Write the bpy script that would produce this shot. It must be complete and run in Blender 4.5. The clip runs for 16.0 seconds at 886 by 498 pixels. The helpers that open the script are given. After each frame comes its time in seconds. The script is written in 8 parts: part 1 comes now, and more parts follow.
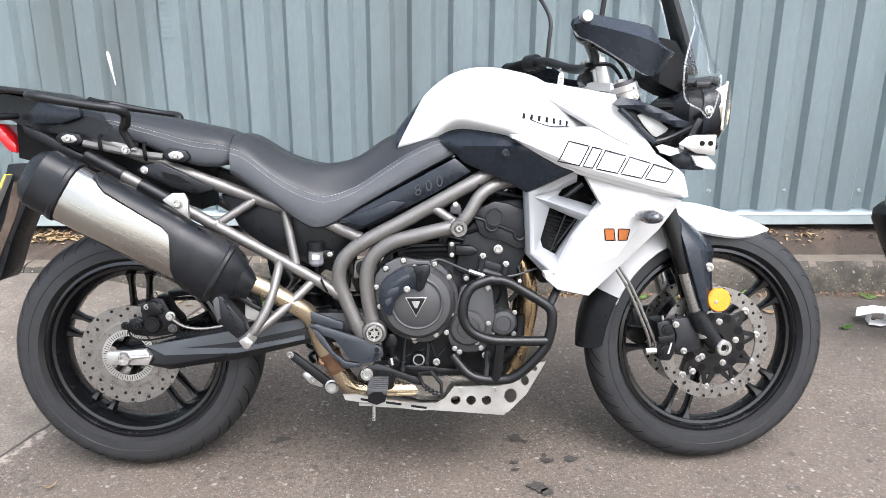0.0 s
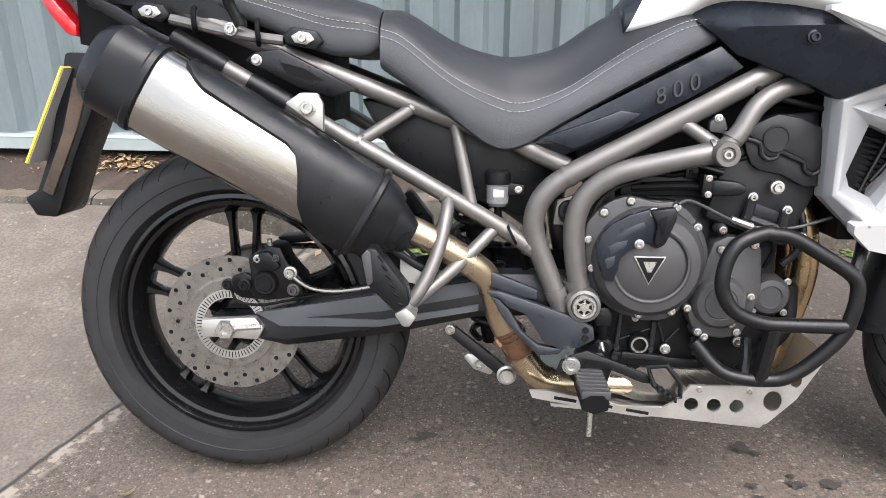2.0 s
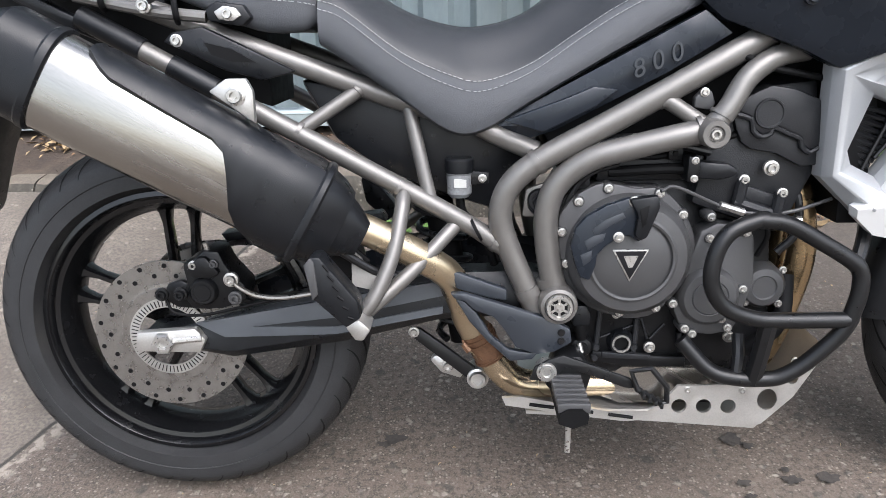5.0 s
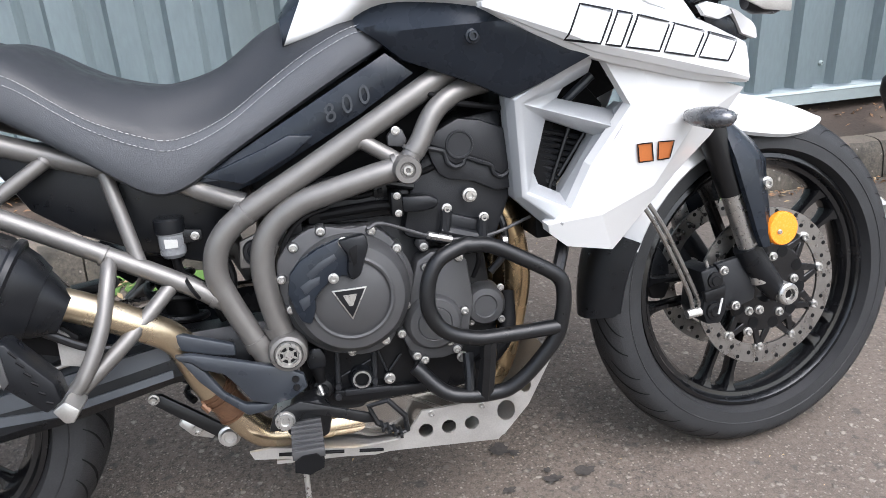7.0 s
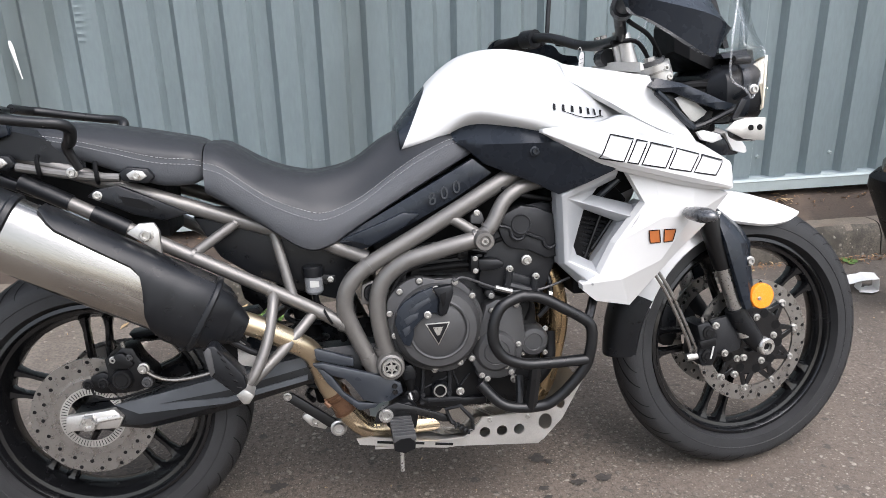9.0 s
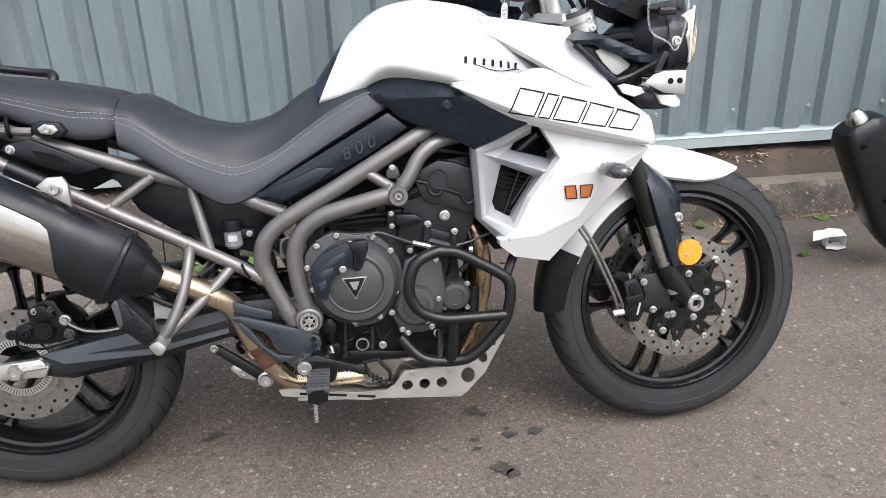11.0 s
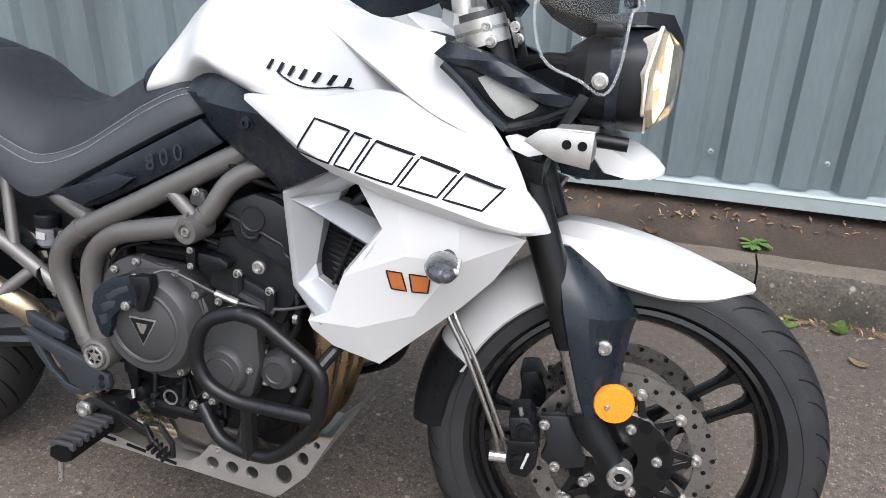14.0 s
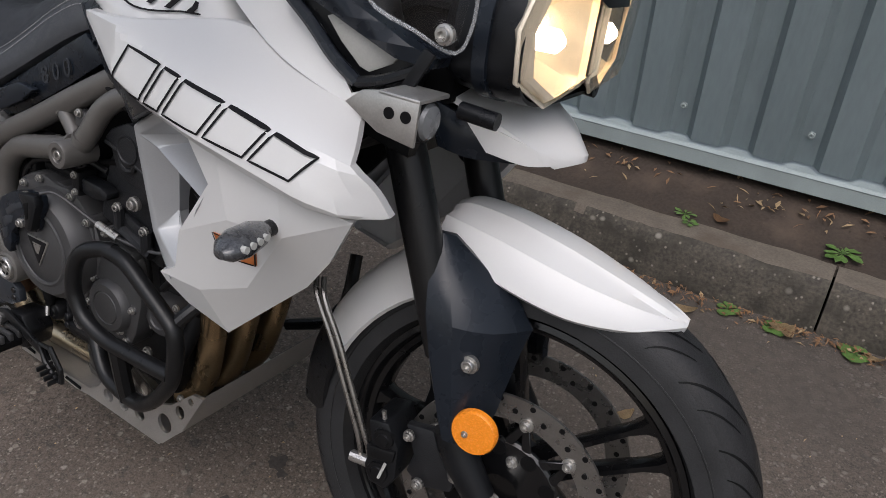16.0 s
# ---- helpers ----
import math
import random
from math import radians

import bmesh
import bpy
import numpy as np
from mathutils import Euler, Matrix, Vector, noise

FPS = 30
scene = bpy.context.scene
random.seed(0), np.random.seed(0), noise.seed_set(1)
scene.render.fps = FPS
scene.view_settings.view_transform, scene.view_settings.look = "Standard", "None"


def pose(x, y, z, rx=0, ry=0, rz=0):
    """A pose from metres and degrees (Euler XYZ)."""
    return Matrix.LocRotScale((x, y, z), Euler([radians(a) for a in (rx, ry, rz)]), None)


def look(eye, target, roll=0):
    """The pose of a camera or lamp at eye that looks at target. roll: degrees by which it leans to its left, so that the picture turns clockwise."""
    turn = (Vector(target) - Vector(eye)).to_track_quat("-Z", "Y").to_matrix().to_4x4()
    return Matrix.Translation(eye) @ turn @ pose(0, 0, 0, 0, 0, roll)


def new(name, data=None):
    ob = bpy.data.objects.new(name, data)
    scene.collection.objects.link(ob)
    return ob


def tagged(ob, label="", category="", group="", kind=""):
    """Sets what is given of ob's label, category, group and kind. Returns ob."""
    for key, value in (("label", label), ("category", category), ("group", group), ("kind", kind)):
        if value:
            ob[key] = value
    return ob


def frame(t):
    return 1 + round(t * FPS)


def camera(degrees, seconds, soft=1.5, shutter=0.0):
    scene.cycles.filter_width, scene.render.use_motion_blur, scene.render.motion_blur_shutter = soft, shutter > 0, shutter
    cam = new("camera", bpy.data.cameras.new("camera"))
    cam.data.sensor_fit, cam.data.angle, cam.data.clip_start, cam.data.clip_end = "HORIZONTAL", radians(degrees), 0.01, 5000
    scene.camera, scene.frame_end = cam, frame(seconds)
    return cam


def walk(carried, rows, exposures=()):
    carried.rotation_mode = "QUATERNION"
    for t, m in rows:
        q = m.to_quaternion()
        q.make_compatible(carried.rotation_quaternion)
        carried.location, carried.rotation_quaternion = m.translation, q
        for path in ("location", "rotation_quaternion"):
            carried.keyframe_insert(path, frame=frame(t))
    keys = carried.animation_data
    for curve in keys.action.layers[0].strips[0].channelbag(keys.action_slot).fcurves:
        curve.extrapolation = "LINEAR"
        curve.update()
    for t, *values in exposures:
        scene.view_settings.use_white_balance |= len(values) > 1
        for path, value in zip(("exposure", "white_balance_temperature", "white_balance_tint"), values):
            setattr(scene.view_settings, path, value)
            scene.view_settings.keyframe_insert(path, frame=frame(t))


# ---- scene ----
cam = camera(60.1, 16.0, 0.8)
PATH = [
    (0, (0.766, -1.945, 1.203), (0.819, -0.039, 0.6), 0.3),
    (0.5, (0.655, -1.785, 1.13), (0.718, 0.073, 0.393), 1.2),
    (1, (0.564, -1.647, 1.079), (0.626, 0.213, 0.347), 0.2),
    (1.5, (0.552, -1.491, 1.043), (0.553, 0.377, 0.326), 0.0),
    (2, (0.463, -1.368, 1.007), (0.37, 0.483, 0.256), 0.2),
    (2.5, (0.354, -1.274, 0.974), (0.253, 0.53, 0.118), 0.4),
    (3, (0.342, -1.239, 0.976), (0.226, 0.558, 0.106), 0.9),
    (3.2, (0.344, -1.231, 0.977), (0.232, 0.563, 0.1), 1.1),
    (5.3, (0.522, -1.207, 1.018), (0.506, 0.603, 0.168), -2.4),
    (5.5, (0.536, -1.206, 1.019), (0.563, 0.607, 0.175), -2.7),
    (6, (0.583, -1.206, 1.022), (0.712, 0.607, 0.186), -3.0),
    (6.5, (0.637, -1.21, 1.029), (0.882, 0.595, 0.203), -3.4),
    (7, (0.687, -1.228, 1.037), (1.046, 0.566, 0.228), -3.3),
    (7.5, (0.729, -1.258, 1.054), (1.113, 0.543, 0.273), -3.2),
    (8, (0.69, -1.369, 1.14), (1.054, 0.449, 0.391), -1.2),
    (8.5, (0.563, -1.536, 1.216), (0.9, 0.296, 0.49), -0.6),
    (8.7, (0.544, -1.61, 1.229), (0.85, 0.241, 0.538), -0.8),
    (10.8, (0.685, -1.688, 1.235), (0.911, 0.146, 0.471), -2.2),
    (11, (0.767, -1.67, 1.229), (0.981, 0.149, 0.425), -1.8),
    (11.5, (0.908, -1.592, 1.202), (1.071, 0.211, 0.35), -1.8),
    (12, (0.994, -1.468, 1.189), (1.133, 0.322, 0.307), -2.0),
    (12.5, (1.13, -1.409, 1.177), (1.131, 0.381, 0.286), -1.4),
    (13, (1.318, -1.358, 1.183), (1.142, 0.42, 0.286), -0.8),
    (13.5, (1.414, -1.196, 1.2), (1.13, 0.569, 0.304), -0.2),
    (14, (1.535, -1.092, 1.207), (1.044, 0.631, 0.318), 1.4),
    (14.2, (1.577, -1.072, 1.214), (0.989, 0.617, 0.32), 2.6),
    (14.5, (1.682, -1.003, 1.221), (0.917, 0.619, 0.334), 1.2),
    (15, (1.727, -0.843, 1.239), (0.888, 0.751, 0.369), 1.8),
    (15.5, (1.783, -0.764, 1.232), (0.911, 0.802, 0.344), 2.9),
    (16, (1.839, -0.744, 1.186), (0.985, 0.725, 0.131), 3.2),
]
walk(cam, [(t, look(eye, target, roll)) for t, eye, target, roll in PATH],
     [(0.0, 1.03, 6150, 12), (2.5, 0.8, 6400, 13), (3.2, 0.8, 6400, 13), (5.5, 0.75, 6050, 12), (6.5, 0.8, 6000, 12), (7.0, 0.75, 6050, 12), (7.5, -0.25, 6200, 13), (8.0, -0.05, 6200, 13), (8.5, 0.5, 6250, 13),
      (11.0, 0.55, 6250, 13), (13.0, 0.35, 6150, 12), (14.5, 0.35, 6150, 12), (15.0, -0.10, 6250, 14), (15.5, -0.42, 6250, 15), (16.0, -0.68, 6350, 14)])

# ---- light ----
world = bpy.data.worlds.new("overcast_sky")
scene.world = world
world.use_nodes = True
wn = world.node_tree.nodes
wl = world.node_tree.links
sky = wn.new("ShaderNodeTexSky")
sky.sky_type = "NISHITA"
sky.sun_disc = False
sky.sun_elevation = radians(58)
sky.sun_rotation = radians(155)
sky.air_density, sky.dust_density, sky.ozone_density = 1.6, 4.0, 0.6
desat = wn.new("ShaderNodeHueSaturation")
desat.inputs["Saturation"].default_value = 0.5
wl.new(sky.outputs[0], desat.inputs["Color"])
wl.new(desat.outputs[0], wn["Background"].inputs[0])
wn["Background"].inputs[1].default_value = 0.24
sun = new("sun", bpy.data.lights.new("sun", "SUN"))
sun.data.energy, sun.data.angle, sun.data.color = 2.3, radians(60), (0.982, 0.972, 1.0)
sun.matrix_world = look((1.4, -1.7, 3.2), (0.6, 0, 0))


# ---- materials ----
def mat(name, colour, rough=0.5, metal=0.0, scale=40.0, vary=0.08, bump=0.1, fine=400.0, coat=0.0, dirt=None, dirt_at=0.6, stretch=(1, 1, 1), spec=0.5, turn=0.0):
    """A surface with tone variation at two scales, fine relief and, where given, blotches of a second colour."""
    m = bpy.data.materials.new(name)
    m.use_nodes = True
    n, l = m.node_tree.nodes, m.node_tree.links
    b = n["Principled BSDF"]
    co = n.new("ShaderNodeTexCoord")
    mp = n.new("ShaderNodeMapping")
    mp.inputs["Scale"].default_value = stretch
    aim = n.new("ShaderNodeMapping")
    aim.inputs["Rotation"].default_value = (0, radians(turn), 0)
    l.new(co.outputs["Object"], aim.inputs[0])
    l.new(aim.outputs[0], mp.inputs[0])
    n1 = n.new("ShaderNodeTexNoise")
    n1.inputs["Scale"].default_value, n1.inputs["Detail"].default_value = scale, 5
    n2 = n.new("ShaderNodeTexNoise")
    n2.inputs["Scale"].default_value, n2.inputs["Detail"].default_value = fine, 3
    l.new(mp.outputs[0], n1.inputs["Vector"])
    l.new(mp.outputs[0], n2.inputs["Vector"])
    add = n.new("ShaderNodeMath")
    add.operation = "ADD"
    l.new(n1.outputs["Fac"], add.inputs[0])
    l.new(n2.outputs["Fac"], add.inputs[1])
    ramp = n.new("ShaderNodeMapRange")
    ramp.inputs[1].default_value, ramp.inputs[2].default_value = 0.6, 1.4
    ramp.inputs[3].default_value, ramp.inputs[4].default_value = 1 - vary, 1 + vary
    l.new(add.outputs[0], ramp.inputs[0])
    mul = n.new("ShaderNodeVectorMath")
    mul.operation = "SCALE"
    mul.inputs[0].default_value = colour
    l.new(ramp.outputs[0], mul.inputs["Scale"])
    out = mul.outputs[0]
    if dirt:
        n3 = n.new("ShaderNodeTexNoise")
        n3.inputs["Scale"].default_value, n3.inputs["Detail"].default_value = scale * 0.35, 6
        l.new(mp.outputs[0], n3.inputs["Vector"])
        r3 = n.new("ShaderNodeMapRange")
        r3.inputs[1].default_value, r3.inputs[2].default_value = dirt_at, dirt_at + 0.18
        l.new(n3.outputs["Fac"], r3.inputs[0])
        mx = n.new("ShaderNodeMix")
        mx.data_type = "RGBA"
        mx.inputs["B"].default_value = (*dirt, 1)
        l.new(r3.outputs[0], mx.inputs["Factor"])
        l.new(out, mx.inputs["A"])
        out = mx.outputs["Result"]
    l.new(out, b.inputs["Base Color"])
    rr = n.new("ShaderNodeMapRange")
    rr.inputs[1].default_value, rr.inputs[2].default_value = 0.3, 0.7
    rr.inputs[3].default_value, rr.inputs[4].default_value = max(rough - min(0.08, vary), 0.02), min(rough + min(0.08, vary), 1)
    l.new(n1.outputs["Fac"], rr.inputs[0])
    l.new(rr.outputs[0], b.inputs["Roughness"])
    b.inputs["Metallic"].default_value = metal
    b.inputs["Specular IOR Level"].default_value = spec
    b.inputs["Coat Weight"].default_value = coat
    b.inputs["Coat Roughness"].default_value = 0.08
    if bump:
        bp = n.new("ShaderNodeBump")
        bp.inputs["Strength"].default_value, bp.inputs["Distance"].default_value = bump, 0.002
        l.new(n2.outputs["Fac"], bp.inputs["Height"])
        l.new(bp.outputs[0], b.inputs["Normal"])
    return m


def clear(name, tint, rough=0.02, alpha=0.12):
    m = bpy.data.materials.new(name)
    m.use_nodes = True
    n, l = m.node_tree.nodes, m.node_tree.links
    b = n["Principled BSDF"]
    b.inputs["Base Color"].default_value = (*tint, 1)
    b.inputs["Roughness"].default_value = rough
    b.inputs["Alpha"].default_value = alpha
    return m


def glazing(name, tint, rough=0.015):
    """Clear sheet: see-through, with a gloss that grows towards grazing angles on either side."""
    m = bpy.data.materials.new(name)
    m.use_nodes = True
    n, l = m.node_tree.nodes, m.node_tree.links
    n.remove(n["Principled BSDF"])
    thru, gloss, mixer, facing = (n.new(k) for k in ("ShaderNodeBsdfTransparent", "ShaderNodeBsdfGlossy", "ShaderNodeMixShader", "ShaderNodeLayerWeight"))
    thru.inputs["Color"].default_value = (*tint, 1)
    gloss.inputs["Roughness"].default_value = rough
    facing.inputs["Blend"].default_value = 0.5
    power, scaled = n.new("ShaderNodeMath"), n.new("ShaderNodeMath")
    power.operation, scaled.operation = "POWER", "MULTIPLY_ADD"
    power.inputs[1].default_value = 4.5
    scaled.inputs[1].default_value, scaled.inputs[2].default_value = 0.8, 0.035
    l.new(facing.outputs["Facing"], power.inputs[0])
    l.new(power.outputs[0], scaled.inputs[0])
    l.new(scaled.outputs[0], mixer.inputs[0])
    l.new(thru.outputs[0], mixer.inputs[1])
    l.new(gloss.outputs[0], mixer.inputs[2])
    l.new(mixer.outputs[0], n["Material Output"].inputs["Surface"])
    return m


WHITE = mat("white_paint", (0.560, 0.560, 0.553), 0.30, scale=12, vary=0.012, bump=0, coat=0.35)
SILVER = mat("silver_paint", (0.365, 0.375, 0.384), 0.38, 0.35, scale=30, vary=0.04, bump=0.03, coat=0.2)
FRAME = mat("frame_paint", (0.132, 0.126, 0.118), 0.36, 0.5, scale=60, vary=0.10, bump=0.15, fine=900)
CASE = mat("engine_casting", (0.0125, 0.0132, 0.0148), 0.38, scale=50, vary=0.12, bump=0.30, fine=700, spec=0.3)
PLASTIC = mat("black_plastic", (0.0062, 0.0068, 0.0080), 0.33, scale=40, vary=0.18, bump=0.14, fine=900, spec=0.26)
SHEEN = mat("satin_panel", (0.0085, 0.0115, 0.0165), 0.28, scale=30, vary=0.1, bump=0.05, fine=900, spec=0.32)
VINYL = mat("seat_vinyl", (0.0165, 0.0175, 0.0195), 0.46, scale=50, vary=0.12, bump=0.16, fine=700, spec=0.34)
GRIPPY = mat("seat_side_vinyl", (0.038, 0.041, 0.046), 0.48, scale=60, vary=0.12, bump=0.45, fine=1300, spec=0.45)
THREAD = mat("pale_thread", (0.30, 0.30, 0.30), 0.8, scale=200, bump=0)
RUBBER = mat("tyre_rubber", (0.0185, 0.0185, 0.0192), 0.52, scale=25, vary=0.25, bump=0.35, fine=350, dirt=(0.030, 0.029, 0.027), dirt_at=0.60, spec=0.25)
GUARD = mat("guard_satin", (0.021, 0.0245, 0.030), 0.34, scale=30, vary=0.1, bump=0.05, fine=900, spec=0.42)
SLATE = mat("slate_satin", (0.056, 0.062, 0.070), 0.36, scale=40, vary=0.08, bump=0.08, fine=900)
RIM = mat("black_rim", (0.0042, 0.0043, 0.0048), 0.22, scale=40, vary=0.2, bump=0.03, spec=0.40, coat=0.15)
STEEL = mat("brushed_steel", (0.35, 0.335, 0.31), 0.24, 1.0, scale=60, vary=0.07, bump=0.035, fine=420, stretch=(0.02, 1, 1), turn=-30.4)
DISC = mat("disc_steel", (0.262, 0.250, 0.236), 0.30, 0.9, scale=60, vary=0.14, bump=0.06, dirt=(0.25, 0.228, 0.205), dirt_at=0.60)
ALU = mat("bare_aluminium", (0.47, 0.46, 0.44), 0.38, 0.85, scale=40, vary=0.12, bump=0.10)
GOLD = mat("heat_tinted_pipe", (0.52, 0.43, 0.30), 0.26, 0.95, scale=10, vary=0.10, bump=0.04, dirt=(0.36, 0.25, 0.15), dirt_at=0.60)
RUST = mat("rusty_steel", (0.155, 0.082, 0.046), 0.5, 0.55, scale=60, vary=0.35, bump=0.3, fine=400, dirt=(0.07, 0.040, 0.026), dirt_at=0.52)
BROWN = mat("burnt_header_pipe", (0.40, 0.29, 0.165), 0.28, 0.95, scale=14, vary=0.25, bump=0.05, dirt=(0.17, 0.115, 0.075), dirt_at=0.58)
ENGINE = mat("black_engine", (0.0052, 0.0054, 0.006), 0.34, 0.0, scale=45, vary=0.25, bump=0.25, fine=500, spec=0.22)
COVER = mat("engine_cover", (0.052, 0.052, 0.053), 0.44, 0.3, scale=40, vary=0.08, bump=0.2, fine=900)
DARK = mat("deep_black", (0.0025, 0.0025, 0.0028), 0.6, scale=40, vary=0.3, bump=0.1, spec=0.15)
BAR = mat("crash_bar_black", (0.0065, 0.0067, 0.0072), 0.34, scale=50, vary=0.12, bump=0.10, spec=0.32)
BOLT = mat("zinc_bolt", (0.46, 0.45, 0.43), 0.32, 0.9, scale=200, vary=0.12, bump=0)
ORANGE = mat("orange_reflector", (0.78, 0.235, 0.012), 0.25, scale=300, vary=0.15, bump=0.4, fine=500, coat=0.5)
RED = mat("red_lens", (0.55, 0.01, 0.015), 0.2, scale=60, vary=0.1, bump=0.05, coat=0.5)
DECAL = mat("black_decal", (0.008, 0.008, 0.009), 0.5, scale=50, bump=0, spec=0.12)
DECAL_O = mat("copper_decal", (0.42, 0.13, 0.035), 0.38, scale=60, bump=0)
GLASS = glazing("clear_screen", (0.95, 0.96, 0.965))
EDGE = clear("screen_edge", (0.62, 0.64, 0.65), 0.08, 0.24)
SIDEWALL = mat("tyre_sidewall", (0.0235, 0.024, 0.025), 0.48, scale=30, vary=0.25, bump=0.2, fine=400, spec=0.23)
LENS = glazing("lamp_lens", (0.97, 0.965, 0.95))
CLOUDY = mat("cloudy_plastic", (0.15, 0.155, 0.16), 0.3, scale=30, vary=0.08, bump=0.02, coat=0.3)
MILK = mat("milky_plastic", (0.36, 0.36, 0.34), 0.35, scale=30, vary=0.08, bump=0.02)
CHROME = mat("lamp_reflector", (0.92, 0.82, 0.66), 0.36, 0.75, scale=60, vary=0.10, bump=0.2, fine=250)
YELLOW = mat("yellow_plate", (0.75, 0.55, 0.04), 0.4, scale=30, bump=0)
FENCE = mat("green_grey_sheet", (0.248, 0.298, 0.306), 0.44, scale=5, vary=0.10, bump=0.06, fine=90, dirt=(0.185, 0.215, 0.215), dirt_at=0.55, stretch=(1, 1, 0.25))
RAIL = mat("fence_rail_paint", (0.262, 0.305, 0.302), 0.5, scale=12, vary=0.14, bump=0.06, dirt=(0.165, 0.172, 0.155), dirt_at=0.55)
SOIL = mat("bare_soil", (0.040, 0.029, 0.021), 0.95, scale=14, vary=0.4, bump=1.0, fine=120, dirt=(0.092, 0.066, 0.048), dirt_at=0.56)
STONE = mat("kerb_concrete", (0.064, 0.056, 0.044), 0.9, scale=30, vary=0.60, bump=1.0, fine=120, dirt=(0.030, 0.027, 0.020), dirt_at=0.48)


def lichen(m):
    """Pale round lichen spots of uneven size over a stone."""
    n, l = m.node_tree.nodes, m.node_tree.links
    b = n["Principled BSDF"]
    src = b.inputs["Base Color"].links[0].from_socket
    co = n["Texture Coordinate"]
    out = src
    for scale, share, tone in ((38, 0.05, (0.23, 0.215, 0.18)), (95, 0.14, (0.20, 0.18, 0.15))):
        vor = n.new("ShaderNodeTexVoronoi")
        vor.inputs["Scale"].default_value = scale
        l.new(co.outputs["Object"], vor.inputs["Vector"])
        sep = n.new("ShaderNodeSeparateColor")
        l.new(vor.outputs["Color"], sep.inputs[0])
        pick = n.new("ShaderNodeMath")
        pick.operation = "MULTIPLY"
        keep = n.new("ShaderNodeMapRange")
        keep.inputs[1].default_value, keep.inputs[2].default_value = 1 - share, 1 - share * 0.5
        l.new(sep.outputs[0], keep.inputs[0])
        spot = n.new("ShaderNodeMapRange")
        spot.inputs[1].default_value, spot.inputs[2].default_value = 0.42, 0.2
        l.new(vor.outputs["Distance"], spot.inputs[0])
        l.new(keep.outputs[0], pick.inputs[0])
        l.new(spot.outputs[0], pick.inputs[1])
        mx = n.new("ShaderNodeMix")
        mx.data_type = "RGBA"
        mx.inputs["B"].default_value = (*tone, 1)
        l.new(pick.outputs[0], mx.inputs["Factor"])
        l.new(out, mx.inputs["A"])
        out = mx.outputs["Result"]
    l.new(out, b.inputs["Base Color"])


lichen(STONE)
# Tan kerb top, paler than STONE to stand in for light from above.
STONE_LIT = mat("kerb_top_lit", (0.118, 0.099, 0.077), 0.95, scale=20, vary=0.30, bump=0.9, fine=170, dirt=(0.085, 0.066, 0.048), dirt_at=0.54)
DRYLEAF = mat("dry_leaf", (0.19, 0.105, 0.05), 0.85, scale=25, vary=0.6, bump=0.3)
PALELEAF = mat("pale_leaf", (0.30, 0.215, 0.115), 0.8, scale=30, vary=0.4, bump=0.3)
GREEN = mat("green_leaf", (0.075, 0.145, 0.03), 0.6, scale=60, vary=0.35, bump=0.3)
PAPER = mat("white_paper", (0.72, 0.71, 0.69), 0.8, scale=20, vary=0.05, bump=0.2)


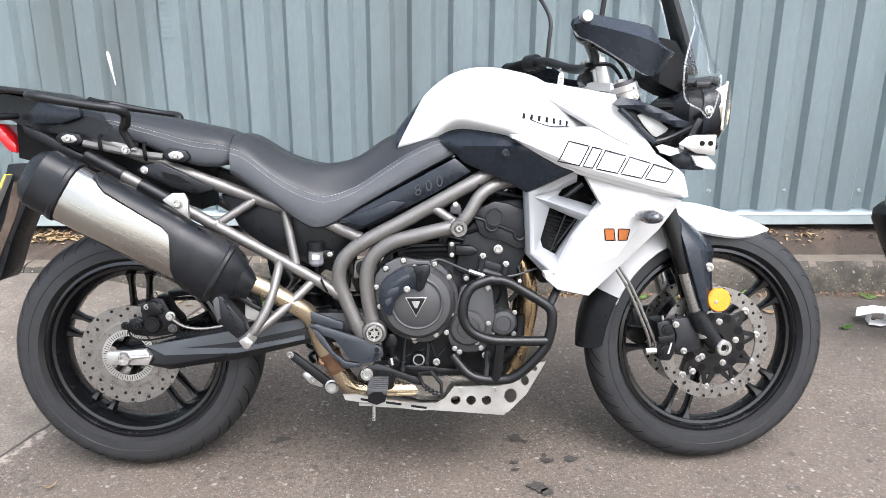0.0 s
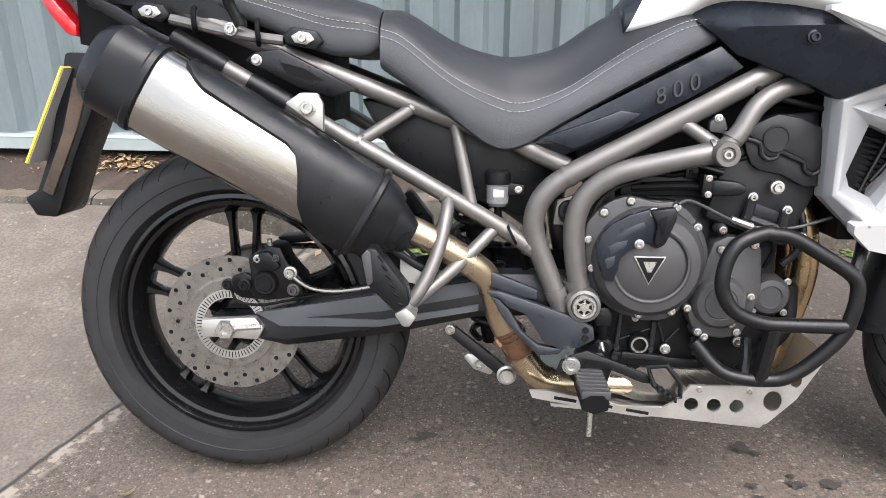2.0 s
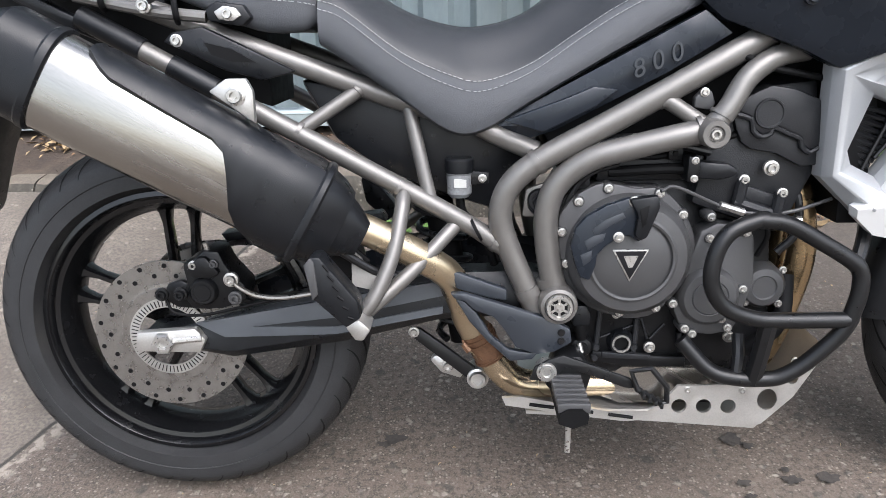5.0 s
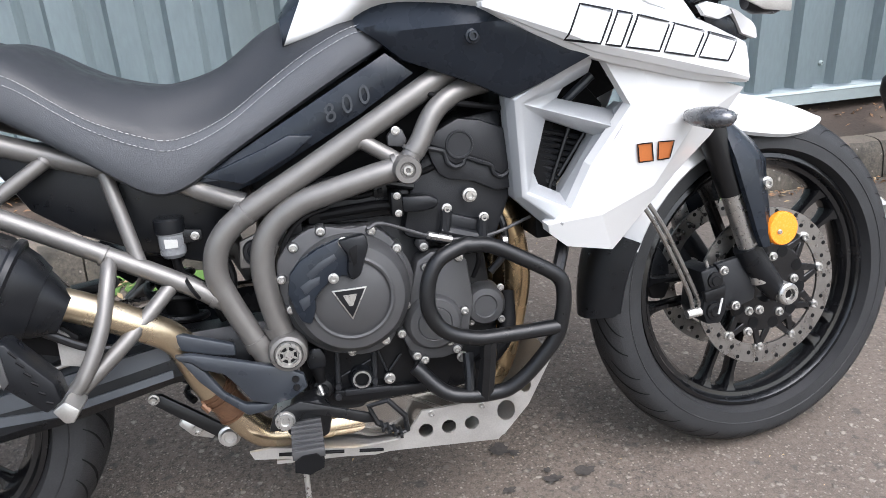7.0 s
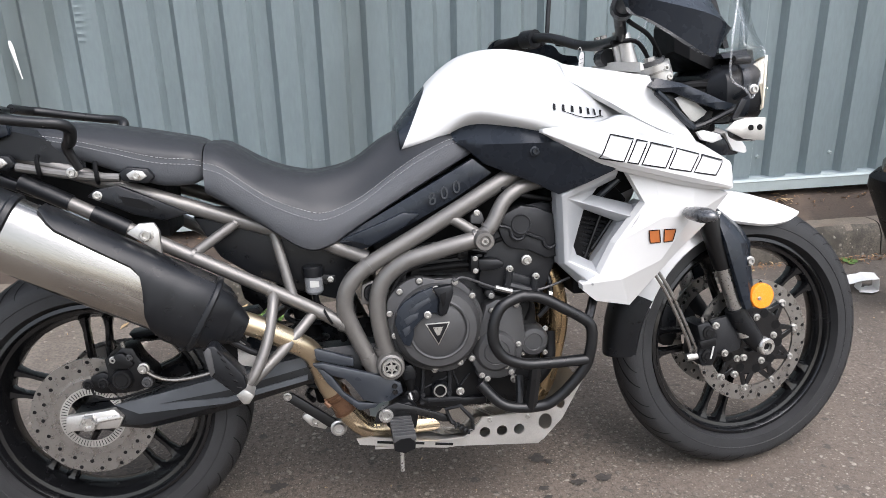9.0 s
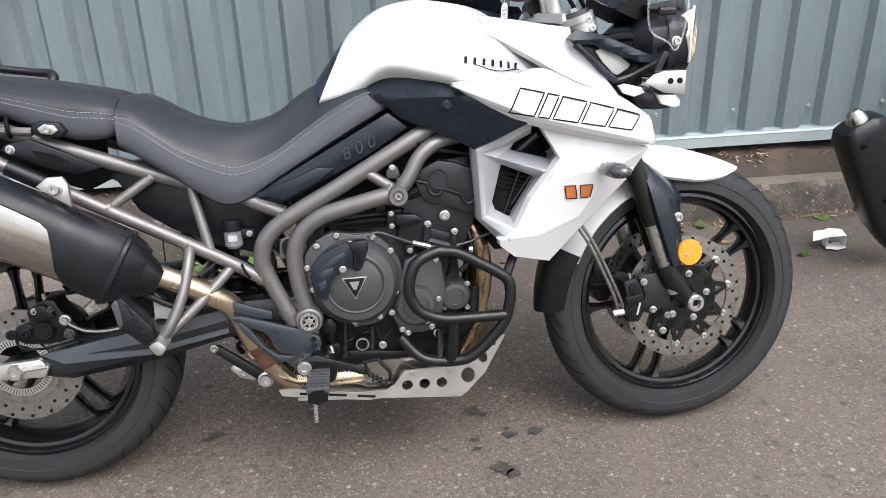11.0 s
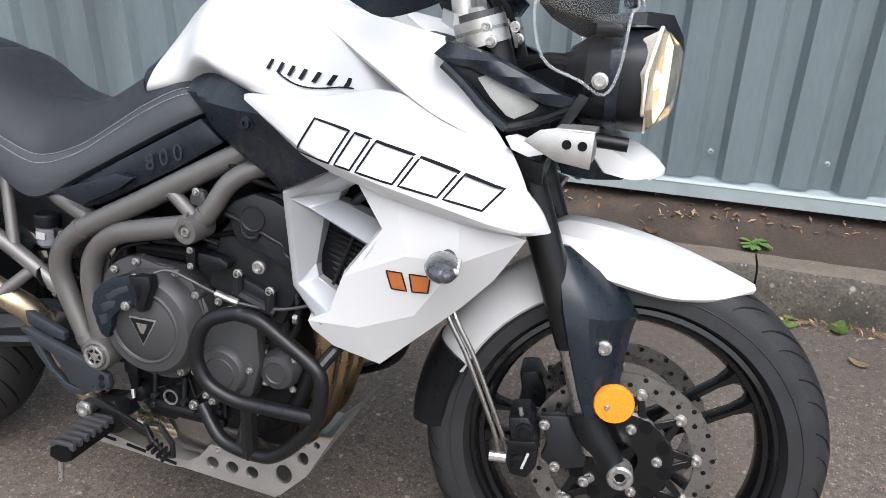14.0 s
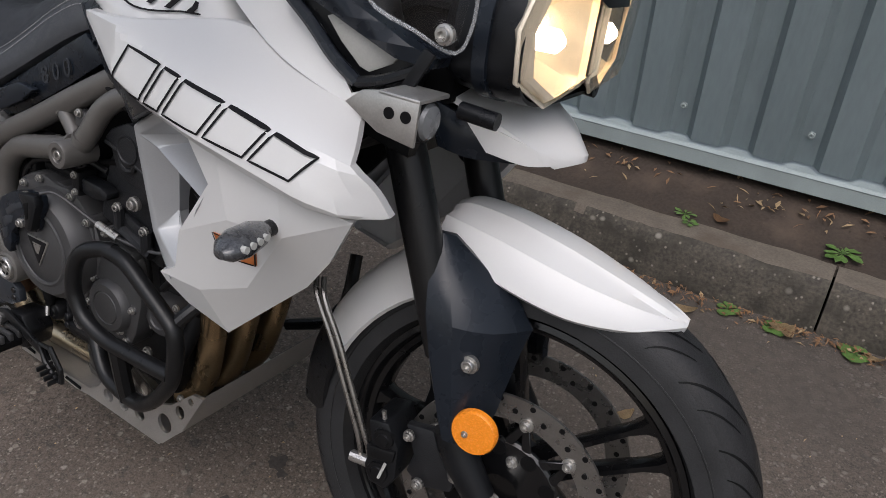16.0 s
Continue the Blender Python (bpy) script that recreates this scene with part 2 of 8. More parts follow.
def asphalt():
    """Worn tarmac: dark binder, pale chips, oil spots and a paler slab beyond a diagonal joint."""
    m = bpy.data.materials.new("worn_asphalt")
    m.use_nodes = True
    n, l = m.node_tree.nodes, m.node_tree.links
    b = n["Principled BSDF"]
    co = n.new("ShaderNodeTexCoord")

    def noise_at(s, d=5):
        k = n.new("ShaderNodeTexNoise")
        k.inputs["Scale"].default_value, k.inputs["Detail"].default_value = s, d
        l.new(co.outputs["Object"], k.inputs["Vector"])
        return k.outputs["Fac"]

    def ramp(src, a, c, lo=0.0, hi=1.0):
        k = n.new("ShaderNodeMapRange")
        for i, v in zip((1, 2, 3, 4), (a, c, lo, hi)):
            k.inputs[i].default_value = v
        l.new(src, k.inputs[0])
        return k.outputs[0]

    def mix(f, a, c):
        k = n.new("ShaderNodeMix")
        k.data_type = "RGBA"
        l.new(f, k.inputs["Factor"])
        for s, v in (("A", a), ("B", c)):
            if isinstance(v, tuple):
                k.inputs[s].default_value = (*v, 1)
            else:
                l.new(v, k.inputs[s])
        return k.outputs["Result"]

    def chips_at(scale, size, share):
        """Scattered stones of uneven size: a cell pattern, most cells left out."""
        vor = n.new("ShaderNodeTexVoronoi")
        vor.inputs["Scale"].default_value = scale
        warp = n.new("ShaderNodeTexNoise")
        warp.inputs["Scale"].default_value, warp.inputs["Detail"].default_value = scale * 1.3, 3
        l.new(co.outputs["Object"], warp.inputs["Vector"])
        push = n.new("ShaderNodeVectorMath")
        push.operation = "MULTIPLY_ADD"
        l.new(warp.outputs["Color"], push.inputs[0])
        push.inputs[1].default_value = (0.9 / scale,) * 3
        l.new(co.outputs["Object"], push.inputs[2])
        l.new(push.outputs[0], vor.inputs["Vector"])
        sep = n.new("ShaderNodeSeparateColor")
        l.new(vor.outputs["Color"], sep.inputs[0])
        k = n.new("ShaderNodeMath")
        k.operation = "MULTIPLY"
        l.new(ramp(vor.outputs["Distance"], size, size * 0.55), k.inputs[0])
        l.new(ramp(sep.outputs[0], 1 - share, 1 - share * 0.4), k.inputs[1])
        return k.outputs[0], sep.outputs[1]

    big, tone = chips_at(64, 0.50, 0.16)
    small, _ = chips_at(150, 0.48, 0.30)
    base = mix(ramp(noise_at(3), 0.35, 0.65), (0.068, 0.053, 0.042), (0.106, 0.083, 0.066))
    base = mix(ramp(noise_at(90), 0.42, 0.62, 0, 0.75), base, (0.026, 0.021, 0.017))
    base = mix(ramp(noise_at(260, 3), 0.46, 0.62, 0, 0.55), base, (0.145, 0.122, 0.098))
    base = mix(ramp(noise_at(0.9, 4), 0.45, 0.62, 0, 0.4), base, (0.112, 0.089, 0.070))
    base = mix(small, base, (0.190, 0.165, 0.136))
    stone = mix(tone, (0.100, 0.084, 0.068), (0.25, 0.222, 0.185))
    base = mix(big, base, stone)
    base = mix(ramp(noise_at(24, 3), 0.62, 0.70, 0, 0.6), base, (0.030, 0.028, 0.026))
    xyz = n.new("ShaderNodeSeparateXYZ")
    l.new(co.outputs["Object"], xyz.inputs[0])
    neg = n.new("ShaderNodeMath")
    neg.operation = "MULTIPLY"
    neg.inputs[1].default_value = -1
    l.new(xyz.outputs[0], neg.inputs[0])
    side = n.new("ShaderNodeMath")
    side.operation = "MULTIPLY_ADD"
    l.new(xyz.outputs[1], side.inputs[0])
    side.inputs[1].default_value = 0.32
    l.new(neg.outputs[0], side.inputs[2])
    slab = mix(ramp(noise_at(9), 0.35, 0.65), (0.115, 0.096, 0.077), (0.165, 0.140, 0.114))
    slab = mix(ramp(noise_at(120), 0.42, 0.62, 0, 0.6), slab, (0.070, 0.061, 0.052))
    slab = mix(big, slab, (0.205, 0.178, 0.148))
    wob = n.new("ShaderNodeMath")
    wob.operation = "MULTIPLY_ADD"
    l.new(noise_at(14), wob.inputs[0])
    wob.inputs[1].default_value = 0.03
    l.new(side.outputs[0], wob.inputs[2])
    lip = n.new("ShaderNodeMath")
    lip.operation = "MULTIPLY"
    l.new(ramp(wob.outputs[0], 0.376, 0.400), lip.inputs[0])
    l.new(ramp(noise_at(38), 0.46, 0.54, 0.15, 1.0), lip.inputs[1])
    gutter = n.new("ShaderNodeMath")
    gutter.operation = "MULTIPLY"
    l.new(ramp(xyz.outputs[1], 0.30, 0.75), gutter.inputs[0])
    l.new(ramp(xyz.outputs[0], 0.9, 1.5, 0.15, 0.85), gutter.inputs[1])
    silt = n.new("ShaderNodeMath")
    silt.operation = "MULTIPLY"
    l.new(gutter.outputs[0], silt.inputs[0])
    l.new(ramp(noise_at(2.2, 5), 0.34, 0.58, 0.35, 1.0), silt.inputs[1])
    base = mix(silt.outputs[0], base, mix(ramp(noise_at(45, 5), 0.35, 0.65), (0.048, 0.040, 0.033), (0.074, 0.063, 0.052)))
    base = mix(lip.outputs[0], base, (0.235, 0.205, 0.17))
    base = mix(ramp(wob.outputs[0], 0.418, 0.424), base, (0.028, 0.025, 0.020))
    base = mix(ramp(wob.outputs[0], 0.430, 0.436), base, slab)
    l.new(base, b.inputs["Base Color"])
    b.inputs["Roughness"].default_value = 0.82
    bp = n.new("ShaderNodeBump")
    bp.inputs["Strength"].default_value, bp.inputs["Distance"].default_value = 0.7, 0.004
    hs = n.new("ShaderNodeMath")
    hs.operation = "ADD"
    l.new(noise_at(150), hs.inputs[0])
    l.new(big, hs.inputs[1])
    l.new(hs.outputs[0], bp.inputs["Height"])
    l.new(bp.outputs[0], b.inputs["Normal"])
    return m


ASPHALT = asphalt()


# ---- mesh tools ----
def finish(bm, angle=35):
    bmesh.ops.recalc_face_normals(bm, faces=bm.faces)
    me = bpy.data.meshes.new("mesh")
    bm.to_mesh(me)
    bm.free()
    for p in me.polygons:
        p.use_smooth = True
    me.set_sharp_from_angle(angle=radians(angle))
    return me


def part(name, bm, material, parent=None, label="", angle=35):
    """Links a bmesh as one mesh object under a thing or a part."""
    me = finish(bm, angle)
    me.materials.append(material)
    ob = new(name, me)
    if parent is not None:
        ob.parent = parent
    return tagged(ob, label)


def spline(pts, k=6, closed=False):
    """Points along a smooth curve through pts."""
    pts = [Vector(p) for p in pts]
    if len(pts) == 2:
        return pts
    out = []
    count = len(pts)
    for i in range(count if closed else count - 1):
        if closed:
            a, b, c, d = (pts[(i + j) % count] for j in (-1, 0, 1, 2))
        else:
            b, c = pts[i], pts[i + 1]
            a = pts[i - 1] if i else b * 2 - c
            d = pts[i + 2] if i + 2 < count else c * 2 - b
        for s in range(k):
            t = s / k
            out.append(0.5 * (2 * b + (c - a) * t + (2 * a - 5 * b + 4 * c - d) * t * t + (3 * b - a - 3 * c + d) * t ** 3))
    if not closed:
        out.append(pts[-1])
    return out


def tube(pts, r, seg=14, k=6, closed=False, bm=None, flat=1.0):
    """A swept round bar; r is a number or one radius per point."""
    bm = bm or bmesh.new()
    path = spline(pts, k, closed)
    if isinstance(r, (list, tuple)):
        rs = [v.x for v in spline([(q, 0, 0) for q in r], k, closed)]
    else:
        rs = [r] * len(path)
    count = len(path)
    up = None
    rings_ = []
    for i, p in enumerate(path):
        a = path[i - 1] if (i or closed) else p
        c = path[(i + 1) % count] if (i + 1 < count or closed) else p
        d = (c - a).normalized()
        if up is None:
            up = d.orthogonal().normalized()
        up = (up - d * up.dot(d)).normalized()
        side = d.cross(up)
        rings_.append([bm.verts.new(p + (up * math.cos(q) * flat + side * math.sin(q)) * rs[i]) for q in (2 * math.pi * j / seg for j in range(seg))])
    for i in range(count if closed else count - 1):
        a, b = rings_[i], rings_[(i + 1) % count]
        for j in range(seg):
            bm.faces.new((a[j], a[(j + 1) % seg], b[(j + 1) % seg], b[j]))
    if not closed:
        bm.faces.new(rings_[0])
        bm.faces.new(rings_[-1])
    return bm


def loft(rows, bm=None, caps=True, closed=True):
    """Skins rings of equal count."""
    bm = bm or bmesh.new()
    vs = [[bm.verts.new(p) for p in row] for row in rows]
    m = len(vs[0])
    for a, b in zip(vs, vs[1:]):
        for j in range(m if closed else m - 1):
            bm.faces.new((a[j], a[(j + 1) % m], b[(j + 1) % m], b[j]))
    if caps and closed:
        bm.faces.new(vs[0])
        bm.faces.new(vs[-1])
    return bm


def lathe(profile, x=0.0, z=0.0, seg=64, closed=False, bm=None, y=0.0):
    """Turns (radius, y) pairs round an axle along y through (x, z)."""
    bm = bm or bmesh.new()
    rows = []
    for i in range(seg):
        a = 2 * math.pi * i / seg
        rows.append([bm.verts.new((x + r * math.cos(a), y + yy, z + r * math.sin(a))) for r, yy in profile])
    m = len(profile)
    for i in range(seg):
        a, b = rows[i], rows[(i + 1) % seg]
        for j in range(m if closed else m - 1):
            k = (j + 1) % m
            if profile[j][0] == profile[k][0] == 0:
                continue
            bm.faces.new((a[j], a[k], b[k], b[j]))
    bmesh.ops.remove_doubles(bm, verts=bm.verts, dist=1e-6)
    return bm


def plate(poly, y0, y1, bev=0.003, bm=None, seg=2):
    """A slab cut to an outline in the x-z plane, with rounded edges."""
    own = bmesh.new()
    a = [own.verts.new((p[0], y0, p[1])) for p in poly]
    b = [own.verts.new((p[0], y1, p[1])) for p in poly]
    own.faces.new(a)
    own.faces.new(b[::-1])
    m = len(poly)
    for i in range(m):
        own.faces.new((a[i], b[i], b[(i + 1) % m], a[(i + 1) % m]))
    bmesh.ops.recalc_face_normals(own, faces=own.faces)
    if bev:
        bmesh.ops.bevel(own, geom=own.edges[:], offset=bev, segments=seg, affect="EDGES", profile=0.5)
    if bm is None:
        return own
    me = bpy.data.meshes.new("tmp")
    own.to_mesh(me)
    own.free()
    bm.from_mesh(me)
    bpy.data.meshes.remove(me)
    return bm


def plate_with_holes(poly, holes, y0, y1):
    """A slab cut to an outline in the x-z plane, with round holes (x, z, rx, rz) right through it."""
    bm = bmesh.new()
    rims = [poly] + [[(x + rx * math.cos(q), z + rz * math.sin(q)) for q in (2 * math.pi * j / 20 for j in range(20))] for x, z, rx, rz in holes]
    edges = []
    for rim_ in rims:
        vs = [bm.verts.new((x, y0, z)) for x, z in rim_]
        edges += [bm.edges.new((vs[i], vs[(i + 1) % len(vs)])) for i in range(len(vs))]
    bmesh.ops.triangle_fill(bm, use_beauty=True, use_dissolve=False, edges=edges)
    grown = bmesh.ops.extrude_face_region(bm, geom=bm.faces[:])
    bmesh.ops.translate(bm, vec=(0, y1 - y0, 0), verts=[g for g in grown["geom"] if isinstance(g, bmesh.types.BMVert)])
    return bm


def panel(poly, yf, thick=0.012, step=0.02, roll=0.006, inside=1):
    """A curved shell: an outline in x-z laid on the surface y = yf(x, z), edges rolled inwards, with thickness."""
    bm = bmesh.new()
    bm.faces.new([bm.verts.new((p[0], 0, p[1])) for p in poly])
    for axis, i in (((1, 0, 0), 0), ((0, 0, 1), 1)):
        lo, hi = min(p[i] for p in poly), max(p[i] for p in poly)
        c = lo + step
        while c < hi - step * 0.3:
            co = (c, 0, 0) if i == 0 else (0, 0, c)
            bmesh.ops.bisect_plane(bm, geom=bm.verts[:] + bm.edges[:] + bm.faces[:], plane_co=co, plane_no=axis)
            c += step
    edge = {v for e in bm.edges if e.is_boundary for v in e.verts}
    ring = [(v.co.x, v.co.z) for v in edge]
    segs = [((p[0], p[1]), (q[0], q[1])) for p, q in zip(poly, poly[1:] + poly[:1])]

    def edge_gap(x, z):
        best = 1.0
        for (ax, az), (bx, bz) in segs:
            dx, dz = bx - ax, bz - az
            t = max(0, min(1, ((x - ax) * dx + (z - az) * dz) / (dx * dx + dz * dz + 1e-12)))
            best = min(best, math.hypot(x - ax - t * dx, z - az - t * dz))
        return best

    base = []
    for v in bm.verts:
        x, z = v.co.x, v.co.z
        g = edge_gap(x, z)
        v.co.y = yf(x, z) + inside * roll * max(0, 1 - g / 0.014) ** 2
    top = list(bm.faces)
    bound = [e for e in bm.edges if e.is_boundary]
    twin = {v: bm.verts.new((v.co.x, v.co.y + inside * thick, v.co.z)) for v in bm.verts[:]}
    for f in top:
        bm.faces.new([twin[v] for v in reversed(f.verts)])
    for e in bound:
        a, b = e.verts
        bm.faces.new((a, b, twin[b], twin[a]))
    return bm


def both(make, name, material, parent, label="", angle=35):
    """The same part on the right side and, mirrored, on the left."""
    a = part(name, make(), material, parent, label, angle)
    bm = make()
    bmesh.ops.scale(bm, vec=(1, -1, 1), verts=bm.verts)
    b = part(name, bm, material, parent, label, angle)
    return a, b


def box(x0, x1, y0, y1, z0, z1, bev=0.004, bm=None):
    return plate([(x0, z0), (x1, z0), (x1, z1), (x0, z1)], y0, y1, bev, bm)


_bolt = {}


def bolt(parent, x, y, z, r=0.007, material=None, name="bolt"):
    """A flanged socket-head bolt pointing to the right side of the machine."""
    key = (round(r, 4), (material or BOLT).name)
    if key not in _bolt:
        bm = lathe([(0, -0.35 * r), (0.45 * r, -0.35 * r), (0.5 * r, -0.9 * r), (0.85 * r, -0.9 * r), (0.95 * r, -0.75 * r), (0.95 * r, -0.2 * r), (1.35 * r, -0.12 * r), (1.35 * r, 0.6 * r)], seg=14)
        me = finish(bm)
        me.materials.append(material or BOLT)
        _bolt[key] = me
    ob = new(name, _bolt[key])
    ob.parent = parent
    ob.location = (x, y, z)
    return ob


# ---- the place ----
def smooth(a, b, v):
    """Eases from 0 at a to 1 at b; a may be the larger."""
    t = max(0.0, min(1.0, (v - a) / (b - a)))
    return t * t * (3 - 2 * t)


def ground_height(x, y):
    """Level under the machine, rising a little to the kerb, more where the kerb is dropped."""
    drop = 1 - smooth(-0.75, -0.15, x)
    rise = smooth(0.15, 1.04, y)
    return -0.009 + rise * (0.069 + 0.10 * drop)


def ground():
    xs = [-600, -60, -12, -6] + [-4 + 0.1 * i for i in range(121)] + [10, 16, 60, 600]
    ys = [-600, -60, -14, -7, -4, -3, -2] + [-1.5 + 0.08 * i for i in range(32)] + [1.045]
    bm = bmesh.new()
    vs = [[bm.verts.new((x, y, ground_height(x, y) + 0.004 * noise.noise((x * 1.7, y * 1.7, 0)) * (abs(x) < 6))) for y in ys] for x in xs]
    for a, b in zip(vs, vs[1:]):
        for j in range(len(ys) - 1):
            bm.faces.new((a[j], b[j], b[j + 1], a[j + 1]))
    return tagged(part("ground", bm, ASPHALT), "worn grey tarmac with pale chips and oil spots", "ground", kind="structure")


ground_ob = ground()


def soil():
    bm = bmesh.new()
    xs = [-4 + 0.06 * i for i in range(201)]
    ys = [1.12, 1.16, 1.2, 1.25, 1.3, 1.35, 1.4, 1.5, 1.7]
    vs = [[bm.verts.new((x, y, 0.178 + 0.075 * smooth(1.17, 1.42, y) + 0.014 * noise.noise((x * 7, y * 7, 3)) * smooth(1.13, 1.22, y))) for y in ys] for x in xs]
    for a, b in zip(vs, vs[1:]):
        for j in range(len(ys) - 1):
            bm.faces.new((a[j], b[j], b[j + 1], a[j + 1]))
    return tagged(part("soil_strip", bm, SOIL), "strip of bare brown soil below the fence", "soil", kind="structure")


soil()


def kerb():
    """Concrete kerb stones laid end to end, each with a worn rounded nose."""
    root = tagged(new("kerb"), "weathered grey concrete kerb, mossy and chipped", "kerb", kind="structure")
    length = 0.914
    start = 1.873 - 7 * length
    for i in range(13):
        x0, x1 = start + i * length + 0.003, start + (i + 1) * length - 0.003
        rows = []
        count = 30
        for k in range(count + 1):
            x = x0 + (x1 - x0) * k / count
            drop = 1 - smooth(-0.75, -0.15, x)
            top = 0.192 - 0.012 * drop
            base = [(1.025, -0.15), (1.030, 0.05), (1.042, 0.115), (1.050, 0.15), (1.058, 0.172), (1.075, 0.188), (1.10, 0.192), (1.16, 0.190), (1.165, -0.15)]
            row = []
            for j, (y, z) in enumerate(base):
                wob = 0.006 * noise.noise((x * 9, y * 30, z * 30)) + 0.004 * noise.noise((x * 40, y * 50, z * 60))
                row.append((x, y + (wob if 1 <= j <= 5 else 0), z - (0.192 - top) + (wob * 0.6 if 4 <= j <= 7 else 0)))
            rows.append(row)
        stone = part("kerb_stone", loft(rows), STONE, root, angle=60)
        stone.data.materials.append(STONE_LIT)
        # Upward faces get the paler tan: overhead light put into the colour.
        for p in stone.data.polygons:
            if p.normal.z > 0.75:
                p.material_index = 1
    return root


kerb()

PITCH, PHASE = 0.1716, 2.051


def fence():
    """Profiled steel sheet with narrow sunk channels, screwed to a folded rail."""
    root = tagged(new("metal_fence"), "grey-green profiled steel sheet fence, weathered", "fence", kind="structure")
    bm = bmesh.new()
    prof = []
    for i in range(-33, 28):
        c = PHASE + i * PITCH
        prof += [(c - 0.046, 1.352), (c - 0.026, 1.384), (c - 0.008, 1.384), (c + 0.0, 1.3845), (c + 0.008, 1.384), (c + 0.026, 1.384), (c + 0.046, 1.352), (c + 0.068, 1.352)]
    zs = [0.338, 0.6, 1.0, 1.5, 2.0, 2.5]
    front = [[bm.verts.new((x, y + 0.0025 * noise.noise((x * 2, z * 1.4, 0)), z)) for z in zs] for x, y in prof]
    for a, b in zip(front, front[1:]):
        for j in range(len(zs) - 1):
            bm.faces.new((a[j], b[j], b[j + 1], a[j + 1]))
    back = bmesh.ops.solidify(bm, geom=bm.faces[:], thickness=0.0012)
    part("sheet", bm, FENCE, root, angle=20)
    x0, x1 = prof[0][0], prof[-1][0]
    rail = [(1.338, 0.276), (1.338, 0.318), (1.336, 0.321), (1.345, 0.328), (1.46, 0.334), (1.46, 0.276)]
    part("bottom_rail", loft([[(x, y, z) for y, z in rail] for x in (x0, x1)]), RAIL, root, "paler folded steel bottom rail", angle=20)
    # Added black box: the shade in the gap under the rail.
    part("plinth", box(x0, x1, 1.42, 1.62, 0.12, 0.275, 0.004), DARK, root, "added black box standing for the shade below the rail")
    for i in range(-16, 14):
        bolt(root, PHASE + i * 2 * PITCH, 1.381, 0.42, 0.0075, RAIL, "screw")
    return root


fence()

# ---- the motorcycle ----
LEAN_DEG, STEER_DEG = 9.5, 5.0
bike = tagged(new("motorcycle"), "white and black adventure motorcycle leaning, parked on tarmac", "motorcycle")
bike.matrix_world = Matrix.Translation((0, -0.057, 0)) @ Matrix.Rotation(radians(-LEAN_DEG), 4, "X")
AXLE_R, AXLE_F = Vector((0.003, 0, 0.322)), Vector((1.548, 0, 0.331))
HEAD, RAKE = Vector((1.232, 0, 1.02)), Vector((-0.345, 0, 1.0)).normalized()
STEER = Matrix.Translation(HEAD) @ Matrix.Rotation(radians(STEER_DEG), 4, RAKE) @ Matrix.Translation(-HEAD)


def turned(bm):
    """Turns a part of the front end with the steering."""
    bmesh.ops.transform(bm, matrix=STEER, verts=bm.verts)
    return bm


def yside(x, z):
    """The machine's right flank, from the lower cowl up to the tank."""
    y = 0.19 + 0.29 * (z - 0.516)
    y += 0.6 * (x - 1.064) if x < 1.064 else 0.3 * min(x - 1.064, 0.05) - 0.12 * max(0, x - 1.15)
    if z > 0.87:
        y -= 0.9 * (z - 0.87)
    y += 0.021 * smooth(1.03, 1.09, x) * smooth(0.80, 0.70, z) * smooth(0.46, 0.54, z)
    return -y


